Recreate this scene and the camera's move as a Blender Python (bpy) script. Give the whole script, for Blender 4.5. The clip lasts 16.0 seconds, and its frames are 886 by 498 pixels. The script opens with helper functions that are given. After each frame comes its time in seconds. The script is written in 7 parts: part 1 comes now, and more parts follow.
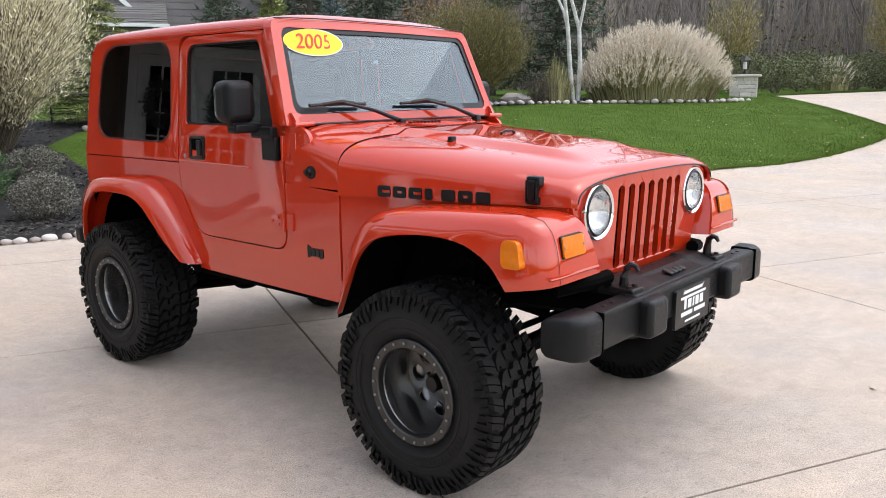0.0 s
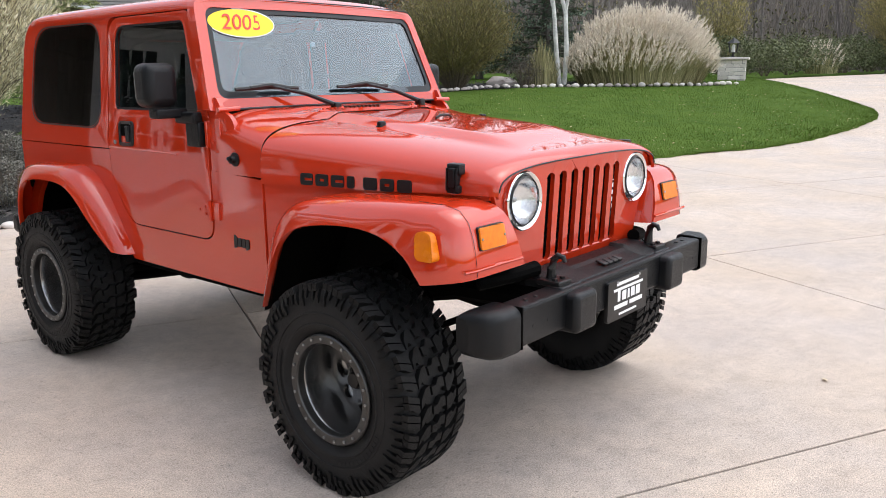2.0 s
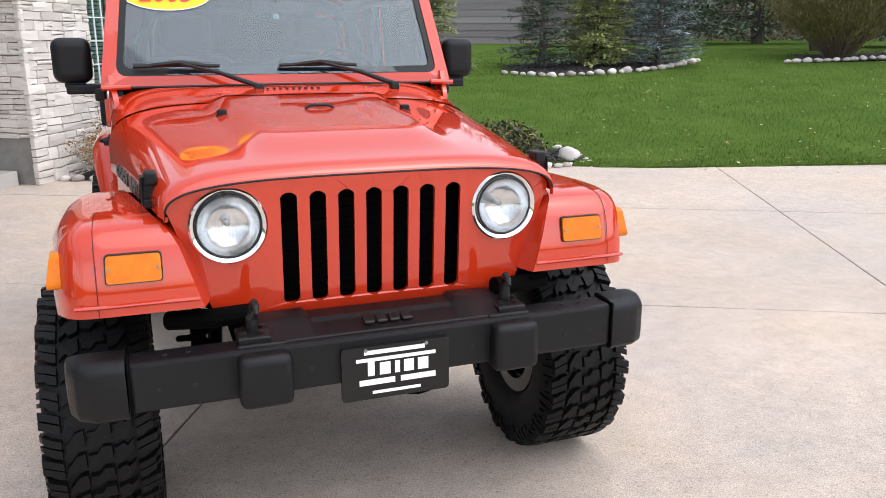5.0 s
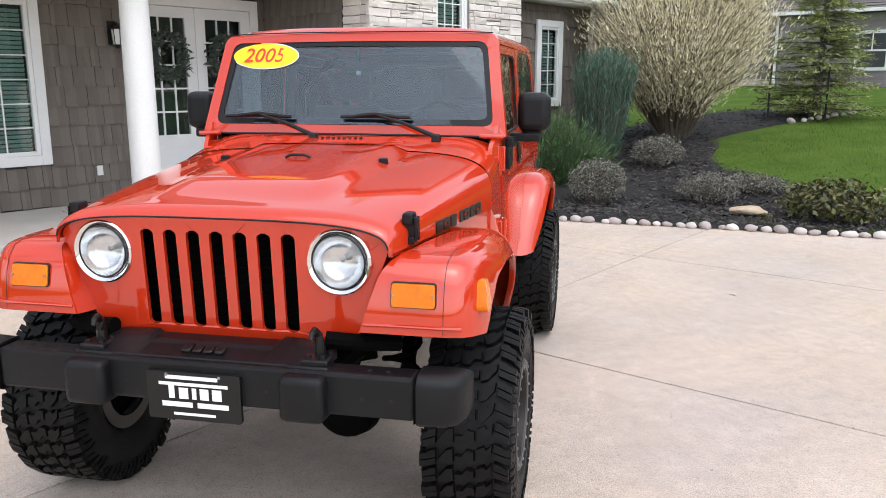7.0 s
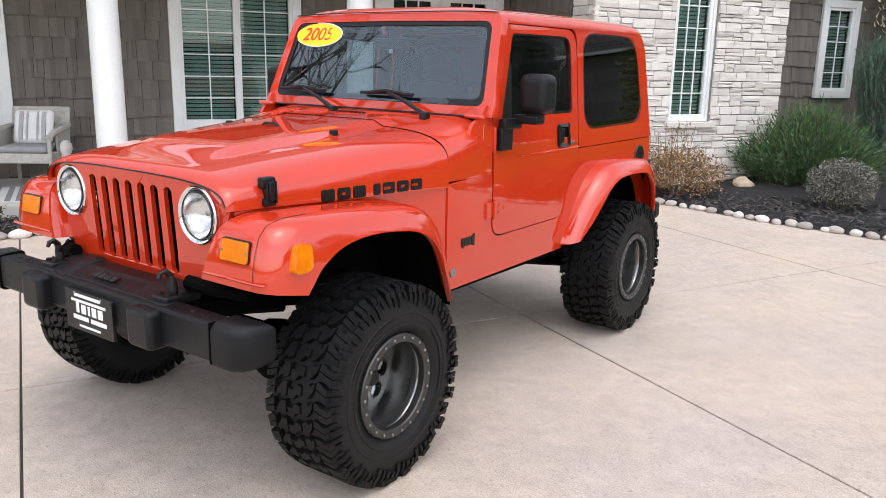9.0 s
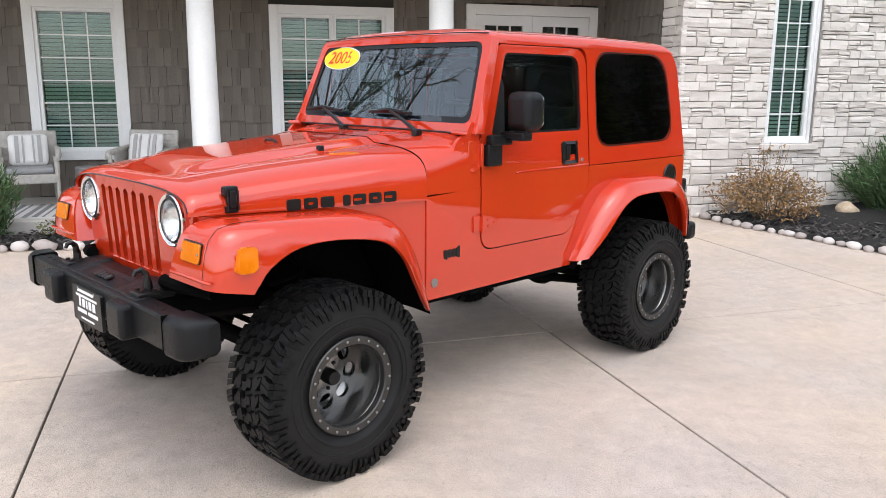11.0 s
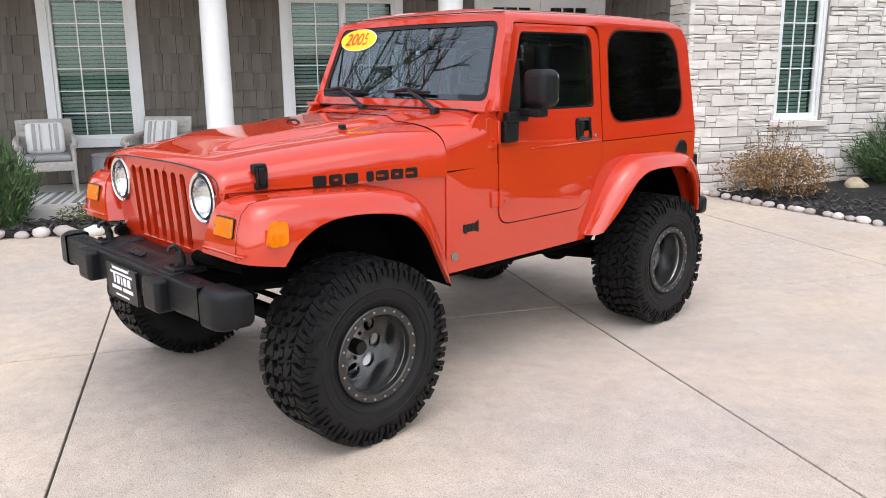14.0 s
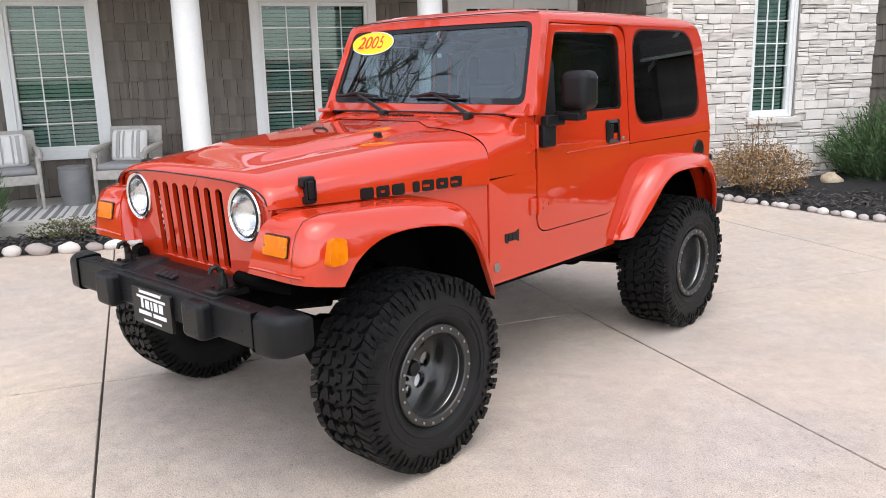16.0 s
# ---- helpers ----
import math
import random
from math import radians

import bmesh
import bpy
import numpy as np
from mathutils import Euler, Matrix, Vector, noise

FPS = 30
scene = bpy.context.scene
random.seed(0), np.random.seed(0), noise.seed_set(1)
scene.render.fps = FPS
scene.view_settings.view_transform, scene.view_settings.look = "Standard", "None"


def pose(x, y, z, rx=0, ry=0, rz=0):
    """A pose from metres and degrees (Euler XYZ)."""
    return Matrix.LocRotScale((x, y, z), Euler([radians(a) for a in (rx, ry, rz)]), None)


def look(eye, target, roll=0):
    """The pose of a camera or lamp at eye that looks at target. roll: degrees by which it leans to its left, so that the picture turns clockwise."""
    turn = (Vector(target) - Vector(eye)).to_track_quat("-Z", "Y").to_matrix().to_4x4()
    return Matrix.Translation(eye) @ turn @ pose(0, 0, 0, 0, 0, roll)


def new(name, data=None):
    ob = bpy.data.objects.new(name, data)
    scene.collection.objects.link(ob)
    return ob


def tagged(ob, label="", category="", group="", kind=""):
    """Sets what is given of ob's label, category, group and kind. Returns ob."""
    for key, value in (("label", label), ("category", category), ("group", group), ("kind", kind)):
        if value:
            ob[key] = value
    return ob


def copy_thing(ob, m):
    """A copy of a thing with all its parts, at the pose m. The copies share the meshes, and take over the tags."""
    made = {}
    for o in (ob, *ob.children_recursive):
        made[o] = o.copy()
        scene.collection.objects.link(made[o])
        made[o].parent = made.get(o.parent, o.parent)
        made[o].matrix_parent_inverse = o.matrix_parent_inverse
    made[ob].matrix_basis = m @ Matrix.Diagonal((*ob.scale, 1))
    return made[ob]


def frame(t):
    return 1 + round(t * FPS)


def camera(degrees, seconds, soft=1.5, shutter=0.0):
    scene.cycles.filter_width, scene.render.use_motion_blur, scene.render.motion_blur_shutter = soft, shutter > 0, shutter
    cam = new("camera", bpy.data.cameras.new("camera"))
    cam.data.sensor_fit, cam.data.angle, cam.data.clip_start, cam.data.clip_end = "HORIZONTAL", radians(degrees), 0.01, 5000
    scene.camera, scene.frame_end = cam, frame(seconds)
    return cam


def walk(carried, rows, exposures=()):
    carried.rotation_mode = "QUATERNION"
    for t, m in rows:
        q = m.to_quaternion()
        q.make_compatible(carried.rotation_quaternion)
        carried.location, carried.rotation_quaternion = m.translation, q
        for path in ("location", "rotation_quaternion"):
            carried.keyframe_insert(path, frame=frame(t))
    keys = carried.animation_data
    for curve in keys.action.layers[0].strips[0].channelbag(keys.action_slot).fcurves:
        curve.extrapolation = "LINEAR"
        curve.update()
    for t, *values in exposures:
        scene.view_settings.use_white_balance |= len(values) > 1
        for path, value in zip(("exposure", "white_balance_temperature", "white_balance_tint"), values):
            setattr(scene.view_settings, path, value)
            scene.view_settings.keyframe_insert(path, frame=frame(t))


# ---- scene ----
cam = camera(57.86, 16.0, 0.8)
PATH = [
    (0, (-0.007, -0.24, 1.517), (0.656, 1.607, 1.129), -0.6),
    (0.5, (-0.01, -0.236, 1.509), (0.676, 1.6, 1.111), -0.8),
    (1, (-0.028, -0.241, 1.499), (0.68, 1.583, 1.084), -0.9),
    (1.5, (0.072, -0.236, 1.493), (0.786, 1.582, 1.064), -0.9),
    (2, (0.297, -0.202, 1.51), (0.97, 1.632, 1.084), -0.7),
    (2.5, (0.486, -0.095, 1.537), (1.061, 1.777, 1.129), -0.5),
    (3, (0.727, 0.081, 1.622), (1.163, 1.993, 1.224), -0.2),
    (3.5, (1.103, 0.134, 1.594), (1.379, 2.073, 1.19), 0.1),
    (4, (1.536, 0.173, 1.572), (1.643, 2.12, 1.128), 0.3),
    (4.5, (1.992, 0.303, 1.571), (1.914, 2.241, 1.084), 0.3),
    (4.7, (2.185, 0.299, 1.567), (2.027, 2.229, 1.064), 0.3),
    (6.8, (4.085, 1.001, 1.624), (2.851, 2.525, 1.231), -0.5),
    (7, (4.182, 1.126, 1.632), (2.895, 2.6, 1.219), -0.0),
    (7.5, (4.527, 1.418, 1.599), (3.093, 2.721, 1.102), 0.7),
    (8, (4.812, 1.736, 1.584), (3.26, 2.861, 1.014), 1.2),
    (8.5, (4.966, 2.086, 1.601), (3.298, 3.05, 1.064), 1.4),
    (9, (5.248, 2.408, 1.627), (3.479, 3.22, 1.168), 1.2),
    (9.2, (5.322, 2.538, 1.653), (3.526, 3.295, 1.206), 1.5),
    (11.3, (5.686, 3.054, 1.587), (3.787, 3.537, 1.186), 0.2),
    (11.5, (5.722, 3.002, 1.575), (3.824, 3.489, 1.175), -0.0),
    (12, (5.743, 3.004, 1.567), (3.85, 3.506, 1.161), -0.3),
    (12.5, (5.741, 3.001, 1.568), (3.85, 3.498, 1.151), -0.4),
    (13, (5.73, 2.995, 1.575), (3.836, 3.478, 1.151), -0.5),
    (13.5, (5.728, 2.986, 1.584), (3.834, 3.459, 1.15), -0.3),
    (14, (5.74, 2.958, 1.577), (3.846, 3.43, 1.138), -0.5),
    (14.5, (5.722, 2.887, 1.567), (3.834, 3.37, 1.12), -0.8),
    (15, (5.6, 2.832, 1.56), (3.718, 3.339, 1.11), -1.2),
    (15.5, (5.459, 2.753, 1.557), (3.588, 3.3, 1.109), -1.4),
    (16, (5.439, 2.58, 1.588), (3.581, 3.176, 1.153), -1.4),
]
EXPOSURE = [(0.0, 1.27), (4.5, 1.28), (9.0, 1.26), (16.0, 1.28)]
walk(cam, [(t, look(eye, target, roll)) for t, eye, target, roll in PATH], EXPOSURE)

# ---- sky and light: a bright overcast autumn day ----
world = bpy.data.worlds.new("overcast_sky")
scene.world = world
world.use_nodes = True
wn, wl = world.node_tree.nodes, world.node_tree.links
sky = wn.new("ShaderNodeTexSky")
sky.sky_type, sky.sun_disc = "NISHITA", False
sky.sun_elevation, sky.sun_rotation = radians(66), radians(100)
sky.air_density, sky.dust_density, sky.ozone_density = 1.0, 1.4, 1.0
pale = wn.new("ShaderNodeHueSaturation")
pale.inputs["Saturation"].default_value = 0.38
wl.new(sky.outputs[0], pale.inputs["Color"])
wl.new(pale.outputs[0], wn["Background"].inputs[0])
wn["Background"].inputs[1].default_value = 0.15
sun_data = bpy.data.lights.new("sun", "SUN")
sun_data.energy, sun_data.angle, sun_data.color = 0.45, radians(80), (0.96, 0.98, 1.0)
sun = new("sun", sun_data)
sun.matrix_world = look((9.7, -1.7, 22.0), (0, 0, 0))


# ---- materials ----
def tree(name):
    m = bpy.data.materials.new(name)
    m.use_nodes = True
    return m, m.node_tree.nodes, m.node_tree.links, m.node_tree.nodes["Principled BSDF"]


def surface(name, a, b=None, rough=0.5, metal=0.0, scale=8.0, bump=0.0, fine=120.0, coat=0.0, spread=0.35, island=0.0, rough_var=0.1, spec=0.5):
    """Two scales of noise between two colours, with relief and varied gloss."""
    m, n, l, p = tree(name)
    b = b or a
    tc = n.new("ShaderNodeTexCoord")
    big, small = n.new("ShaderNodeTexNoise"), n.new("ShaderNodeTexNoise")
    big.inputs["Scale"].default_value, big.inputs["Detail"].default_value = scale, 6
    small.inputs["Scale"].default_value, small.inputs["Detail"].default_value = fine, 3
    for t in (big, small):
        l.new(tc.outputs["Object"], t.inputs["Vector"])
    add = n.new("ShaderNodeMix")
    add.data_type = "FLOAT"
    add.inputs[0].default_value = 0.45
    l.new(big.outputs[0], add.inputs[2]), l.new(small.outputs[0], add.inputs[3])
    ramp = n.new("ShaderNodeMapRange")
    ramp.inputs[1].default_value, ramp.inputs[2].default_value = 0.5 - spread / 2, 0.5 + spread / 2
    value = add.outputs[0]
    if island:
        info, geo = n.new("ShaderNodeObjectInfo"), n.new("ShaderNodeNewGeometry")
        mix = n.new("ShaderNodeMath")
        mix.operation = "ADD"
        l.new(info.outputs["Random"], mix.inputs[0]), l.new(geo.outputs["Random Per Island"], mix.inputs[1])
        frac = n.new("ShaderNodeMath")
        frac.operation = "FRACT"
        l.new(mix.outputs[0], frac.inputs[0])
        blend = n.new("ShaderNodeMix")
        blend.data_type = "FLOAT"
        blend.inputs[0].default_value = island
        l.new(add.outputs[0], blend.inputs[2]), l.new(frac.outputs[0], blend.inputs[3])
        value = blend.outputs[0]
        ramp.inputs[1].default_value, ramp.inputs[2].default_value = 0.5 - spread / 2 - island * 0.25, 0.5 + spread / 2 + island * 0.25
    l.new(value, ramp.inputs[0])
    col = n.new("ShaderNodeMix")
    col.data_type = "RGBA"
    col.inputs[6].default_value, col.inputs[7].default_value = (*a, 1), (*b, 1)
    l.new(ramp.outputs[0], col.inputs[0]), l.new(col.outputs[2], p.inputs["Base Color"])
    rr = n.new("ShaderNodeMapRange")
    rr.inputs[3].default_value, rr.inputs[4].default_value = max(0.02, rough - rough_var), min(1, rough + rough_var)
    l.new(big.outputs[0], rr.inputs[0]), l.new(rr.outputs[0], p.inputs["Roughness"])
    p.inputs["Metallic"].default_value, p.inputs["Specular IOR Level"].default_value = metal, spec
    p.inputs["Coat Weight"].default_value, p.inputs["Coat Roughness"].default_value = coat, 0.03
    if bump:
        bm_ = n.new("ShaderNodeBump")
        bm_.inputs["Strength"].default_value, bm_.inputs["Distance"].default_value = bump, 0.01
        l.new(small.outputs[0], bm_.inputs["Height"]), l.new(bm_.outputs[0], p.inputs["Normal"])
    return m


def glass(name, tint, rough=0.0, clear=0.85, gain=1.0):
    """A pane: tinted see-through with a true mirror gloss."""
    m, n, l, p = tree(name)
    n.remove(p)
    mix, trans, gloss, fres = n.new("ShaderNodeMixShader"), n.new("ShaderNodeBsdfTransparent"), n.new("ShaderNodeBsdfGlossy"), n.new("ShaderNodeLayerWeight")
    trans.inputs[0].default_value = (*[c * clear for c in tint], 1)
    gloss.inputs["Roughness"].default_value = rough
    power, two = n.new("ShaderNodeMath"), n.new("ShaderNodeMath")
    power.operation, power.inputs[1].default_value = "POWER", 4.5
    two.operation, two.use_clamp = "MULTIPLY_ADD", True
    two.inputs[1].default_value, two.inputs[2].default_value = 0.95 * gain, 0.045 * gain
    l.new(fres.outputs["Facing"], power.inputs[0]), l.new(power.outputs[0], two.inputs[0]), l.new(two.outputs[0], mix.inputs[0])
    l.new(trans.outputs[0], mix.inputs[1]), l.new(gloss.outputs[0], mix.inputs[2])
    l.new(mix.outputs[0], n["Material Output"].inputs[0])
    return m


PAINT = surface("red_paint", (0.53, 0.032, 0.008), (0.57, 0.038, 0.010), 0.5, 0.0, 1.5, 0.0, 900, coat=1.0, rough_var=0.03, spec=0.0)
PAINT.node_tree.nodes["Principled BSDF"].inputs["Coat IOR"].default_value = 1.78
PLASTIC = surface("black_plastic", (0.0035, 0.0038, 0.0045), (0.008, 0.0085, 0.010), 0.33, 0, 6, 0.25, 700, rough_var=0.08, spec=0.26)
TRIM = surface("black_trim", (0.004, 0.004, 0.0045), (0.008, 0.008, 0.0085), 0.35, 0, 8, 0.05, 300, spec=0.4)
RUBBER = surface("tyre_rubber", (0.008, 0.008, 0.0085), (0.018, 0.0175, 0.0175), 0.50, 0, 9, 0.3, 260, rough_var=0.12, spec=0.2)
TREAD = surface("worn_tread_rubber", (0.004, 0.004, 0.0045), (0.010, 0.0098, 0.0096), 0.46, 0, 14, 0.35, 200, rough_var=0.12, spec=0.16)
# black steel pushed near zero: underbody and wheel-well shade is put into the colour
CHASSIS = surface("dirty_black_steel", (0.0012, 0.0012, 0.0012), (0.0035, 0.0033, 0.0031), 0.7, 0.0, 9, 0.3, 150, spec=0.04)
GUNMETAL = surface("gunmetal_alloy", (0.20, 0.197, 0.194), (0.30, 0.296, 0.29), 0.16, 0.9, 10, 0.06, 500)
RINGMETAL = surface("dark_bead_ring", (0.055, 0.054, 0.052), (0.085, 0.083, 0.08), 0.38, 0.75, 14, 0.15, 500)
STEEL = surface("bright_bolt_steel", (0.30, 0.30, 0.30), (0.45, 0.45, 0.45), 0.35, 1.0, 30)
CHROME = surface("chrome", (0.78, 0.78, 0.79), (0.86, 0.86, 0.86), 0.07, 1.0, 5, rough_var=0.02)
REFLECTOR = surface("lamp_reflector", (0.74, 0.75, 0.76), (0.86, 0.87, 0.88), 0.20, 1.0, 20, 0.08, 60, rough_var=0.05)
AMBER = surface("amber_lens", (0.66, 0.15, 0.001), (0.78, 0.21, 0.002), 0.25, 0, 14, 0.0, 60, coat=0.25, spec=0.2)
YELLOW = surface("yellow_sticker", (0.90, 0.62, 0.01), (0.94, 0.68, 0.02), 0.45, 0, 8)
REDINK = surface("red_ink", (0.68, 0.03, 0.02), (0.75, 0.05, 0.03), 0.45, 0, 8)
WHITEINK = surface("white_ink", (0.8, 0.8, 0.8), (0.86, 0.86, 0.86), 0.5, 0, 12)
SEATCLOTH = surface("dark_seat_cloth", (0.035, 0.036, 0.04), (0.06, 0.06, 0.065), 0.9, 0, 12, 0.3, 400)
WINDSCREEN = glass("windscreen_glass", (0.76, 0.88, 0.94), 0.0, 0.88, 2.35)
TINTED = glass("dark_tinted_glass", (0.20, 0.21, 0.22), 0.0, 1.0)
DOORGLASS = glass("door_glass", (0.55, 0.60, 0.60), 0.0, 1.0, 1.3)
LENS = glass("lamp_lens", (1, 1, 1), 0.02, 0.95)


BOLT = surface("dull_bolt_steel", (0.28, 0.28, 0.28), (0.40, 0.40, 0.40), 0.35, 0.9, 30)


# ---- mesh helpers ----
def part(name, bm, mat, parent=None, label="", angle=32.0, category="", group="", kind=""):
    bmesh.ops.recalc_face_normals(bm, faces=bm.faces)
    for f in bm.faces:
        f.smooth = True
    lim = radians(angle)
    for e in bm.edges:
        e.smooth = not (len(e.link_faces) == 2 and e.calc_face_angle(0) > lim)
    for f in bm.faces:
        # broad flat faces beside narrow bevels keep their own normal
        near, plain = [], True
        for e in f.edges:
            if len(e.link_faces) == 2:
                a = e.calc_face_angle(0)
                if a > 0.05:
                    near.append(sum(g.calc_area() for g in e.link_faces) - f.calc_area())
                if 0.017 < a < 0.157:
                    plain = False
        if near and plain and f.calc_area() > 3 * sum(near) / len(near):
            f.smooth = False
    me = bpy.data.meshes.new(name)
    bm.to_mesh(me)
    bm.free()
    me.materials.append(mat)
    ob = new(name, me)
    ob.parent = parent
    return tagged(ob, label, category, group, kind)


def thing(name, m, label, category, group="", kind=""):
    ob = new(name)
    ob.matrix_world = m
    return tagged(ob, label, category, group, kind)


def bevel(bm, off, seg=2, angle=30.0):
    es = [e for e in bm.edges if len(e.link_faces) == 2 and e.calc_face_angle(0) > radians(angle)]
    if es and off:
        bmesh.ops.bevel(bm, geom=es, offset=off, segments=seg, affect="EDGES", profile=0.5, clamp_overlap=True)
    return bm


def block(x0, x1, y0, y1, z0, z1, off=0.0, seg=2, bm=None):
    one = bmesh.new()
    bmesh.ops.create_cube(one, size=1)
    bmesh.ops.transform(one, matrix=Matrix.Translation(((x0 + x1) / 2, (y0 + y1) / 2, (z0 + z1) / 2)) @ Matrix.Diagonal((abs(x1 - x0), abs(y1 - y0), abs(z1 - z0), 1)), verts=one.verts)
    bevel(one, off, seg)
    return one if bm is None else merge(bm, one)


def merge(bm, other, m=None):
    if m is not None:
        bmesh.ops.transform(other, matrix=m, verts=other.verts)
    me = bpy.data.meshes.new("joined")
    other.to_mesh(me)
    bm.from_mesh(me)
    bpy.data.meshes.remove(me)
    other.free()
    return bm


def round_poly(pts, seg=5):
    """Points (x, y, radius) to a polygon with rounded corners."""
    out, n = [], len(pts)
    for i, (x, y, *r) in enumerate(pts):
        r = r[0] if r else 0
        p = Vector((x, y))
        if r <= 0:
            out.append((x, y))
            continue
        a, b = Vector(pts[i - 1][:2]) - p, Vector(pts[(i + 1) % n][:2]) - p
        d = min(r, a.length * 0.49, b.length * 0.49)
        a, b = p + a.normalized() * d, p + b.normalized() * d
        for k in range(seg + 1):
            t = k / seg
            q = a * (1 - t) ** 2 + p * 2 * t * (1 - t) + b * t ** 2
            out.append((q.x, q.y))
    return out


def ellipse(cx, cy, rx, ry, n=32):
    return [(cx + rx * math.cos(2 * math.pi * k / n), cy + ry * math.sin(2 * math.pi * k / n)) for k in range(n)]


def sheet(loops, place, thick, cuts=(), edge=0.0, seg=2):
    """A plate of any outline with holes. place(u, v) gives a point and the way inwards; cuts: values of v where it may bend."""
    bm = bmesh.new()
    for loop in loops:
        vs = [bm.verts.new((u, v, 0)) for u, v in loop]
        for i in range(len(vs)):
            bm.edges.new((vs[i - 1], vs[i]))
    bmesh.ops.triangle_fill(bm, use_beauty=True, edges=bm.edges[:])
    for c in cuts:
        bmesh.ops.bisect_plane(bm, geom=bm.verts[:] + bm.edges[:] + bm.faces[:], plane_co=(0, c, 0), plane_no=(0, 1, 0), dist=1e-5)
    outer = bm.verts[:]
    got = bmesh.ops.extrude_face_region(bm, geom=bm.faces[:])
    inner = [g for g in got["geom"] if isinstance(g, bmesh.types.BMVert)]
    uv = {v: (v.co.x, v.co.y) for v in bm.verts}
    inn = set(inner)
    for v in bm.verts:
        p, w = place(*uv[v])
        v.co = Vector(p) + Vector(w) * (thick if v in inn else 0)
    if edge:
        es = []
        for e in bm.edges:
            a, b = e.verts
            if a not in inn and b not in inn and len(e.link_faces) == 2 and any(any(q in inn for q in f.verts) for f in e.link_faces) and not all(any(q in inn for q in f.verts) for f in e.link_faces):
                es.append(e)
        bmesh.ops.bevel(bm, geom=es, offset=edge, segments=seg, affect="EDGES", profile=0.5, clamp_overlap=True)
    return bm


def glide(pts, n):
    """Catmull-Rom through rows of numbers, n samples."""
    p = np.array(pts, float)
    seglen = np.linalg.norm(np.diff(p[:, :2], axis=0), axis=1)
    s = np.concatenate([[0], np.cumsum(seglen)])
    out = []
    for q in np.linspace(0, s[-1], n):
        i = min(max(int(np.searchsorted(s, q, "right")) - 1, 0), len(p) - 2)
        t = (q - s[i]) / (s[i + 1] - s[i])
        a, b, c, d = p[max(i - 1, 0)], p[i], p[i + 1], p[min(i + 2, len(p) - 1)]
        out.append(0.5 * (2 * b + (c - a) * t + (2 * a - 5 * b + 4 * c - d) * t * t + (3 * b - a - 3 * c + d) * t ** 3))
    return out


def loft(rows, closed=False, caps=True, bm=None):
    """Skins rows of points."""
    bm = bm or bmesh.new()
    vs = [[bm.verts.new(p) for p in r] for r in rows]
    m = len(vs[0])
    for a, b in zip(vs, vs[1:]):
        for k in range(m if closed else m - 1):
            q = (a[k], a[(k + 1) % m], b[(k + 1) % m], b[k])
            if len({v.co[:] for v in q}) > 2:
                bm.faces.new(q)
    if caps and closed:
        for r in (vs[0], vs[-1]):
            bm.faces.new(r)
    return bm


def tube(pts, r, seg=8, bm=None, caps=True):
    """A round bar along points; r may be a list."""
    P = [Vector(p) for p in pts]
    rows = []
    up = Vector((0.13, 0.21, 0.97))
    for i, p in enumerate(P):
        d = (P[min(i + 1, len(P) - 1)] - P[max(i - 1, 0)]).normalized()
        a = d.cross(up)
        a = a.normalized() if a.length > 0.05 else d.cross(Vector((1, 0, 0))).normalized()
        b = d.cross(a)
        q = r[i] if isinstance(r, (list, tuple)) else r
        rows.append([p + (a * math.cos(2 * math.pi * k / seg) + b * math.sin(2 * math.pi * k / seg)) * q for k in range(seg)])
    return loft(rows, True, caps, bm)


def lathe(profile, n=48, axis="y", at=(0, 0, 0), bm=None, closed=False):
    """Turns (radius, along) round an axis."""
    rows = []
    for k in range(n + 1):
        a = 2 * math.pi * (k % n) / n
        row = []
        for r, h in profile:
            c, s = r * math.cos(a), r * math.sin(a)
            v = {"y": (c, h, s), "x": (h, c, s), "z": (c, s, h)}[axis]
            row.append(Vector(v) + Vector(at))
        rows.append(row)
    bm = bm or bmesh.new()
    vs = [[bm.verts.new(p) for p in r] for r in rows[:-1]]
    m = len(profile)
    for k in range(n):
        a, b = vs[k], vs[(k + 1) % n]
        for j in range(m if closed else m - 1):
            bm.faces.new((a[j], a[(j + 1) % m], b[(j + 1) % m], b[j]))
    bmesh.ops.remove_doubles(bm, verts=bm.verts[:], dist=1e-5)
    return bm


def letters(text, size, depth=0.001):
    """Writing with the built-in font, as a mesh, centred on its origin, in the xy plane."""
    c = bpy.data.curves.new("writing", "FONT")
    c.body, c.size, c.extrude, c.align_x, c.align_y, c.resolution_u = text, size, depth, "CENTER", "CENTER", 4
    ob = new("writing", c)
    bpy.context.view_layer.update()
    me = bpy.data.meshes.new_from_object(ob.evaluated_get(bpy.context.evaluated_depsgraph_get()))
    bpy.data.objects.remove(ob)
    bm = bmesh.new()
    bm.from_mesh(me)
    return bm

# ---- the off-road car; its own axes: x ahead, y to its left, z up, middle of the wheelbase at 0 ----
car = thing("off_road_car", pose(1.093, 4.056, 0, 0, 0, -60.63), "glossy red two-door off-road car on big mud tyres, parked on concrete", "car")
HUB, RAD = 0.388, 0.432
FX, RX, FRONT_TRACK, REAR_TRACK = 1.215, -1.175, 0.818, 0.768


def side_y(z):
    return 0.748 - max(0, z - 1.16) * 0.085 - max(0, 0.72 - z) * 0.06


def side_place(s):
    return lambda x, z: ((x, s * side_y(z), z), (0, -s, 0))


def hood_w(x):
    return 0.752 - (x - 0.60) * 0.142


def ease(t):
    t = min(1, max(0, t))
    return t * t * (3 - 2 * t)


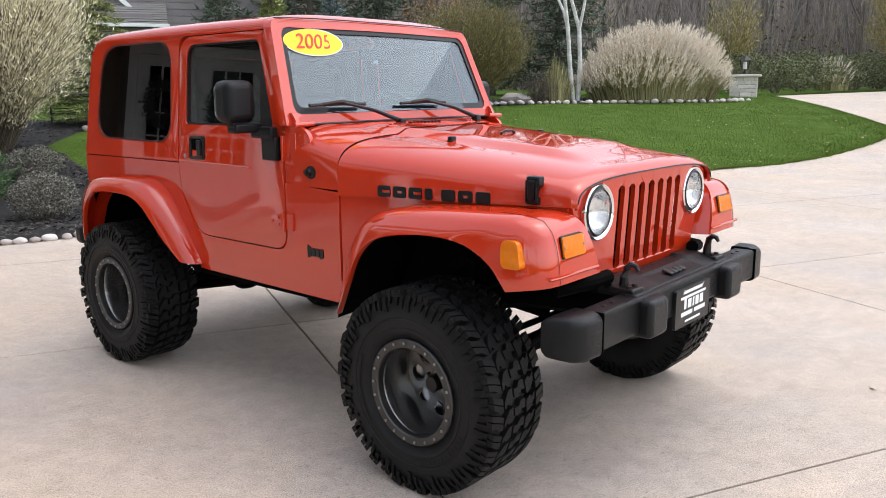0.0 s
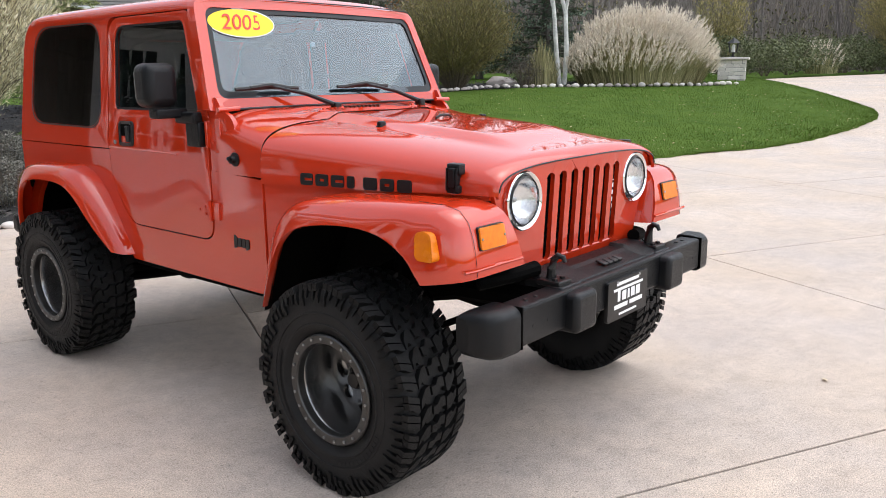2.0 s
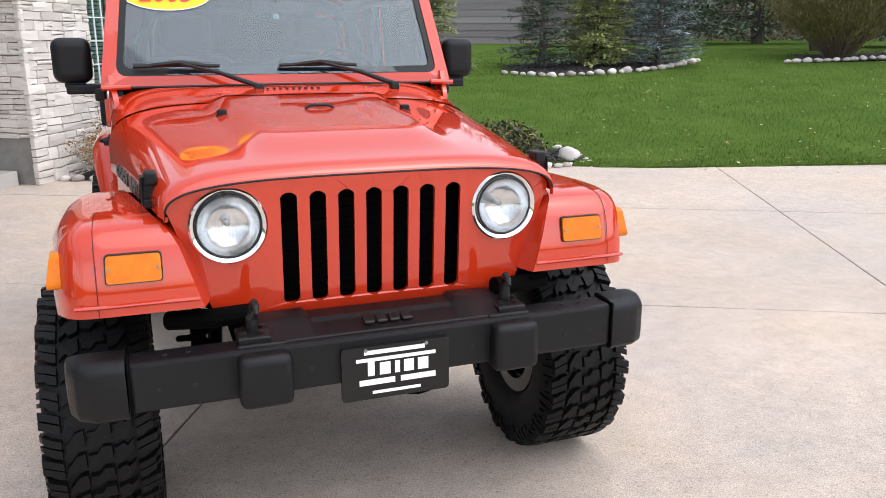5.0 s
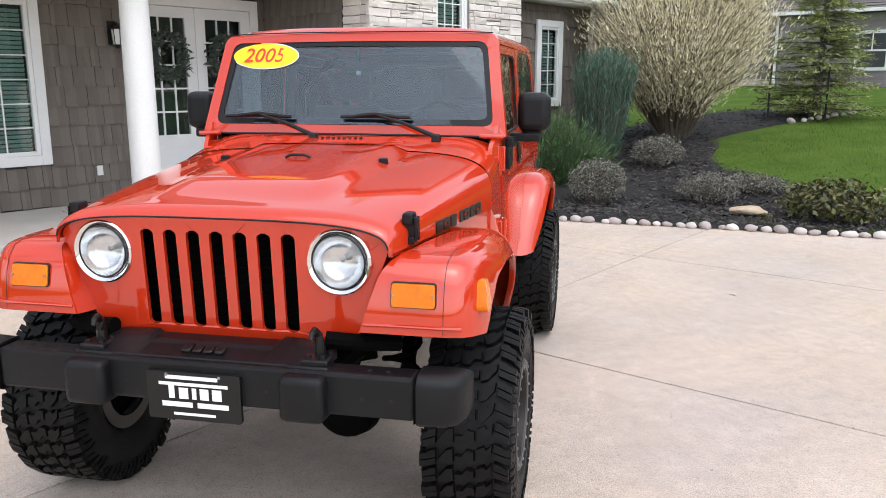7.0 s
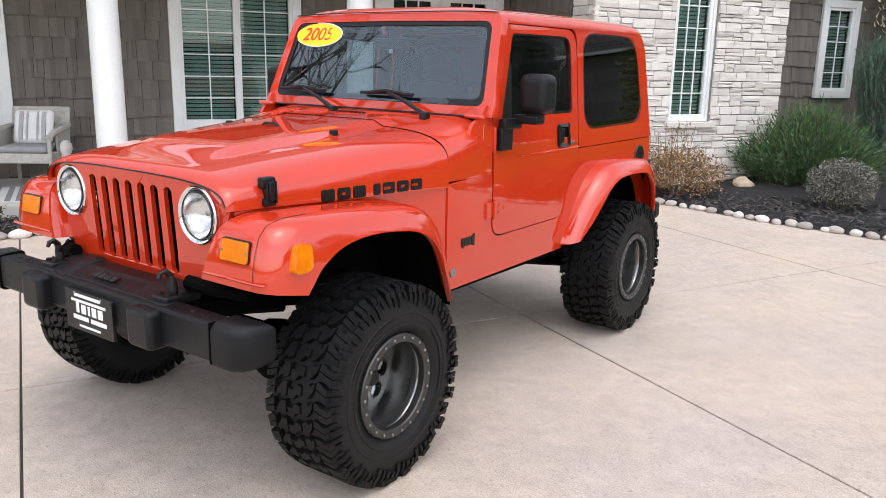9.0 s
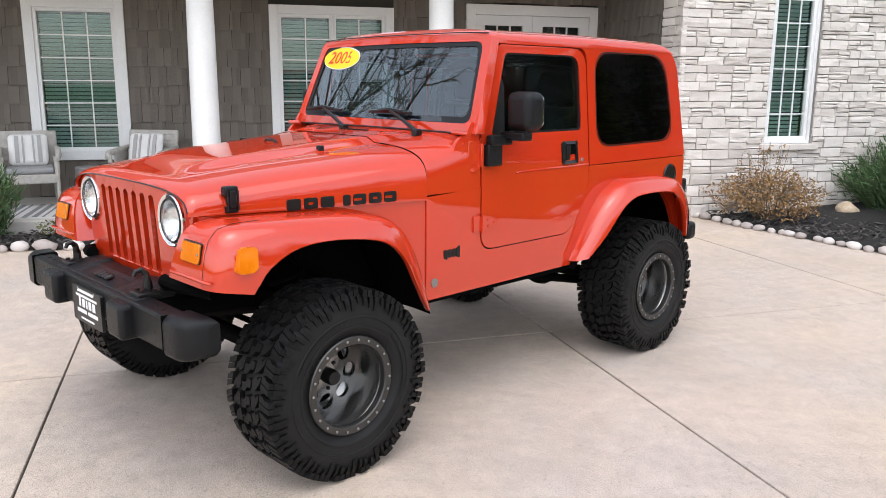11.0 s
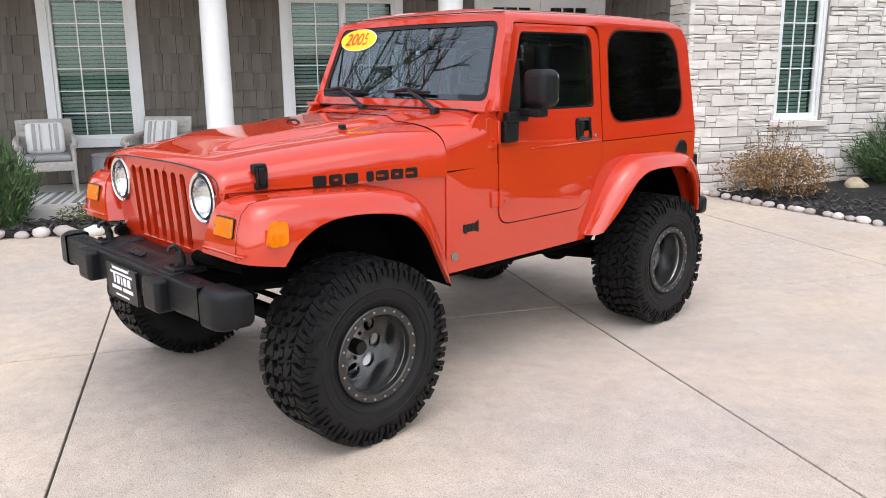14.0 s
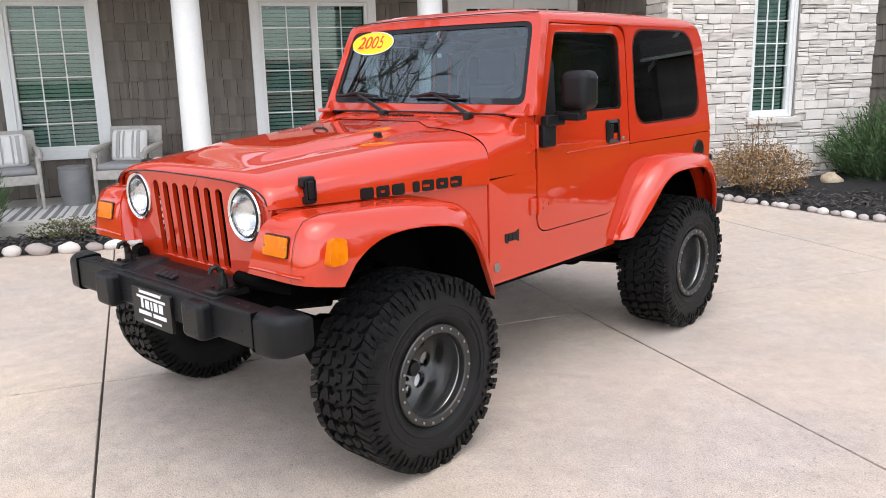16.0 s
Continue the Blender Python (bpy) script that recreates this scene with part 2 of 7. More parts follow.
def super_row(x, w, zb, zt, n, k=26, bulge=0.0, half=0.36):
    row = []
    for i in range(k + 1):
        a = math.pi * i / k
        c, s = math.cos(a), math.sin(a)
        y = w * math.copysign(abs(c) ** (2 / n), c)
        z = zb + (zt - zb) * abs(s) ** (2 / n)
        t = min(1, max(0, (half - abs(y)) / 0.06))
        row.append(Vector((x, y, z + bulge * t * t * (3 - 2 * t))))
    return row


# tub sides with the door opening and the rear wheel arch
for s in (1, -1):
    arch = [(-0.62, 0.60), (-0.67, 0.72), (-0.76, 0.88), (-0.86, 0.95), (-1.0, 0.97), (-1.35, 0.97), (-1.47, 0.93), (-1.55, 0.85), (-1.61, 0.74), (-1.64, 0.66)]
    outline = [(0.60, 0.588, 0.02), *[(x, z, 0.03) for x, z in arch], (-1.70, 0.66, 0.02), (-1.70, 1.155, 0.004), (-0.657, 1.155), (-0.652, 1.02, 0.08), (-0.56, 0.86, 0.08), (-0.47, 0.785, 0.06),
               (0.237, 0.782, 0.09), (0.237, 1.105), (0.60, 1.088)]
    part("body_side", sheet([round_poly(outline)], side_place(s), 0.03, (0.72,), 0.004), PAINT, car)
    # inner door jamb, dark, just behind the gap
    jamb = [(-0.70, 1.16), (-0.69, 1.0), (-0.58, 0.84), (-0.47, 0.755), (0.27, 0.755), (0.27, 1.36), (0.10, 1.81), (-0.55, 1.815), (-0.70, 1.70)]
    hole = [(-0.60, 1.18), (-0.59, 1.02), (-0.50, 0.90), (0.17, 0.88), (0.19, 1.33), (0.06, 1.74), (-0.58, 1.74)]
    part("door_jamb", sheet([jamb, hole], lambda x, z: ((x, s * (side_y(z) - 0.026), z), (0, -s, 0)), 0.02, (0.72, 1.16)), TRIM, car)

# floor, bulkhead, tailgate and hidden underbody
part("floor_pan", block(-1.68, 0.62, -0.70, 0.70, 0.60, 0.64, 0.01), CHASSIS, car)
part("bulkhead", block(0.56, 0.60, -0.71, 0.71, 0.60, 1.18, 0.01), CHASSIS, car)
part("tailgate", block(-1.705, -1.675, -0.735, 0.735, 0.64, 1.155, 0.012), PAINT, car)
part("rear_panel", sheet([round_poly([(-0.74, 1.158), (0.74, 1.158), (0.68, 1.82, 0.06), (-0.68, 1.82, 0.06)]), round_poly([(-0.56, 1.25, 0.05), (0.56, 1.25, 0.05), (0.53, 1.74, 0.05), (-0.53, 1.74, 0.05)])],
                         lambda y, z: ((-1.69 + (z - 1.16) * 0.18, y, z), (1, 0, 0)), 0.03, (), 0.003), PAINT, car)
# added dark sheet over the red tailgate, so the wheel wells stay shaded
part("rear_inner_panel", block(-1.672, -1.655, -0.725, 0.725, 0.62, 1.15, 0.004), CHASSIS, car)
part("rear_glass", sheet([round_poly([(-0.58, 1.23, 0.05), (0.58, 1.23, 0.05), (0.55, 1.76, 0.05), (-0.55, 1.76, 0.05)])], lambda y, z: ((-1.675 + (z - 1.16) * 0.18, y, z), (1, 0, 0)), 0.006), TINTED, car)

# hood, with its raised middle and rolled front lip
rows = []
for k in range(34):
    x = 0.601 + (1.700 - 0.601) * k / 33
    f = (x - 0.6) / 1.1
    zt = 1.322 - 0.085 * f - 0.022 * f ** 4
    lip = max(0, (x - 1.66) / 0.04)
    rows.append(super_row(x, hood_w(x) - 0.004 * lip, 1.074 + 0.022 * f + 0.0, zt - 0.016 * lip ** 2, 4.6 - 1.1 * f, 48, 0.024 * ease((1.60 - x) / 0.26), 0.37 - 0.05 * f))
brow = rows[-1]
top = rows + [[Vector((p.x + 0.003, p.y * 0.994, max(p.z - 0.008, 1.06))) for p in brow], [Vector((p.x - 0.012, p.y * 0.99, max(p.z - 0.010, 1.06))) for p in brow]]
bm = loft(top)
hood = part("hood", bm, PAINT, car, angle=50)
# scuttle between hood and windscreen
rows = []
for k in range(10):
    x = 0.598 - 0.30 * k / 9
    rows.append(super_row(x, 0.748, 1.098 - 0.0 * k, 1.325 + 0.048 * k / 9, 4.6 + 0.2 * k, 48, 0.024 * (1 - k / 9), 0.37))
part("scuttle", loft(rows), PAINT, car, angle=50)
for k in range(9):
    part("air_slot", block(0.428, 0.452, -0.115 + k * 0.027, -0.105 + k * 0.027, 1.352, 1.3675, 0.001), TRIM, car)
for s in (1, -1):
    part("washer_jet", merge(block(0.49, 0.505, s * 0.30 - 0.03, s * 0.30 + 0.03, 1.348, 1.358, 0.004), block(0.492, 0.502, s * 0.30 - 0.008, s * 0.30 + 0.008, 1.352, 1.366, 0.003)), PAINT, car)
    part("hood_bumper", merge(block(0.897, 0.923, s * 0.348 - 0.018, s * 0.348 + 0.018, 1.288, 1.320, 0.007), block(0.894, 0.926, s * 0.348 - 0.021, s * 0.348 + 0.021, 1.286, 1.302, 0.004)), PLASTIC, car, "black rubber hood bumper")
loop = [(0.955, -0.055, 1.300), (0.960, -0.05, 1.322), (0.962, -0.03, 1.331), (0.962, 0.03, 1.331), (0.960, 0.05, 1.322), (0.955, 0.055, 1.300)]
bm = tube(loop, 0.0065, 8)
for y in (-0.06, 0.06):
    block(0.945, 0.967, y - 0.02, y + 0.02, 1.296, 1.312, 0.004, bm=bm)
part("tie_down_loop", bm, TRIM, car, "black tie-down loop on the hood")

# grille with seven slots and two lamp holes
def grille_place(y, z):
    return (1.703 - 0.16 * max(0, abs(y) - 0.30) ** 2 - 0.03 * y * y - 0.06 * (1.215 - z), y, z), (-1, 0, 0)


arc = [(p.y * 0.984, p.z - 0.011) for p in brow if p.z > 1.105]
shell = [(0.445, 0.775), (0.47, 0.80)] + arc + [(-0.47, 0.80), (-0.445, 0.775)]
slots = [round_poly([(y - 0.0262, 0.812, 0.02), (y + 0.0262, 0.812, 0.02), (y + 0.0262, 1.146, 0.02), (y - 0.0262, 1.146, 0.02)], 4) for y in [(k - 3) * 0.0835 for k in range(7)]]
lamps = [ellipse(s * 0.421, 1.062, 0.103, 0.103, 36) for s in (1, -1)]
grille = part("grille", sheet([shell, *slots, *lamps], grille_place, 0.020, (0.9, 1.0, 1.1), 0.007, 3), PAINT, car, angle=40)
part("hood_gap", tube([(p.x + 0.0035, p.y * 0.992, p.z - 0.0085) for p in brow if p.z > 1.100], 0.0030, 6), TRIM, hood)
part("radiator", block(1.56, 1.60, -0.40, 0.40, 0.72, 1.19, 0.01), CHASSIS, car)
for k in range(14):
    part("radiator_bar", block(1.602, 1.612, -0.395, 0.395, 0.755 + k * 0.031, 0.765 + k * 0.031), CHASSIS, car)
for s in (1, -1):
    c = (1.690, s * 0.421, 1.062)
    lamp = part("headlight", lathe([(0.0, -0.060), (0.03, -0.058), (0.06, -0.045), (0.082, -0.02), (0.088, 0.0)], 40, "x", c), REFLECTOR, car, "round headlight with a clear fluted lens")
    part("lamp_lens", lathe([(0.089, 0.002), (0.075, 0.012), (0.05, 0.019), (0.025, 0.023), (0.0, 0.0245)], 40, "x", c), LENS, lamp, "clear fluted glass lens")
    bm = lathe([(0.008, -0.057), (0.009, -0.036), (0.0, -0.030)], 12, "x", c)
    part("bulb", bm, STEEL, lamp)
    part("inner_bezel", lathe([(0.0900, 0.0035), (0.0900, 0.0065), (0.0860, 0.0105), (0.0850, 0.0085)], 40, "x", c, closed=True), TRIM, lamp, "dark inner bezel")
    part("chrome_ring", lathe([(0.090, -0.02), (0.091, 0.003), (0.097, 0.008), (0.104, 0.011), (0.109, 0.006), (0.110, -0.004), (0.106, -0.012)], 48, "x", c), CHROME, lamp, "polished chrome ring")
    bm = bmesh.new()
    for k in range(11):
        z = -0.045 + k * 0.009
        h = math.sqrt(max(0, 0.05 ** 2 - z * z))
        block(c[0] + 0.0205, c[0] + 0.0225, c[1] + z - 0.002, c[1] + z + 0.002, c[2] - h * 0.7 - 0.01, c[2] + h * 0.5 - 0.01, bm=bm)
    part("lens_fluting", bm, LENS, lamp, kind="stuff")

# fenders with flared lips, swept round the wheel openings
def flare(path, opening, s, n=56):
    """Fender skin from the body line to the wheel opening, with a rolled lip."""
    rows, P, Q = [], glide(path, n), glide(opening, n)
    for (x, z, yi, yo), (bx, bz) in zip(P, Q):
        dx, dz = bx - x, bz - z
        sec = [(yi, 0), (yo - 0.15, 0.0), (yo - 0.095, 0.03), (yo - 0.062, 0.12), (yo - 0.036, 0.30), (yo - 0.016, 0.62), (yo, 0.93), (yo + 0.001, 0.98), (yo - 0.008, 1.02), (yo - 0.026, 0.99), (yo - 0.045, 0.62), (yo - 0.085, 0.26), (yo - 0.14, 0.16), (yi, 0.16)]
        rows.append([(x + dx * f, s * max(y, yi), z + dz * f) for y, f in sec])
    bm = loft(rows, True)
    bmesh.ops.remove_doubles(bm, verts=bm.verts[:], dist=1e-6)
    return bm


FRONT = [(0.588, 0.572, 0.738, 0.815), (0.63, 0.665, 0.738, 0.838), (0.69, 0.79, 0.738, 0.862), (0.765, 0.925, 0.735, 0.885), (0.85, 1.012, 0.725, 0.895), (0.95, 1.052, 0.712, 0.90), (1.10, 1.072, 0.69, 0.902), (1.30, 1.082, 0.662, 0.902),
         (1.50, 1.086, 0.632, 0.902), (1.615, 1.084, 0.61, 0.896), (1.68, 1.070, 0.588, 0.896), (1.715, 1.035, 0.563, 0.896), (1.733, 0.985, 0.545, 0.894), (1.746, 0.92, 0.524, 0.892), (1.753, 0.852, 0.502, 0.886)]
FRONT_OPEN = [(0.645, 0.565), (0.70, 0.630), (0.775, 0.735), (0.872, 0.872), (0.985, 0.950), (1.175, 0.985), (1.345, 0.988), (1.455, 0.960), (1.535, 0.912), (1.575, 0.862), (1.598, 0.828)]
REAR = [(-1.715, 0.650, 0.735, 0.855), (-1.690, 0.79, 0.738, 0.872), (-1.620, 0.925, 0.740, 0.888), (-1.52, 1.012, 0.742, 0.895), (-1.40, 1.048, 0.742, 0.897), (-1.15, 1.062, 0.742, 0.897), (-0.94, 1.055, 0.742, 0.897), (-0.815, 1.012, 0.742, 0.893), (-0.715, 0.93, 0.742, 0.885),
        (-0.625, 0.81, 0.742, 0.868), (-0.555, 0.705, 0.742, 0.850), (-0.505, 0.622, 0.742, 0.835)]
REAR_OPEN = [(-1.60, 0.645), (-1.575, 0.72), (-1.515, 0.83), (-1.42, 0.925), (-1.32, 0.962), (-1.15, 0.975), (-0.95, 0.968), (-0.845, 0.928), (-0.775, 0.865), (-0.695, 0.765), (-0.625, 0.690), (-0.575, 0.640)]
for s in (1, -1):
    f = part("front_fender", flare(FRONT, FRONT_OPEN, s), PAINT, car, "wide flared front fender in red", angle=50)
    part("rear_fender_flare", flare(REAR, REAR_OPEN, s), PAINT, car, "wide rear wheel flare in red", angle=50)
    # black liners inside the wheel openings
    for path, y0 in (([p for p in FRONT if p[0] < 1.66], 0.40), (REAR, 0.42)):
        P = glide(path, 30)
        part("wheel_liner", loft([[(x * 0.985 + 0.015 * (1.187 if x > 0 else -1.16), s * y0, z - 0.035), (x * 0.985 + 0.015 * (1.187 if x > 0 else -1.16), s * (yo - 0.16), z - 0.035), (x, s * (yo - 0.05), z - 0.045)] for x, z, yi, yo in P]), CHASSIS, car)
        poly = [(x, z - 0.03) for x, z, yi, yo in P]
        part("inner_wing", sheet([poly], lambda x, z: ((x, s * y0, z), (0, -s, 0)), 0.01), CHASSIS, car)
    # cheek beside the grille, and the apron between hood and wheel opening
    nose = glide([p for p in FRONT if p[0] > 1.61], 14)
    part("fender_cheek", loft([[(x - 0.003, s * (yi + 0.002), z - 0.002), (x - 0.05, s * (yi - 0.012), z - 0.004), (1.615, s * (yi - 0.03), z - 0.006)] for x, z, yi, yo in nose]), PAINT, car)
    apron = [(0.604, 0.60), (0.66, 0.70), (0.72, 0.82), (0.79, 0.935), (0.87, 1.01), (0.97, 1.05), (1.12, 1.068), (1.40, 1.078), (1.66, 1.078), (1.66, 1.092), (1.2, 1.084), (0.604, 1.073)]
    part("fender_apron", sheet([apron], lambda x, z: ((x, s * (hood_w(x) - 0.012), z), (0, -s, 0)), 0.012), PAINT, car)
    # seam, lower crease and amber lamps on the fender nose
    part("fender_seam", tube([(1.50, s * 0.772, 1.0865), (1.615, s * 0.772, 1.085), (1.681, s * 0.772, 1.0705), (1.716, s * 0.772, 1.034), (1.734, s * 0.772, 0.985), (1.747, s * 0.772, 0.92), (1.7535, s * 0.772, 0.855)], 0.0009, 6), TRIM, car)
    part("fender_lip", tube([(1.750, s * 0.515, 0.878), (1.7515, s * 0.62, 0.880), (1.7515, s * 0.78, 0.880), (1.746, s * 0.83, 0.880)], 0.006, 8), PAINT, f)
    bm = sheet([round_poly([(s * 0.607, 0.942, 0.010), (s * 0.747, 0.942, 0.010), (s * 0.744, 1.014, 0.010), (s * 0.607, 1.014, 0.010)])], lambda y, z: ((1.7545 - (z - 0.935) * 0.19, y, z), (-1, 0, 0)), 0.03, (), 0.005)
    turn = part("turn_signal", bm, AMBER, car, "amber front turn signal")
    # thin black border stands for the shadow in the red recess round the lens
    part("lens_rim", sheet([round_poly([(s * 0.6035, 0.9385, 0.012), (s * 0.7505, 0.9385, 0.012), (s * 0.7475, 1.0175, 0.012), (s * 0.6035, 1.0175, 0.012)]), round_poly([(s * 0.608, 0.943, 0.010), (s * 0.746, 0.943, 0.010), (s * 0.743, 1.013, 0.010), (s * 0.608, 1.013, 0.010)])],
                           lambda y, z: ((1.7485 - (z - 0.935) * 0.19, y, z), (-1, 0, 0)), 0.012), TRIM, turn)
    for y in (0.615, 0.738):
        part("screw", lathe([(0.004, -0.001), (0.004, 0.002), (0.0, 0.0025)], 8, "x", (1.748, s * y, 0.978)), STEEL, turn)
    bm = sheet([round_poly([(1.590, 0.915, 0.02), (1.672, 0.915, 0.02), (1.648, 1.012, 0.025), (1.578, 1.008, 0.025)])], lambda x, z: ((x, s * (0.893 - max(0, z - 0.93) * 0.18 + 0.006), z), (0, -s, 0)), 0.05, (0.95, 0.98), 0.006)
    part("side_marker", bm, AMBER, car, "amber side marker lamp")

# doors
for s in (1, -1):
    frame_ = round_poly([(-0.470, 0.791, 0.06), (0.229, 0.789, 0.085), (0.229, 1.345, 0.01), (0.070, 1.802, 0.03), (-0.645, 1.800, 0.11), (-0.648, 1.02, 0.08), (-0.555, 0.866, 0.08)], 6)
    window = round_poly([(0.150, 1.358, 0.02), (0.026, 1.762, 0.03), (-0.582, 1.762, 0.08), (-0.588, 1.358, 0.03)], 5)
    door = part("door", sheet([frame_, window], lambda x, z: ((x, s * (side_y(z) + 0.003), z), (0, -s, 0)), 0.028, (1.16, 1.30, 1.36), 0.005), PAINT, car, "closed red car door")
    part("door_glass", sheet([round_poly([(0.165, 1.345), (0.036, 1.774), (-0.598, 1.774, 0.05), (-0.598, 1.345)])], lambda x, z: ((x, s * (side_y(z) - 0.012), z), (0, -s, 0)), 0.005), DOORGLASS, door, "tinted door window")
    part("window_seal", sheet([round_poly([(0.158, 1.350, 0.02), (0.031, 1.770, 0.03), (-0.590, 1.770, 0.08), (-0.596, 1.350, 0.03)]), round_poly([(0.140, 1.368, 0.02), (0.018, 1.754, 0.03), (-0.574, 1.754, 0.07), (-0.578, 1.368, 0.02)])],
                              lambda x, z: ((x, s * (side_y(z) - 0.003), z), (0, -s, 0)), 0.01), TRIM, door, "black rubber seal")
    part("sail_panel", sheet([[(0.150, 1.36), (0.06, 1.655), (0.035, 1.60), (0.045, 1.36)]], lambda x, z: ((x, s * (side_y(z) - 0.004), z), (0, -s, 0)), 0.012), PLASTIC, door)
    part("crease", tube([(-0.02, s * (side_y(1.162) + 0.0035), 1.160), (-0.05, s * (side_y(1.162) + 0.0035), 1.163), (-0.645, s * (side_y(1.165) + 0.0035), 1.168)], 0.0055, 6), PAINT, door)
    h = part("door_handle", sheet([round_poly([(-0.405, 1.180, 0.02), (-0.540, 1.180, 0.02), (-0.540, 1.302, 0.02), (-0.405, 1.302, 0.02)]), round_poly([(-0.428, 1.196, 0.012), (-0.526, 1.196, 0.012), (-0.526, 1.286, 0.012), (-0.428, 1.286, 0.012)])],
                                  lambda x, z: ((x, s * (side_y(z) + 0.011), z), (0, -s, 0)), 0.014, (), 0.004), TRIM, door, "black recessed door handle")
    part("handle_cup", block(-0.527, -0.427, s * (side_y(1.24) - 0.004), s * (side_y(1.24) + 0.004), 1.195, 1.287), CHASSIS, h)
    part("handle_paddle", block(-0.470, -0.435, s * (side_y(1.24) + 0.002), s * (side_y(1.24) + 0.016), 1.200, 1.280, 0.005), TRIM, h)
    part("key_lock", lathe([(0.011, 0.0), (0.011, 0.004), (0.008, 0.006), (0.0, 0.006)], 16, "y", (-0.585, s * (side_y(1.19) + 0.003), 1.195)) if s > 0 else lathe([(0.011, 0.0), (0.011, -0.004), (0.008, -0.006), (0.0, -0.006)], 16, "y", (-0.585, s * (side_y(1.19) + 0.003), 1.195)), STEEL, door, "bright key lock")
    for z, w in ((0.925, 0.085), (1.30, 0.0)):
        if w:
            bm = sheet([round_poly([(0.222, z - 0.036, 0.006), (0.222, z + 0.036, 0.006), (0.222 - w, z + 0.026, 0.02), (0.222 - w - 0.02, z, 0.01), (0.222 - w, z - 0.026, 0.02)])], lambda x, q: ((x, s * (side_y(q) + 0.012), q), (0, -s, 0)), 0.012, (), 0.003)
            block(0.240, 0.292, s * 0.744, s * 0.759, z - 0.040, z + 0.040, 0.003, bm=bm)
            tube([(0.233, s * 0.764, z - 0.046), (0.233, s * 0.764, z + 0.046)], 0.010, 10, bm)
            hinge = part("door_hinge", bm, PAINT, door, "red painted door hinge")
            for dx, dz in ((-0.03, 0.016), (-0.03, -0.016), (-0.075, 0.0)):
                part("bolt", lathe([(0.007, 0), (0.007, 0.004 * s), (0.0, 0.005 * s)], 6, "y", (0.222 + dx, s * (side_y(z) + 0.012), z + dz)), PAINT, hinge)
    # mirror on its bracket
    my = s * 0.882
    bm = block(0.005, 0.135, my - 0.078, my + 0.078, 1.382, 1.572, 0.040, 4)
    mirror = part("door_mirror", bm, PLASTIC, door, "big black door mirror", angle=60)
    part("mirror_glass", sheet([round_poly([(my - 0.062, 1.40, 0.03), (my + 0.062, 1.40, 0.03), (my + 0.062, 1.554, 0.03), (my - 0.062, 1.554, 0.03)])], lambda y, z: ((0.0035, y, z), (1, 0, 0)), 0.004), CHROME, mirror)
    bm = block(0.06, 0.215, s * 0.755, s * 0.800, 1.310, 1.362, 0.010)
    block(0.045, 0.120, s * 0.765, s * 0.915, 1.335, 1.378, 0.010, bm=bm)
    block(0.055, 0.105, s * 0.835, s * 0.92, 1.36, 1.40, 0.01, bm=bm)
    part("mirror_arm", bm, PLASTIC, mirror)
    bm = block(0.118, 0.222, s * 0.748, s * 0.785, 1.208, 1.318, 0.008)
    part("mirror_bracket", bm, PLASTIC, mirror)
    for z in (1.235, 1.285):
        part("bracket_slot", block(0.140, 0.168, s * 0.784, s * 0.7865, z - 0.008, z + 0.008, 0.001), TRIM, mirror)
    part("cowl_side", block(0.238, 0.320, s * 0.690, s * (0.7445), 1.095, 1.335, 0.003), PAINT, car)
    part("hinge_cover", block(0.233, 0.250, s * 0.737, s * 0.764, 1.205, 1.322, 0.004), PAINT, door)

# windscreen frame with its glass
def wind(y, z):
    t = (z - 1.372) / 0.488
    return (0.318 - 0.186 * t - 0.035 * y * y, y, z), (-1, 0, -0.0)


def wind_shift(d):
    return lambda y, z: ((wind(y, z)[0][0] + d, y, z), (-1, 0, 0))


cutv = (1.45, 1.6, 1.75)
wf = part("windscreen_frame", sheet([round_poly([(-0.772, 1.368, 0.01), (0.772, 1.368, 0.01), (0.700, 1.852, 0.05), (0, 1.862, 0.2), (-0.700, 1.852, 0.05)]), round_poly([(-0.710, 1.416, 0.05), (0.710, 1.416, 0.05), (0.655, 1.814, 0.05), (0, 1.820, 0.2), (-0.655, 1.814, 0.05)])],
                                    wind, 0.055, cutv, 0.010, 3), PAINT, car, angle=40)
pane = bmesh.new()
for d in (-0.012, -0.017):
    loft([[wind_shift(d)((-1 + 2 * k / 28) * (0.705 - 0.055 * j / 10), 1.419 + 0.394 * j / 10)[0] for k in range(29)] for j in range(11)], bm=pane)
part("windscreen", pane, WINDSCREEN, wf, "clear laminated windscreen")
part("screen_seal", sheet([round_poly([(-0.716, 1.410, 0.05), (0.716, 1.410, 0.05), (0.661, 1.820, 0.05), (0, 1.826, 0.2), (-0.661, 1.820, 0.05)]), round_poly([(-0.680, 1.447, 0.04), (0.680, 1.447, 0.04), (0.630, 1.792, 0.04), (0, 1.798, 0.2), (-0.630, 1.792, 0.04)])],
                          wind_shift(-0.006), 0.010, cutv), TRIM, wf, "black rubber windscreen seal")
part("screen_gap", tube([(0.322, -0.74, 1.371), (0.338, 0, 1.376), (0.322, 0.74, 1.371)], 0.005, 6), TRIM, car)
sticker = part("year_sticker", sheet([ellipse(-0.478, 1.750, 0.182, 0.066, 40)], wind_shift(-0.007), 0.002, cutv), WHITEINK, car, "yellow oval sticker with the red year 2005")
part("yellow_oval", sheet([ellipse(-0.478, 1.750, 0.176, 0.061, 40)], wind_shift(-0.0055), 0.001, cutv), YELLOW, sticker)
bm = letters("2005", 0.105, 0.0008)
slope = math.atan2(0.186, 0.488)
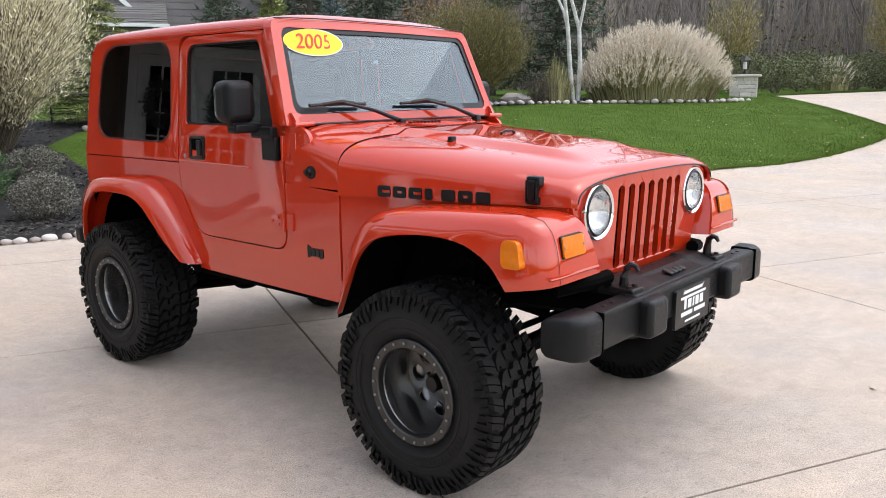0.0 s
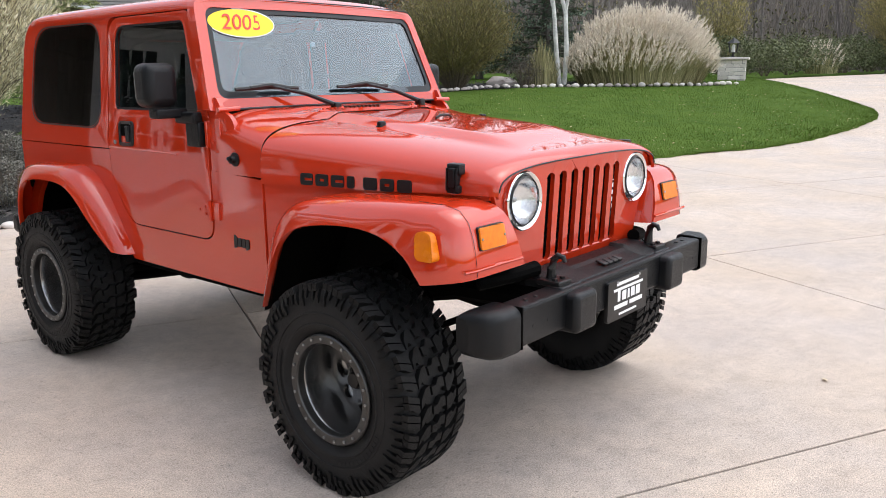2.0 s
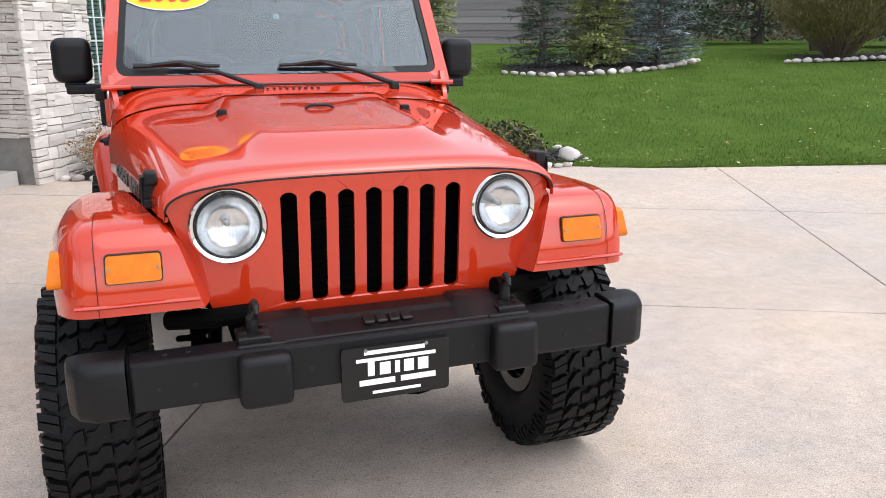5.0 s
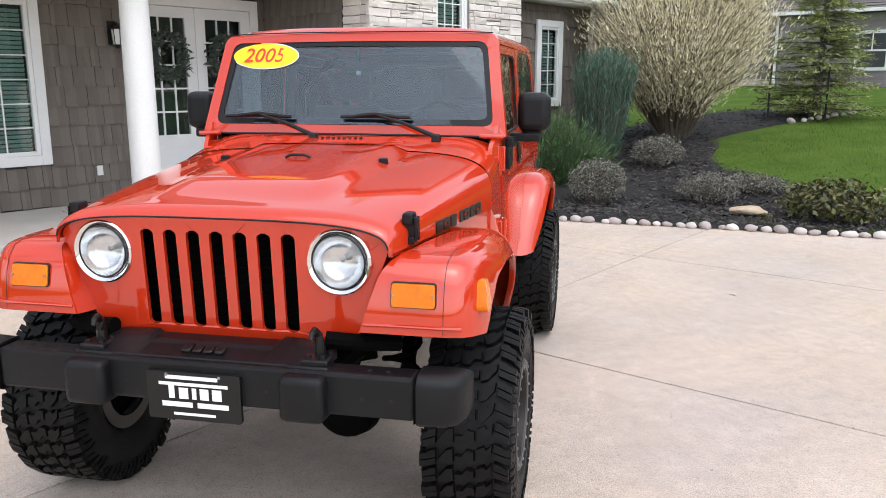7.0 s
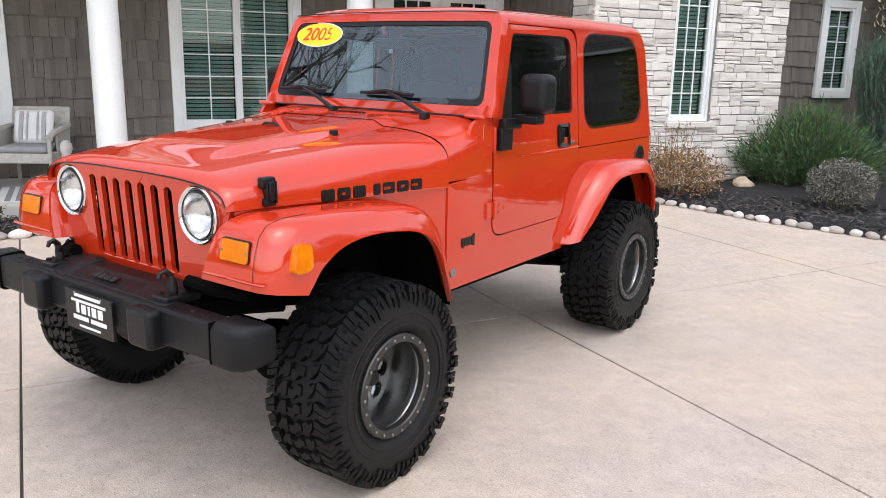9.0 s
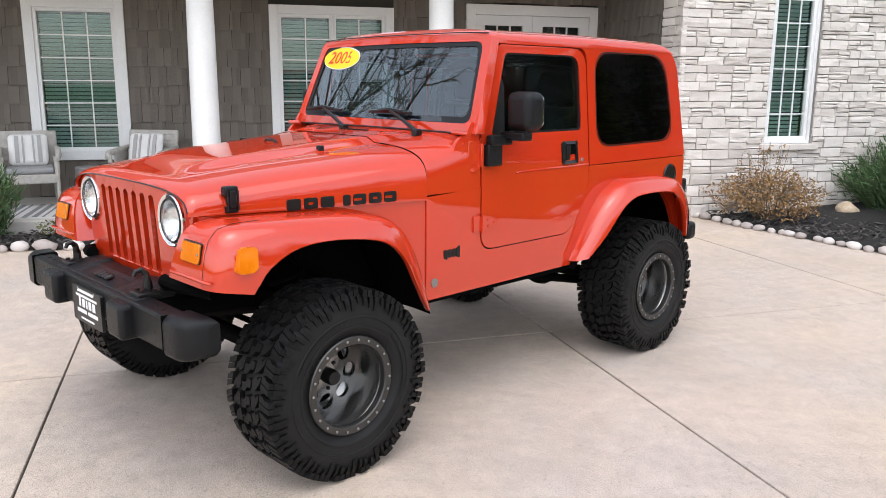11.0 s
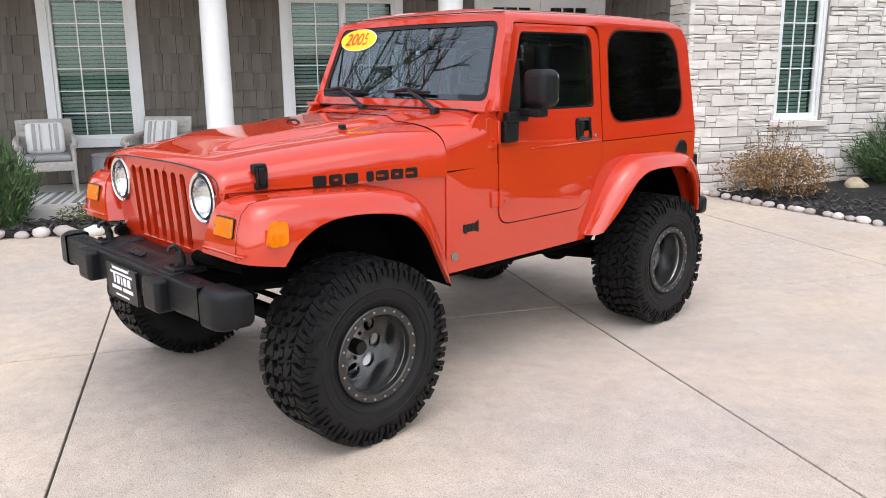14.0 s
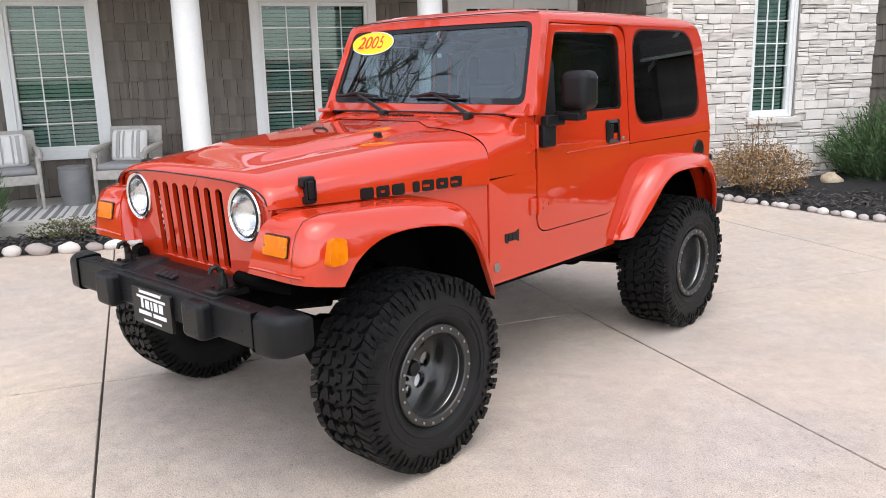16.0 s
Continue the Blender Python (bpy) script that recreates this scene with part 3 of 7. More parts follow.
bmesh.ops.transform(bm, matrix=Matrix.Translation((wind(-0.478, 1.750)[0][0] - 0.0035, -0.478, 1.750)) @ Matrix.Rotation(-slope, 4, "Y") @ Matrix.Rotation(radians(90), 4, "Z") @ Matrix.Rotation(radians(90), 4, "X") @ Matrix(((1.05, 0.25, 0, 0), (0, 1, 0, 0), (0, 0, 1, 0), (0, 0, 0, 1))), verts=bm.verts)
part("year_writing", bm, REDINK, sticker)
for s in (1, -1):
    # side brackets of the windscreen frame, with bolts
    part("windscreen_hinge", sheet([round_poly([(0.245, 1.205, 0.01), (0.30, 1.180, 0.02), (0.405, 1.255, 0.05), (0.388, 1.335, 0.03), (0.330, 1.372, 0.01), (0.300, 1.425, 0.01), (0.248, 1.42, 0.01)])],
                                   lambda x, z: ((x, s * (0.7535 - max(0, z - 1.16) * 0.055 - max(0, x - 0.30) * 0.25), z), (0, -s, 0)), 0.02, (1.25, 1.33), 0.004), PAINT, car)
    for x, z in ((0.275, 1.395), (0.275, 1.23), (0.355, 1.28), (0.345, 1.325)):
        part("bolt", lathe([(0.0065, 0), (0.0065, 0.004 * s), (0.0, 0.006 * s)], 8, "y", (x, s * (0.7535 - max(0, z - 1.16) * 0.055 - max(0, x - 0.30) * 0.25), z)), PAINT, car)
    part("hinge_barrel", tube([(0.345, s * 0.655, 1.376), (0.345, s * 0.765, 1.372)], 0.011, 10), PAINT, car)
    # wipers
    y0 = 0.46 if s > 0 else -0.142
    a, b = Vector((0.405, y0, 1.372)), Vector((0.318, y0 - 0.31, 1.466))
    bm = tube([a, a.lerp(b, 0.5) + Vector((0.010, 0, 0.010)), b], [0.012, 0.009, 0.006], 8)
    block(a.x - 0.022, a.x + 0.022, a.y - 0.02, a.y + 0.02, a.z - 0.028, a.z + 0.013, 0.008, bm=bm)
    wiper = part("wiper", bm, TRIM, car, "black windscreen wiper")
    part("wiper_blade", merge(tube([(0.303, y0 - 0.497, 1.456), (0.309, y0 - 0.32, 1.460), (0.307, y0 - 0.148, 1.456)], 0.009, 6), tube([(0.308, y0 - 0.42, 1.460), (0.320, y0 - 0.32, 1.472), (0.310, y0 - 0.22, 1.461)], 0.010, 6)), TRIM, wiper)
    # hood latch
    x, w = 1.535, hood_w(1.535) + 0.004
    bm = block(x - 0.026, x + 0.026, s * (w - 0.012), s * (w + 0.014), 1.100, 1.128, 0.005)
    block(x - 0.016, x + 0.016, s * (w - 0.02), s * (w + 0.022), 1.118, 1.190, 0.006, bm=bm)
    block(x - 0.030, x + 0.030, s * (w - 0.028), s * (w + 0.010), 1.165, 1.205, 0.008, bm=bm)
    tube([(x - 0.022, s * (w + 0.018), 1.11), (x - 0.022, s * (w + 0.016), 1.19)], 0.004, 6, bm)
    tube([(x + 0.022, s * (w + 0.018), 1.11), (x + 0.022, s * (w + 0.016), 1.19)], 0.004, 6, bm)
    part("hood_latch", bm, PLASTIC, car, "black rubber hood latch")
    # dark model lettering as plain blocks along the hood side, and the small badge as a plain shape
    x0, x1 = (0.765, 1.310) if s > 0 else (0.815, 1.362)
    for k in range(7):
        a0 = x0 + (x1 - x0) * (k + 0.06) / 7
        a1 = x0 + (x1 - x0) * (k + (0.5 if k == 3 else 0.86)) / 7
        bm = sheet([round_poly([(a0, 1.086, 0.01), (a1, 1.086, 0.01), (a1, 1.133, 0.01), (a0, 1.133, 0.01)], 3)] + ([round_poly([(a0 + 0.018, 1.104, 0.005), (a1 - (0.018 if k % 2 else -0.001), 1.104, 0.005), (a1 - (0.018 if k % 2 else -0.001), 1.115, 0.005), (a0 + 0.018, 1.115, 0.005)], 3)] if k in (0, 1, 2, 5) else []),
                   lambda x, z: ((x, s * (hood_w(x) + 0.0045 - max(0, z - 1.10) * 0.03), z), (0, -s, 0)), 0.006)
        part("lettering_block", bm, TRIM, car)
    bx = 0.436
    bm = bmesh.new()
    for k in range(4):
        a0 = bx - 0.055 + k * 0.028
        merge(bm, sheet([round_poly([(a0, 0.782 - (0.012 if k in (0, 3) else 0), 0.008), (a0 + 0.024, 0.782, 0.008), (a0 + 0.024, 0.822, 0.008), (a0, 0.822 + (0.014 if k == 0 else 0), 0.008)], 3)], lambda x, z: ((x, s * (side_y(z) + 0.004), z), (0, -s, 0)), 0.006))
    part("badge", bm, TRIM, car, "small black badge")
part("round_badge", merge(lathe([(0.0, 0.003), (0.021, 0.003), (0.0215, 0.0)], 24, "y", (0.548, 0.7475, 0.671)), lathe([(0.0225, 0.0), (0.0215, 0.004), (0.0195, 0.004), (0.0185, 0.002)], 24, "y", (0.548, 0.7475, 0.671))), STEEL, car, "small round silver badge")
part("antenna_base", merge(lathe([(0.030, 0.0), (0.030, -0.008), (0.018, -0.014), (0.016, -0.03), (0.0, -0.032)], 20, "y", (0.425, -0.745, 1.165)), tube([(0.425, -0.772, 1.165), (0.432, -0.79, 1.172)], 0.008, 8)), PLASTIC, car, "black round antenna base")
part("fuel_filler", merge(lathe([(0.072, 0.002), (0.068, 0.010), (0.060, 0.010), (0.056, 0.005), (0.0, 0.004)], 28, "y", (-1.530, 0.748, 1.042)), block(-1.560, -1.500, 0.720, 0.738, 1.012, 1.072, 0.004)), TRIM, car, "black recessed fuel filler")

# hard top
rows = []
for k in range(30):
    x = 0.128 - (0.128 + 1.625) * k / 29
    f, r = max(0, (x - 0.07) / 0.058), max(0, (-1.45 - x) / 0.175)
    zt = 1.888 + 0.014 * math.sin(math.pi * min(1, max(0, (0.165 - x) / 1.75))) - 0.030 * f ** 2 - 0.085 * r ** 2.4
    row = super_row(x, 0.697 - 0.012 * f - 0.02 * r ** 2, 1.806 - 0.01 * r, zt, 3.3, 40)
    rows.append(row + [Vector((x, row[-1].y + 0.03, 1.802)), Vector((x, row[0].y - 0.03, 1.802))])
part("roof_gap", tube([(0.139 - 0.035 * y * y, y, 1.864 - 0.010 * (abs(y) / 0.68) ** 4) for y in [(-0.68 + 0.085 * q) for q in range(17)]], 0.0030, 6), TRIM, car)
roof = part("hard_top_roof", loft(rows, True), PAINT, car, "red hard top", angle=40)
for s in (1, -1):
    outline = round_poly([(-0.663, 1.160, 0.005), (-1.703, 1.160, 0.02), (-1.605, 1.828, 0.16), (-0.48, 1.828), (-0.53, 1.812, 0.03), (-0.660, 1.800, 0.12)], 6)
    hole = round_poly([(-0.742, 1.262, 0.13), (-1.560, 1.272, 0.16), (-1.470, 1.784, 0.17), (-0.742, 1.784, 0.13)], 7)
    part("hard_top_side", sheet([outline, hole], side_place(s), 0.03, (), 0.006), PAINT, car)
    sg = part("rear_side_glass", sheet([round_poly([(-0.735, 1.255, 0.13), (-1.569, 1.265, 0.16), (-1.478, 1.791, 0.17), (-0.735, 1.791, 0.13)], 7)], lambda x, z: ((x, s * (side_y(z) - 0.002), z), (0, -s, 0)), 0.006), TINTED, car, "dark tinted fixed side window")
    part("glass_seal", sheet([round_poly([(-0.733, 1.253, 0.13), (-1.571, 1.263, 0.16), (-1.480, 1.793, 0.17), (-0.733, 1.793, 0.13)], 7), round_poly([(-0.741, 1.261, 0.125), (-1.561, 1.271, 0.155), (-1.471, 1.785, 0.165), (-0.741, 1.785, 0.125)], 7)],
                             lambda x, z: ((x, s * (side_y(z) + 0.001), z), (0, -s, 0)), 0.008), TRIM, sg)
    part("tail_lamp", merge(block(-1.785, -1.700, s * 0.62, s * 0.735, 0.83, 1.00, 0.012), block(-1.790, -1.780, s * 0.63, s * 0.725, 0.85, 0.98, 0.004)), PLASTIC, car, "black tail lamp housing")
    part("rear_bumper_end", block(-1.79, -1.69, s * 0.60, s * 0.83, 0.60, 0.72, 0.03, 3), PLASTIC, car)

# front bumper
bm = block(1.800, 1.898, -0.712, 0.712, 0.640, 0.778, 0.012)
bumper = part("front_bumper", bm, PLASTIC, car, "black textured front bumper")
for s in (1, -1):
    rows = []
    for k, (y, xb, xf, dz) in enumerate(((0.718, 1.78, 1.902, 0), (0.80, 1.775, 1.898, 0), (0.838, 1.765, 1.880, 0.004), (0.860, 1.755, 1.845, 0.012), (0.868, 1.75, 1.80, 0.025))):
        c = round_poly([(xb, 0.622 + dz, 0.02), (xf, 0.622 + dz, 0.03), (xf, 0.765 - dz, 0.03), (xf - 0.03, 0.785 - dz, 0.02), (xb, 0.785 - dz, 0.02)], 4)
        rows.append([(x, s * y, z) for x, z in c])
    part("bumper_end", loft(rows, True), PLASTIC, bumper, angle=50)
    bm = block(1.83, 1.948, s * 0.368 - 0.072, s * 0.368 + 0.072, 0.622, 0.770, 0.022, 3)
    block(1.81, 1.88, s * 0.368 - 0.068, s * 0.368 + 0.068, 0.75, 0.784, 0.008, bm=bm)
    part("bumper_guard", bm, PLASTIC, bumper, angle=50)
    hk = [(1.860, s * 0.385, 0.790), (1.862, s * 0.385, 0.835), (1.868, s * 0.382, 0.868), (1.885, s * 0.378, 0.885), (1.905, s * 0.376, 0.880), (1.914, s * 0.376, 0.862)]
    hk = [(x - 0.06, y, z) for x, y, z in hk]
    bm = tube(hk, [0.019, 0.017, 0.014, 0.012, 0.010, 0.007], 10)
    block(1.765, 1.862, s * 0.385 - 0.045, s * 0.385 + 0.045, 0.778, 0.800, 0.006, bm=bm)
    hook = part("tow_hook", bm, TRIM, bumper, "black steel tow hook")
    for dx, dy in ((0.0, 0.03), (0.045, -0.028), (0.045, 0.02)):
        part("bolt", lathe([(0.011, 0), (0.011, 0.009), (0.0, 0.011)], 6, "z", (1.79 + dx, s * 0.385 + dy, 0.799)), TRIM, hook)
    for y, z in ((0.55, 0.70), (0.24, 0.70), (0.64, 0.70)):
        part("bumper_hole", lathe([(0.006, 0), (0.006, 0.0015), (0.0, 0.0015)], 10, "x", (1.8978, s * y, z)), TRIM, bumper)
    for y in (0.56, 0.62):
        part("bolt", lathe([(0.009, 0), (0.008, 0.005), (0.0, 0.006)], 8, "z", (1.85, s * y, 0.777)), TRIM, bumper)
    part("seam", block(1.805, 1.9035, s * 0.7125 - 0.0015, s * 0.7125 + 0.0045, 0.637, 0.781), CHASSIS, bumper)
rows = []
for y, zt, x0 in ((-0.405, 0.786, 1.80), (-0.365, 0.812, 1.765), (-0.23, 0.816, 1.762), (-0.215, 0.804, 1.770), (0.215, 0.804, 1.770), (0.23, 0.816, 1.762), (0.365, 0.812, 1.765), (0.405, 0.786, 1.80)):
    rows.append([(1.70, y, 0.76), (1.70, y, zt), (x0, y, zt), (x0 + 0.02, y, zt - 0.008), (1.868, y, 0.783), (1.872, y, 0.776), (1.872, y, 0.76)])
cover = part("bumper_cover", loft(rows, True), PLASTIC, bumper, angle=28)
for k in range(4):
    y = -0.057 + k * 0.038
    part("embossed_badge", block(-0.020 - (0.008 if k == 0 else 0), 0.018, -0.0165, 0.0165, -0.002, 0.009, 0.006), TRIM, cover).matrix_basis = pose(1.828, y, 0.7945, 0, 15, 0)
bumper.location = (-0.012, 0, -0.016)
plate = part("plate_frame", sheet([round_poly([(-0.160, 0.588, 0.012), (0.160, 0.588, 0.012), (0.160, 0.748, 0.012), (-0.160, 0.748, 0.012)])], lambda y, z: ((1.912, y, z), (-1, 0, 0)), 0.014, (), 0.003), TRIM, bumper, "black dealer plate with white bars of lettering")
for y0, y1, z0, z1 in ((-0.095, 0.085, 0.724, 0.737), (-0.118, 0.118, 0.703, 0.714), (-0.085, -0.065, 0.660, 0.703), (-0.050, -0.018, 0.660, 0.697), (-0.005, 0.010, 0.660, 0.697), (0.022, 0.052, 0.660, 0.697), (0.064, 0.096, 0.660, 0.697), (-0.110, -0.005, 0.632, 0.649), (0.012, 0.118, 0.632, 0.649), (-0.072, 0.072, 0.604, 0.613)):
    part("white_bar", block(1.9115, 1.9130, y0, y1, z0, z1), WHITEINK, plate)
for y in (-0.09, 0.09):
    part("bolt", lathe([(0.006, 0), (0.005, 0.003), (0.0, 0.004)], 8, "x", (1.912, y, 0.738)), STEEL, plate)
for s in (1, -1):
    part("cross_pipe", tube([(1.72, s * 0.38, 0.81), (1.70, s * 0.48, 0.80), (1.62, s * 0.60, 0.78)], 0.028, 10), CHASSIS, car)

# chassis
for s in (1, -1):
    part("frame_rail", tube([(1.80, s * 0.37, 0.70), (1.35, s * 0.37, 0.68), (0.8, s * 0.38, 0.56), (-0.6, s * 0.40, 0.54), (-0.95, s * 0.42, 0.70), (-1.70, s * 0.42, 0.68)], 0.055, 8), CHASSIS, car)
    part("rocker_rail", block(-0.58, 0.58, s * 0.60, s * 0.70, 0.555, 0.605, 0.01), CHASSIS, car)
    for x in (FX, RX):
        pts = [(x + 0.07 * math.cos(a), s * 0.50 + 0.07 * math.sin(a), 0.47 + 0.022 * a) for a in [k * 0.4 for k in range(82)]] if x > 0 else [(x + 0.07 * math.cos(a), s * 0.48 + 0.07 * math.sin(a), 0.47 + 0.018 * a) for a in [k * 0.4 for k in range(82)]]
        pts = [p for p in pts if p[2] < 0.93]
        part("coil_spring", tube(pts, 0.011, 6), CHASSIS, car, "black coil spring")
        part("shock_absorber", merge(tube([(x - 0.13, s * 0.50, 0.36), (x - 0.10, s * 0.50, 0.62)], 0.028, 10), tube([(x - 0.10, s * 0.50, 0.60), (x - 0.06, s * 0.50, 0.92)], 0.016, 10)), CHASSIS, car)
        part("control_arm", tube([(x + (-0.08 if x > 0 else 0.08), s * 0.46, 0.36), (x * 0.35, s * 0.38, 0.50)], 0.028, 8), CHASSIS, car)
for x in (FX, RX):
    bm = tube([(x, -0.76, HUB), (x, 0.76, HUB)], 0.042, 12)
    d = lathe([(0.0, -0.13), (0.07, -0.115), (0.125, -0.06), (0.14, 0.0), (0.125, 0.05), (0.07, 0.09), (0.0, 0.10)], 20, "x", (x, 0.28 if x > 0 else 0.0, HUB - 0.01))
    part("axle", merge(bm, d), CHASSIS, car, "black solid axle with its differential")
part("drive_shaft", tube([(1.05, 0.22, 0.42), (0.2, 0.10, 0.56), (-1.05, 0.0, 0.42)], 0.035, 10), CHASSIS, car)
part("gearbox", block(-0.35, 0.75, -0.22, 0.22, 0.46, 0.70, 0.05, 3), CHASSIS, car)
part("engine", block(0.75, 1.50, -0.26, 0.26, 0.60, 1.08, 0.05, 3), CHASSIS, car)
part("track_bar", merge(tube([(1.30, -0.45, 0.40), (1.30, 0.42, 0.62)], 0.020, 8), tube([(1.06, -0.55, 0.40), (1.06, 0.58, 0.40)], 0.016, 8)), CHASSIS, car)
part("exhaust", merge(tube([(0.6, -0.30, 0.50), (-0.8, -0.30, 0.50), (-1.1, -0.42, 0.62), (-1.72, -0.42, 0.52)], 0.028, 10), block(-1.65, -1.20, -0.35, 0.30, 0.50, 0.66, 0.06, 3)), CHASSIS, car)

# cabin
part("dashboard", block(0.02, 0.28, -0.66, 0.66, 1.12, 1.385, 0.05, 3), PLASTIC, car)
wheel_ring = lathe([(0.19 + 0.014 * math.cos(a), 0.014 * math.sin(a)) for a in [k * math.pi / 4 for k in range(8)]], 36, "x", closed=True)
merge(wheel_ring, block(-0.01, 0.01, -0.18, 0.18, -0.02, 0.02, 0.008))
merge(wheel_ring, block(-0.01, 0.01, -0.02, 0.02, -0.18, 0.0, 0.008))
merge(wheel_ring, block(-0.02, 0.03, -0.07, 0.07, -0.07, 0.06, 0.02))
part("steering_wheel", wheel_ring, TRIM, car).matrix_basis = pose(-0.10, 0.36, 1.335, 0, -24, 0)
for s in (1, -1):
    seat = part("front_seat", block(-0.68, -0.18, s * 0.36 - 0.24, s * 0.36 + 0.24, 0.82, 0.98, 0.05, 3), SEATCLOTH, car, "dark cloth front seat")
    part("seat_back", block(-0.06, 0.06, -0.23, 0.23, 0.0, 0.56, 0.05, 3), SEATCLOTH, seat).matrix_basis = pose(-0.66, s * 0.36, 0.93, 0, -14, 0)
    part("head_rest", block(-0.05, 0.05, -0.13, 0.13, 0.0, 0.19, 0.045, 3), SEATCLOTH, seat).matrix_basis = pose(-0.815, s * 0.36, 1.50, 0, -10, 0)
    part("roll_bar", tube([(-0.75, s * 0.60, 0.70), (-0.76, s * 0.59, 1.55), (-0.77, s * 0.54, 1.70), (-0.78, s * 0.40, 1.745), (-0.78, 0, 1.75)], 0.038, 10), PLASTIC, car)
    part("roof_bar", tube([(-0.78, s * 0.52, 1.73), (-0.1, s * 0.55, 1.76), (0.13, s * 0.58, 1.77)], 0.03, 8), PLASTIC, car)
    part("rear_bar", tube([(-0.78, s * 0.52, 1.72), (-1.25, s * 0.55, 1.60), (-1.55, s * 0.57, 1.10)], 0.035, 8), PLASTIC, car)
    part("sun_visor", block(0.02, 0.11, s * 0.30 - 0.17, s * 0.30 + 0.17, 1.765, 1.785, 0.006), SEATCLOTH, car)
part("rear_bench", merge(block(-1.50, -1.10, -0.45, 0.45, 0.85, 1.0, 0.04), block(-1.56, -1.45, -0.45, 0.45, 0.95, 1.42, 0.04)), SEATCLOTH, car)
part("rear_view_mirror", merge(block(0.085, 0.110, -0.12, 0.12, 1.675, 1.735, 0.012), tube([(0.10, 0, 1.72), (0.135, 0, 1.775)], 0.008, 8)), TRIM, car)
part("hanging_ornament", merge(block(0.093, 0.103, -0.020, 0.008, 1.655, 1.69, 0.006), tube([(0.098, -0.006, 1.69), (0.10, -0.002, 1.735)], 0.0015, 5)), WHITEINK, car, "small white ornament hanging from the mirror")

# wheels
def tyre_profile():
    h = 0.158
    return [(0.205, -0.118), (0.218, -0.135), (0.264, -h + 0.004), (0.322, -h), (0.371, -h + 0.006), (0.401, -h + 0.020), (0.407, -h + 0.040), (0.409, -0.06), (0.409, 0.06), (0.407, h - 0.040), (0.401, h - 0.020), (0.371, h - 0.006), (0.322, h), (0.316, h), (0.314, h + 0.0025), (0.309, h + 0.0025), (0.307, h - 0.001), (0.272, h - 0.003), (0.270, h), (0.262, h), (0.258, h - 0.004), (0.218, 0.135), (0.205, 0.118)]


def lug(bm, pts, a0, r0, r1, taper=0.86):
    """One tread block: corners (across, round) in metres, at the angle a0, from radius r0 up to r1."""
    cx, cy = sum(p[0] for p in pts) / len(pts), sum(p[1] for p in pts) / len(pts)
    low, high = [], []
    pts = [(cx + (y - cx) * 1.03, cy + (c - cy) * 0.98) for y, c in pts]
    for y, c in pts:
        drop = max(0, abs(y) - 0.10) ** 2 * 2.2
        a = a0 + c / 0.424
        low.append(bm.verts.new((r0 * math.cos(a), y, r0 * math.sin(a))))
        a = a0 + (cy + (c - cy) * taper) / 0.424
        r = r1 - drop
        high.append(bm.verts.new((r * math.cos(a), cx + (y - cx) * taper, r * math.sin(a))))
    bm.faces.new(high)
    n = len(pts)
    for i in range(n):
        bm.faces.new((low[i], low[(i + 1) % n], high[(i + 1) % n], high[i]))


PITCHES = 36
SHOULDER = (
    ((0.100, -0.020), (0.130, -0.032), (0.158, -0.041), (0.158, -0.016), (0.130, -0.007), (0.100, 0.005)),
    ((0.100, 0.008), (0.130, -0.004), (0.158, -0.013), (0.158, 0.013), (0.132, 0.019), (0.122, 0.030), (0.100, 0.036)))
MIDDLE = ((0.041, -0.026), (0.064, -0.037), (0.090, -0.020), (0.093, 0.012), (0.073, 0.006), (0.064, 0.026), (0.039, 0.031))
CENTRE = ((-0.031, -0.020), (-0.006, -0.031), (0.010, -0.013), (0.033, -0.021), (0.031, 0.014), (0.006, 0.029), (-0.010, 0.011), (-0.033, 0.021))


def make_tread():
    """Interlocking blocks in five rows, with long and short bars down the sidewalls."""
    bm = bmesh.new()
    for k in range(PITCHES):
        a = 2 * math.pi * k / PITCHES
        step = 0.010 * (k % 2)
        lug(bm, [(y, c + 0.4 * y) for y, c in CENTRE], a, 0.402, RAD, 0.94)
        for s in (1, -1):
            off = a + (0.35 if s > 0 else -0.15) * 2 * math.pi / PITCHES
            lug(bm, [(s * y, s * (c + 0.8 * (y - 0.066))) for y, c in MIDDLE], off, 0.402, RAD, 0.94)
            for piece in SHOULDER:
                lug(bm, [(s * (y - step * (y > 0.15)), c + 0.004 * (k % 2)) for y, c in piece], off, 0.398, RAD + 0.001, 0.95)
            # bars down the sidewall, long and short by turns
            for c, w, r0 in ((-0.020, 0.010, 0.342 if k % 2 else 0.362), (0.012, 0.007, 0.372 if k % 2 else 0.352)):
                row = []
                for r, y in ((r0, 0.1575), (r0, 0.1630), (0.380, 0.1625), (0.404, 0.1520), (0.404, 0.140)):
                    row.append([bm.verts.new((r * math.cos(off + q / 0.39), s * y, r * math.sin(off + q / 0.39))) for q in (c - w, c + w)])
                for i in range(len(row) - 1):
                    bm.faces.new((row[i][0], row[i][1], row[i + 1][1], row[i + 1][0]))
                for side in (0, 1):
                    bm.faces.new([r[side] for r in row])
    return bm


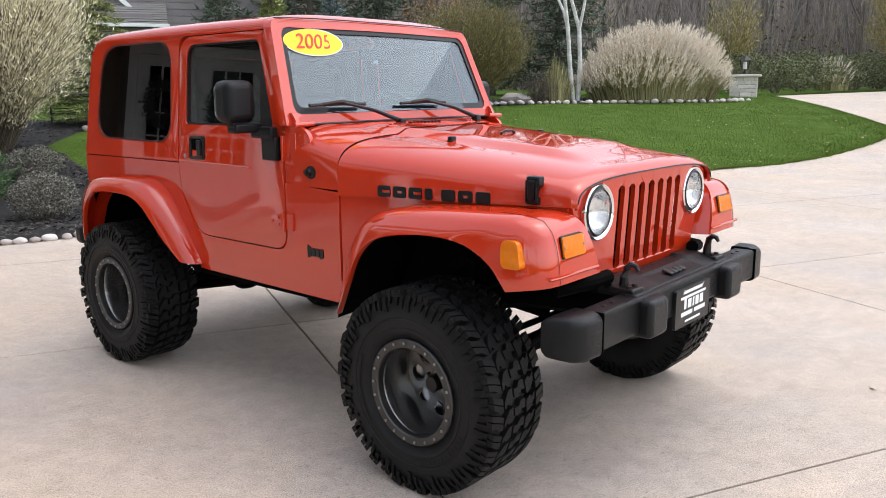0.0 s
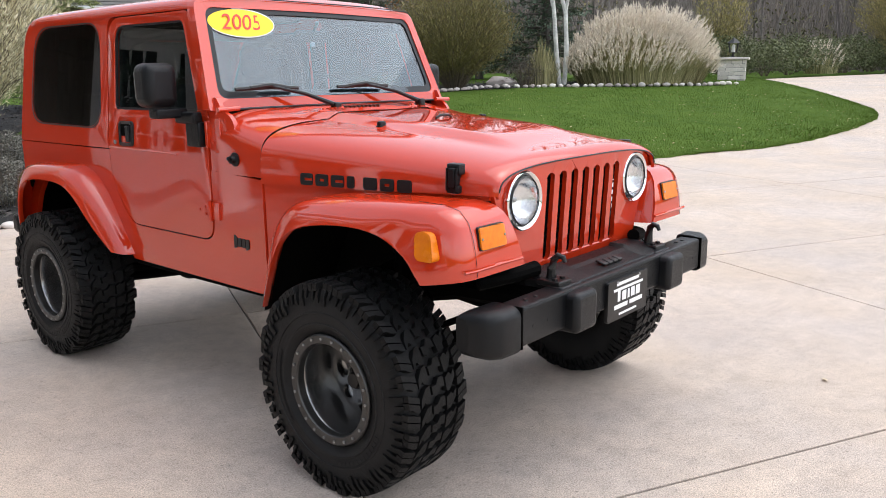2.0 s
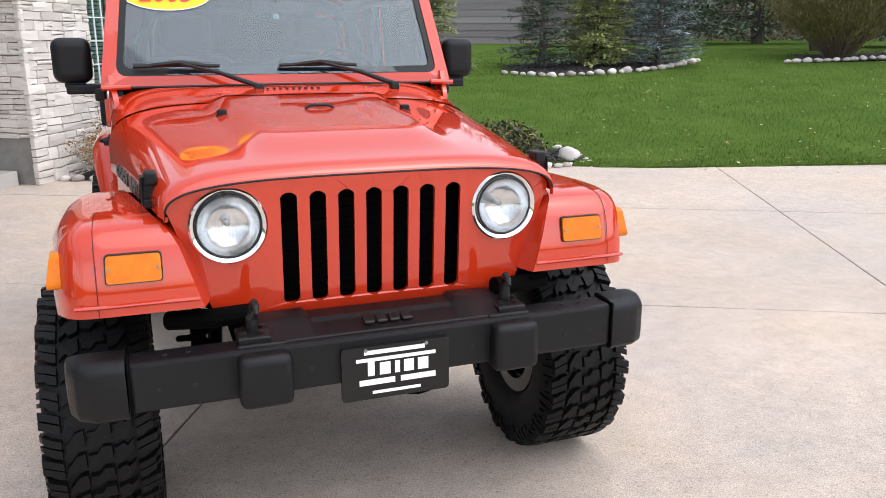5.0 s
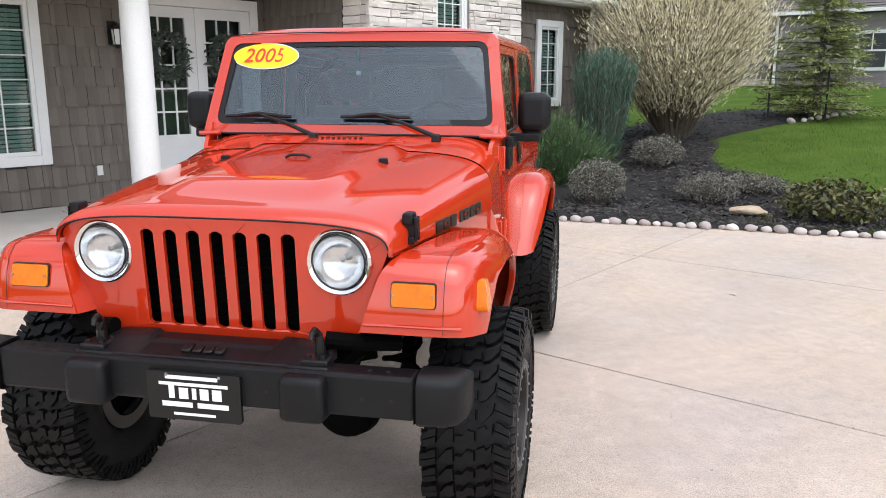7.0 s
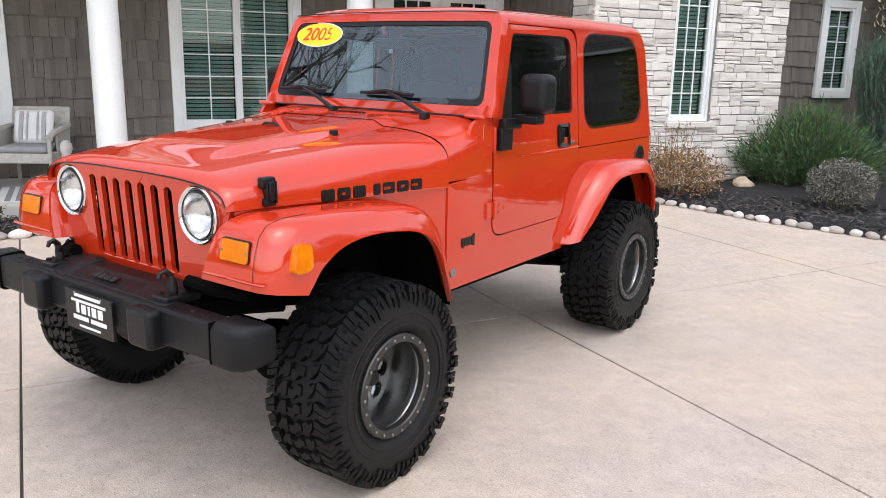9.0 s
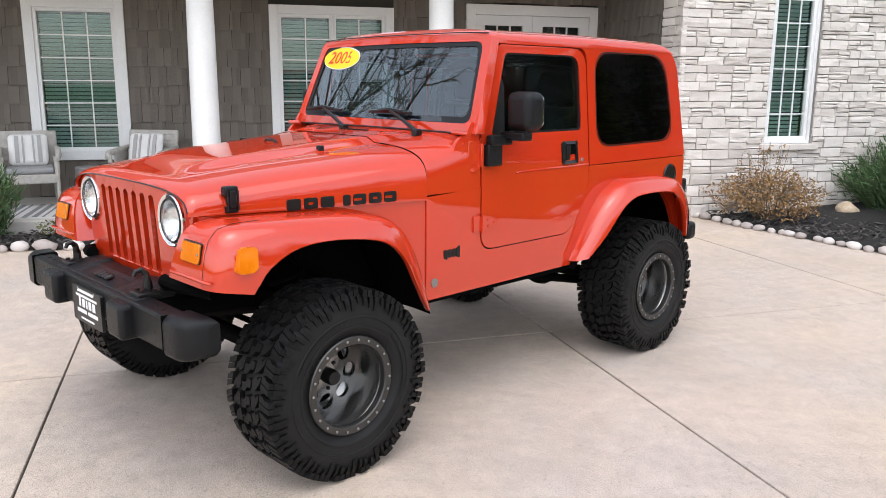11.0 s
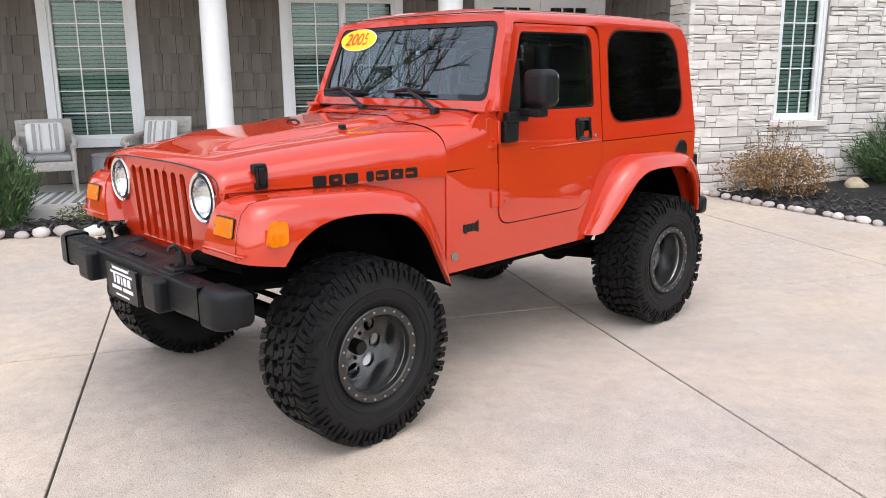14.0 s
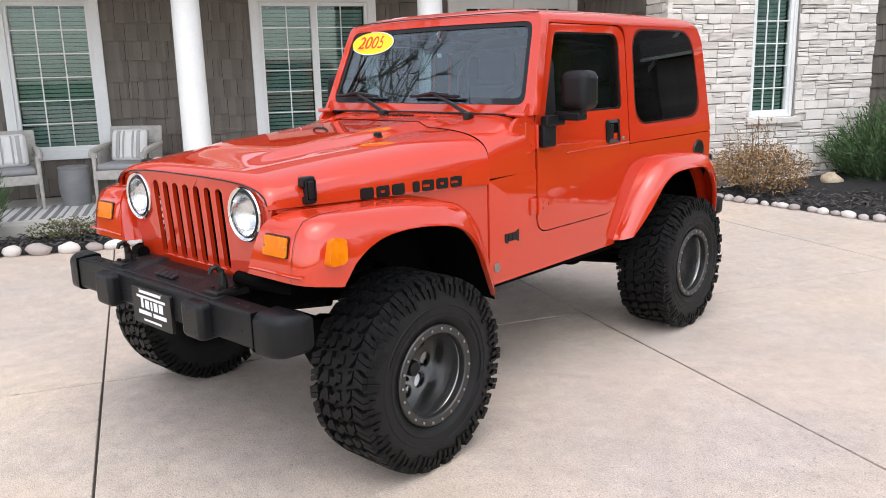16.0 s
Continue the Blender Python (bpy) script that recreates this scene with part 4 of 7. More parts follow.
# barrel, disc with eight openings, ring
bm = lathe([(0.222, 0.128), (0.205, 0.120), (0.196, 0.115), (0.190, 0.105), (0.187, 0.070), (0.185, 0.030), (0.183, -0.02), (0.181, -0.06), (0.150, -0.085), (0.150, -0.13), (0.205, -0.13)], 56)
wheel = part("wheel", bm, GUNMETAL, car, "dark gunmetal deep-dish wheel with a mud-terrain tyre")
disc = [ellipse(0, 0, 0.184, 0.184, 48)]
for k in range(8):
    a = 2 * math.pi * (k + 0.5) / 8
    disc.append([(0.126 * math.cos(a) + 0.038 * math.cos(b) * math.cos(a) - 0.036 * math.sin(b) * math.sin(a), 0.126 * math.sin(a) + 0.038 * math.cos(b) * math.sin(a) + 0.036 * math.sin(b) * math.cos(a)) for b in [2 * math.pi * q / 16 for q in range(16)]])
part("disc", sheet(disc, lambda x, z: ((x, -0.052 + 0.030 * (1 - min(1, math.hypot(x, z) / 0.168)) ** 0.8 * 1.2 + 0.02 * min(1, math.hypot(x, z) / 0.168), z), (0, -1, 0)), 0.02, (), 0.004), GUNMETAL, wheel)
part("hub_cap", lathe([(0.036, -0.045), (0.036, 0.020), (0.030, 0.030), (0.0, 0.032)], 24), TRIM, wheel, "black hub cap")
nut_mesh = None
for k in range(5):
    a = 2 * math.pi * k / 5
    o = part("lug_nut", lathe([(0.011, -0.03), (0.011, 0.008), (0.007, 0.014), (0.0, 0.015)], 6), TRIM, wheel) if nut_mesh is None else new("lug_nut", nut_mesh)
    o.parent, nut_mesh = wheel, o.data
    o.location = (0.062 * math.cos(a), -0.028, 0.062 * math.sin(a))
part("bead_ring", lathe([(0.186, 0.118), (0.186, 0.146), (0.190, 0.152), (0.219, 0.153), (0.224, 0.148), (0.225, 0.120)], 64), RINGMETAL, wheel, "dark bolted bead ring")
bolt_mesh = None
for k in range(22):
    a = 2 * math.pi * (k + 0.3) / 22
    o = part("ring_bolt", lathe([(0.0065, 0), (0.0065, 0.005), (0.004, 0.0065), (0.0, 0.0065)], 6), BOLT, wheel) if bolt_mesh is None else new("ring_bolt", bolt_mesh)
    o.parent, bolt_mesh = wheel, o.data
    o.location = (0.207 * math.cos(a), 0.152, 0.207 * math.sin(a))
part("valve", tube([(0.172, 0.06, 0.04), (0.160, 0.085, 0.038)], 0.004, 6), TRIM, wheel)
part("brake_drum", lathe([(0.14, -0.10), (0.14, -0.075), (0.05, -0.07), (0.0, -0.07)], 32), CHASSIS, wheel)
tyre = part("tyre", lathe(tyre_profile(), 72), RUBBER, wheel, "black mud-terrain tyre", angle=50)
tread = part("tread", make_tread(), TREAD, wheel, "chunky tread blocks")
bm = bmesh.new()
for k in range(26):
    a = math.pi * 0.25 + (k if k < 13 else k + 11) * 0.085
    r = 0.292
    one = block(-0.009, 0.009, 0, 0.002, -0.011, 0.011, 0.001)
    merge(bm, one, Matrix.Rotation(-a, 4, "Y") @ Matrix.Translation((r, 0.1580, 0)))
part("sidewall_mark", bm, RUBBER, wheel, kind="stuff")
wheel.matrix_basis = pose(FX, FRONT_TRACK, HUB, 0, 20, 0) @ Matrix.Diagonal((0.94, 1, 0.94, 1))
for x, s, spin in ((RX, 1, 75), (FX, -1, 200), (RX, -1, 310)):
    copy_thing(wheel, pose(x, s * (FRONT_TRACK if x > 0 else REAR_TRACK), HUB, 0, spin, 0 if s > 0 else 180)).parent = car

# ---- the place: concrete drive, house with its porch, planted beds, lawn and autumn woods ----
G0 = -0.019
rng = np.random.default_rng(7)


def rise(x, y):
    t = max(0.0, y - 11.3)
    return 1.55 * (1 - math.exp(-t / 9.8)) if t > 0 else 0.0


def ground_mat():
    m, n, l, p = tree("concrete")
    tc = n.new("ShaderNodeTexCoord")
    def noise_(scale, detail=4, rough=0.6):
        t = n.new("ShaderNodeTexNoise")
        t.inputs["Scale"].default_value, t.inputs["Detail"].default_value, t.inputs["Roughness"].default_value = scale, detail, rough
        l.new(tc.outputs["Object"], t.inputs["Vector"])
        return t.outputs[0]
    def ramp(src, lo, hi, a, b):
        r = n.new("ShaderNodeMapRange")
        for k, v in zip((1, 2, 3, 4), (lo, hi, a, b)):
            r.inputs[k].default_value = v
        l.new(src, r.inputs[0])
        return r.outputs[0]
    def mul(a, b):
        q = n.new("ShaderNodeMath")
        q.operation = "MULTIPLY"
        l.new(a, q.inputs[0]), l.new(b, q.inputs[1])
        return q.outputs[0]
    blot, cloud, grain, speck = noise_(1.1, 6, 0.7), noise_(0.35, 3), noise_(160, 3, 0.7), noise_(55, 2)
    stain = noise_(0.9, 5, 0.75)
    v = mul(mul(ramp(blot, 0.3, 0.7, 0.90, 1.07), ramp(cloud, 0.3, 0.7, 0.91, 1.05)), mul(ramp(grain, 0.3, 0.7, 0.58, 1.36), ramp(speck, 0.60, 0.70, 1.0, 0.66)))
    v = mul(mul(v, ramp(stain, 0.66, 0.80, 1.0, 0.74)), ramp(noise_(9, 10, 0.9), 0.3, 0.7, 0.74, 1.20))
    warm = n.new("ShaderNodeMix")
    warm.data_type = "RGBA"
    warm.inputs[6].default_value, warm.inputs[7].default_value = (0.545, 0.462, 0.405, 1), (0.600, 0.480, 0.380, 1)
    l.new(ramp(noise_(0.6, 4), 0.35, 0.65, 0, 1), warm.inputs[0])
    out = n.new("ShaderNodeMix")
    out.data_type, out.blend_type = "RGBA", "MULTIPLY"
    out.inputs[0].default_value = 1.0
    l.new(warm.outputs[2], out.inputs[6]), l.new(v, out.inputs[7]), l.new(out.outputs[2], p.inputs["Base Color"])
    p.inputs["Roughness"].default_value = 0.82
    b = n.new("ShaderNodeBump")
    b.inputs["Strength"].default_value, b.inputs["Distance"].default_value = 0.6, 0.005
    l.new(grain, b.inputs["Height"]), l.new(b.outputs[0], p.inputs["Normal"])
    return m


CONCRETE = ground_mat()
JOINT = surface("joint_dirt", (0.030, 0.026, 0.022), (0.07, 0.06, 0.05), 0.95, 0, 20, 0.4, 90)
GRASS = surface("lawn_grass", (0.050, 0.092, 0.015), (0.088, 0.138, 0.027), 0.95, 0, 1.6, 1.0, 22, spread=0.26, spec=0.03)
BLADE = surface("grass_blade", (0.056, 0.100, 0.015), (0.142, 0.200, 0.042), 0.8, 0, 3, 0, 30, island=0.6, spec=0.05)
MULCH = surface("dark_mulch", (0.004, 0.0035, 0.0035), (0.018, 0.016, 0.015), 0.95, 0, 14, 1.0, 80)
CHIP = surface("mulch_chip", (0.008, 0.007, 0.007), (0.095, 0.082, 0.076), 0.9, 0, 10, 0.2, 60, island=0.8)
SHAKE = surface("stained_shake", (0.118, 0.101, 0.085), (0.185, 0.161, 0.138), 0.85, 0, 3, 0.5, 60, island=0.35)
SHAKE_BACK = surface("shake_gap", (0.03, 0.027, 0.023), (0.05, 0.045, 0.04), 0.9, 0, 6, 0.2, 60)
TRIMWHITE = surface("white_trim", (0.76, 0.76, 0.75), (0.84, 0.84, 0.83), 0.45, 0, 3, 0.05, 40)
DOORWHITE = surface("white_door", (0.72, 0.73, 0.73), (0.80, 0.80, 0.80), 0.4, 0, 3)
STONE = surface("pale_ledge_stone", (0.56, 0.505, 0.460), (0.82, 0.765, 0.715), 0.85, 0, 7, 1.0, 45, island=0.45)
MORTAR = surface("mortar", (0.20, 0.19, 0.175), (0.30, 0.285, 0.27), 0.95, 0, 8, 0.4, 80)
# white slats; dimness and green cast behind the glass are put into their colour
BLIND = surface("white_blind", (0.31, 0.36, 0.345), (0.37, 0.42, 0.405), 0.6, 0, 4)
# shade of the unlit rooms, put into the colour of solid backing boxes
ROOMSHADE = surface("dark_room", (0.035, 0.040, 0.040), (0.06, 0.065, 0.065), 0.9, 0, 2)
PANE = glass("window_pane", (0.82, 0.93, 0.90), 0.0, 0.97, 1.2)
WICKER = surface("grey_wicker", (0.40, 0.375, 0.34), (0.58, 0.55, 0.51), 0.75, 0, 20, 0.9, 140)
CUSHION = surface("grey_cushion", (0.25, 0.25, 0.255), (0.33, 0.33, 0.335), 0.9, 0, 12, 0.3, 200)
PILLOW = surface("white_pillow", (0.70, 0.69, 0.67), (0.78, 0.77, 0.75), 0.9, 0, 12, 0.3, 200)
STRIPE = surface("grey_stripe", (0.36, 0.35, 0.34), (0.44, 0.43, 0.42), 0.9, 0, 12, 0.3, 200)
DRUM = surface("grey_concrete_drum", (0.17, 0.17, 0.175), (0.24, 0.24, 0.245), 0.8, 0, 8, 0.3, 90)
RUG = surface("pale_rug", (0.52, 0.51, 0.50), (0.62, 0.61, 0.60), 0.95, 0, 20, 0.6, 160)
RUGDARK = surface("grey_rug_band", (0.16, 0.165, 0.175), (0.24, 0.245, 0.25), 0.95, 0, 20, 0.6, 160)
PORCHSLAB = surface("porch_slab", (0.44, 0.41, 0.38), (0.54, 0.51, 0.47), 0.85, 0, 3, 0.3, 120)
IRON = surface("black_iron", (0.012, 0.012, 0.012), (0.025, 0.024, 0.023), 0.5, 0.3, 12, 0.1, 100)
LAMPGLASS = surface("frosted_lamp_glass", (0.66, 0.66, 0.64), (0.74, 0.74, 0.72), 0.35, 0, 8)
WREATH = surface("grey_green_leaf", (0.055, 0.075, 0.060), (0.12, 0.145, 0.12), 0.6, 0, 8, 0, 30, island=0.7)
STATUE = surface("pale_cast_stone", (0.42, 0.40, 0.37), (0.55, 0.53, 0.50), 0.85, 0, 12, 0.5, 60)
RIVER = surface("river_stone", (0.34, 0.285, 0.265), (0.72, 0.67, 0.63), 0.75, 0, 9, 0.3, 60, island=0.6)
BOULDER = surface("tan_boulder", (0.36, 0.27, 0.18), (0.58, 0.47, 0.34), 0.85, 0, 7, 0.6, 40)
ROOFING = surface("grey_shingle", (0.10, 0.095, 0.09), (0.19, 0.18, 0.17), 0.9, 0, 6, 0.6, 40, island=0.6)
FARSHAKE = surface("far_grey_siding", (0.19, 0.168, 0.172), (0.29, 0.262, 0.266), 0.9, 0, 2, 0.4, 20, island=0.5)
BARK = surface("grey_bark", (0.075, 0.065, 0.055), (0.15, 0.135, 0.12), 0.95, 0, 8, 0.8, 40)
BIRCH = surface("white_birch_bark", (0.46, 0.45, 0.43), (0.78, 0.77, 0.74), 0.8, 0, 4, 0.4, 30, spread=0.22)
TWIG = surface("brown_twig", (0.085, 0.065, 0.045), (0.17, 0.14, 0.10), 0.9, 0, 3, 0, 20, island=0.6)
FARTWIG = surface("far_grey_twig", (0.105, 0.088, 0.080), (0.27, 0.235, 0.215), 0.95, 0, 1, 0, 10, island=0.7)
OLIVE = surface("olive_leaf", (0.125, 0.120, 0.035), (0.29, 0.235, 0.09), 0.7, 0, 1.2, 0, 20, island=0.7)
YELLOWOLIVE = surface("olive_yellow_leaf", (0.17, 0.155, 0.055), (0.46, 0.38, 0.16), 0.7, 0, 1.2, 0, 20, island=0.8)
RUSTLEAF = surface("rust_leaf", (0.20, 0.075, 0.025), (0.32, 0.16, 0.06), 0.75, 0, 1.5, 0, 20, island=0.7)
DARKPINE = surface("dark_pine_needle", (0.040, 0.072, 0.045), (0.115, 0.160, 0.098), 0.75, 0, 1.5, 0, 20, island=0.7)
BLUESPRUCE = surface("blue_spruce_needle", (0.12, 0.165, 0.175), (0.26, 0.32, 0.33), 0.75, 0, 2, 0, 20, island=0.7)
YELLOWFIR = surface("yellow_green_needle", (0.17, 0.21, 0.06), (0.40, 0.43, 0.17), 0.75, 0, 2, 0, 20, island=0.7)
JUNIPER = surface("green_juniper", (0.030, 0.078, 0.024), (0.100, 0.185, 0.060), 0.75, 0, 3, 0, 30, island=0.7)
BLUEJUNIPER = surface("blue_green_juniper", (0.036, 0.088, 0.058), (0.115, 0.205, 0.145), 0.75, 0, 3, 0, 30, island=0.7)
CREAMLEAF = surface("cream_willow_leaf", (0.56, 0.485, 0.28), (0.90, 0.83, 0.62), 0.7, 0, 2, 0, 20, island=0.8)
GREYLEAF = surface("grey_shrub_leaf", (0.055, 0.055, 0.042), (0.27, 0.255, 0.215), 0.8, 0, 4, 0, 40, island=0.8)
BROWNLEAF = surface("dry_brown_leaf", (0.16, 0.085, 0.034), (0.40, 0.24, 0.105), 0.8, 0, 4, 0, 40, island=0.8)
DEEPLEAF = surface("dark_yellowing_leaf", (0.030, 0.042, 0.012), (0.14, 0.13, 0.035), 0.6, 0, 4, 0, 40, island=0.8)
HEDGELEAF = surface("hedge_leaf", (0.050, 0.064, 0.024), (0.145, 0.165, 0.062), 0.7, 0, 2, 0, 20, island=0.7)
STRAW = surface("straw_blade", (0.13, 0.13, 0.045), (0.56, 0.50, 0.27), 0.8, 0, 2, 0, 20, island=0.9)
PLUME = surface("cream_plume", (0.60, 0.51, 0.40), (0.88, 0.80, 0.69), 0.9, 0, 3, 0, 30, island=0.6)
SHRUBBERY = surface("far_undergrowth", (0.055, 0.062, 0.026), (0.135, 0.125, 0.06), 0.9, 0, 0.6, 0, 6, island=0.7)
LITTER = surface("fallen_leaf", (0.26, 0.16, 0.07), (0.62, 0.50, 0.33), 0.8, 0, 5, 0, 40, island=0.9)


def woods_mat():
    """Bare woods far off: upright streaks of stems and twigs."""
    m, n, l, p = tree("far_bare_woods")
    tc, mp = n.new("ShaderNodeTexCoord"), n.new("ShaderNodeMapping")
    mp.inputs["Scale"].default_value = (1.4, 1.4, 0.22)
    l.new(tc.outputs["Object"], mp.inputs[0])
    a, b = n.new("ShaderNodeTexNoise"), n.new("ShaderNodeTexNoise")
    a.inputs["Scale"].default_value, a.inputs["Detail"].default_value, a.inputs["Roughness"].default_value = 1.6, 10, 0.75
    b.inputs["Scale"].default_value, b.inputs["Detail"].default_value = 0.12, 3
    l.new(mp.outputs[0], a.inputs["Vector"]), l.new(tc.outputs["Object"], b.inputs["Vector"])
    r = n.new("ShaderNodeMapRange")
    r.inputs[1].default_value, r.inputs[2].default_value = 0.38, 0.60
    l.new(a.outputs[0], r.inputs[0])
    c, d = n.new("ShaderNodeMix"), n.new("ShaderNodeMix")
    c.data_type = d.data_type = "RGBA"
    c.inputs[6].default_value, c.inputs[7].default_value = (0.30, 0.225, 0.155, 1), (0.38, 0.345, 0.33, 1)
    l.new(b.outputs[0], c.inputs[0])
    d.inputs[6].default_value = (0.06, 0.048, 0.042, 1)
    l.new(r.outputs[0], d.inputs[0]), l.new(c.outputs[2], d.inputs[7]), l.new(d.outputs[2], p.inputs["Base Color"])
    p.inputs["Roughness"].default_value = 0.95
    return m


FARHILL = woods_mat()


# -- ground and drive --
xs = np.unique(np.concatenate([np.linspace(-400, -60, 8), np.linspace(-60, 70, 53), np.linspace(70, 400, 8)]))
ys = np.unique(np.concatenate([np.linspace(-400, -40, 8), np.linspace(-40, 90, 66), np.linspace(90, 400, 8)]))
bm = loft([[(x, y, G0 - 0.07 + rise(x, y) - (0.04 if y < 90 else 0)) for x in xs] for y in ys])
tagged(part("ground", bm, GRASS), "grassy ground that reaches the horizon", "ground", kind="structure")

pave = thing("pavement", pose(0.966, 2.059, 0, 0, 0, 2.85), "tan broom-finished concrete drive cut into slabs by dark joints", "pavement", kind="structure")
part("joint_bed", block(-4.3, 40, -26, 10.6, G0 - 0.06, G0 - 0.012), JOINT, pave)
us, vs_ = [-4.25, 0, 3.82, 7.9, 11.6, 15.5, 20, 26, 33, 40], [-26, -19, -12, -6.0, -3.0, 0, 2.98, 5.96, 9.0, 10.6]
for a, b in zip(us, us[1:]):
    for c, d in zip(vs_, vs_[1:]):
        w = 0.0055
        part("slab", block(a + w, b - w, c + w, d - w, G0 - 0.05, G0 + rng.uniform(-0.001, 0.001), 0.005, 2), CONCRETE, pave)
rows = [[(x, y, G0 + rise(x, y) - 0.012) for x, y in [(x, 10.2 + (15.2 + 0.33 * max(0, x - 22)) * f) for x in np.linspace(6, 70, 40)]] for f in np.linspace(0, 1, 30)]
part("far_drive", loft(rows), CONCRETE, pave).matrix_basis = pose(0.966, 2.059, 0, 0, 0, 2.85).inverted()

# lawn: a sheet from its edge along the drive up the rise
edge = glide([(-3.6, 9.6), (-2.3, 9.5), (-0.8, 9.8), (0.35, 10.15), (2.35, 10.66), (3.0, 10.68), (3.77, 10.76), (5.0, 11.1), (6.2, 11.37), (7.7, 11.52), (9.7, 11.80), (11.7, 12.05), (14.0, 12.85), (16.4, 14.1), (17.6, 15.3)], 120)
rows = []
for k, (x, y) in enumerate(edge):
    f = k / 119
    far = (-70 + 116 * f ** 0.8, 92 - 24 * f)
    col = []
    for v in range(46):
        t = (v / 45) ** 2.6
        px, py = x + (far[0] - x) * t, y + (far[1] - y) * t
        if v == 0:
            py += 0.02 * math.sin(k * 2.1) + 0.015 * math.sin(k * 5.7)
        col.append((px, py, G0 + rise(px, py) + (0.022 if v else -0.004) + 0.012 * noise.noise((px * 0.8, py * 0.8, 0))))
    rows.append(col)
tagged(part("lawn", loft(rows), GRASS, angle=80), "green mown lawn with scattered fallen leaves, rising to the beds", "lawn", kind="structure")


def bulk(name, verts, faces, mat, label, category, kind="stuff", parent=None):
    me = bpy.data.meshes.new(name)
    me.from_pydata(verts, [], faces)
    me.materials.append(mat)
    ob = new(name, me)
    ob.parent = parent
    return tagged(ob, label, category, "", kind)


def blades(points, hmin, hmax, width, lean, tip=0.25):
    """Upright tapered blades at points."""
    V, F = [], []
    for x, y, z in points:
        a, h, w = rng.uniform(0, 6.283), rng.uniform(hmin, hmax), width * rng.uniform(0.6, 1.2)
        b = rng.uniform(0, 6.283)
        dx, dy = math.cos(a) * w / 2, math.sin(a) * w / 2
        lx, ly = math.cos(b) * lean * h * rng.uniform(0.2, 1), math.sin(b) * lean * h * rng.uniform(0.2, 1)
        i = len(V)
        V += [(x - dx, y - dy, z), (x + dx, y + dy, z), (x + dx * 0.7 + lx * 0.4, y + dy * 0.7 + ly * 0.4, z + h * 0.6), (x - dx * 0.7 + lx * 0.4, y - dy * 0.7 + ly * 0.4, z + h * 0.6), (x + lx, y + ly, z + h)]
        F += [(i, i + 1, i + 2, i + 3), (i + 3, i + 2, i + 4)]
    return V, F


pts = []
ed = np.array(edge)
for _ in range(130000):
    k = rng.integers(8, 119)
    x, y = ed[k] + (ed[min(k + 1, 119)] - ed[k]) * rng.uniform()
    d = rng.uniform() ** 1.6 * 17.0
    px, py = x + d * (0.12 + 0.42 * (k / 119) ** 3), y - 0.01 + d
    pts.append((px, py, G0 + rise(px, py) + 0.01))
V, F = blades(pts, 0.022, 0.052, 0.011, 0.9)
bulk("grass_blades", V, F, BLADE, "short green grass blades of the lawn", "grass")


def flakes(points, smin, smax, flat=0.3):
    """Small bent leaf shapes lying or hanging at points."""
    V, F = [], []
    for x, y, z in points:
        s = rng.uniform(smin, smax)
        a = rng.uniform(0, 6.283)
        d = Vector((math.cos(a), math.sin(a), rng.uniform(-flat, flat))).normalized()
        e = d.cross(Vector((rng.uniform(-flat, flat), rng.uniform(-flat, flat), 1))).normalized()
        c = Vector((x, y, z))
        i = len(V)
        V += [tuple(c - d * s), tuple(c + e * s * 0.45), tuple(c + d * s), tuple(c - e * s * 0.45)]
        F += [(i, i + 1, i + 2), (i, i + 2, i + 3)]
    return V, F


pts = []
for _ in range(900):
    k = rng.integers(30, 119)
    x, y = ed[k]
    d = rng.uniform() ** 1.6 * 11
    pts.append((x + rng.uniform(-1, 1), y + 0.05 + d, G0 + rise(x, y + d) + 0.06))
for _ in range(70):
    k = rng.integers(25, 119)
    pts.append((ed[k][0] + rng.uniform(-0.3, 0.3), ed[k][1] - abs(rng.normal()) * 0.25, G0 + rise(*ed[k]) + 0.008))
for x, y in ((0.66, 7.9), (4.9, 5.3), (4.0, 6.4), (3.4, 2.7), (-0.9, 3.3), (5.2, 6.7), (-1.6, 6.2), (1.9, 7.2), (6.3, 8.2), (2.6, 8.6)):
    pts.append((x, y, G0 + 0.008))
V, F = flakes(pts, 0.016, 0.042)
bulk("fallen_leaves", V, F, LITTER, "dry tan fallen leaves scattered on lawn and drive", "leaves")


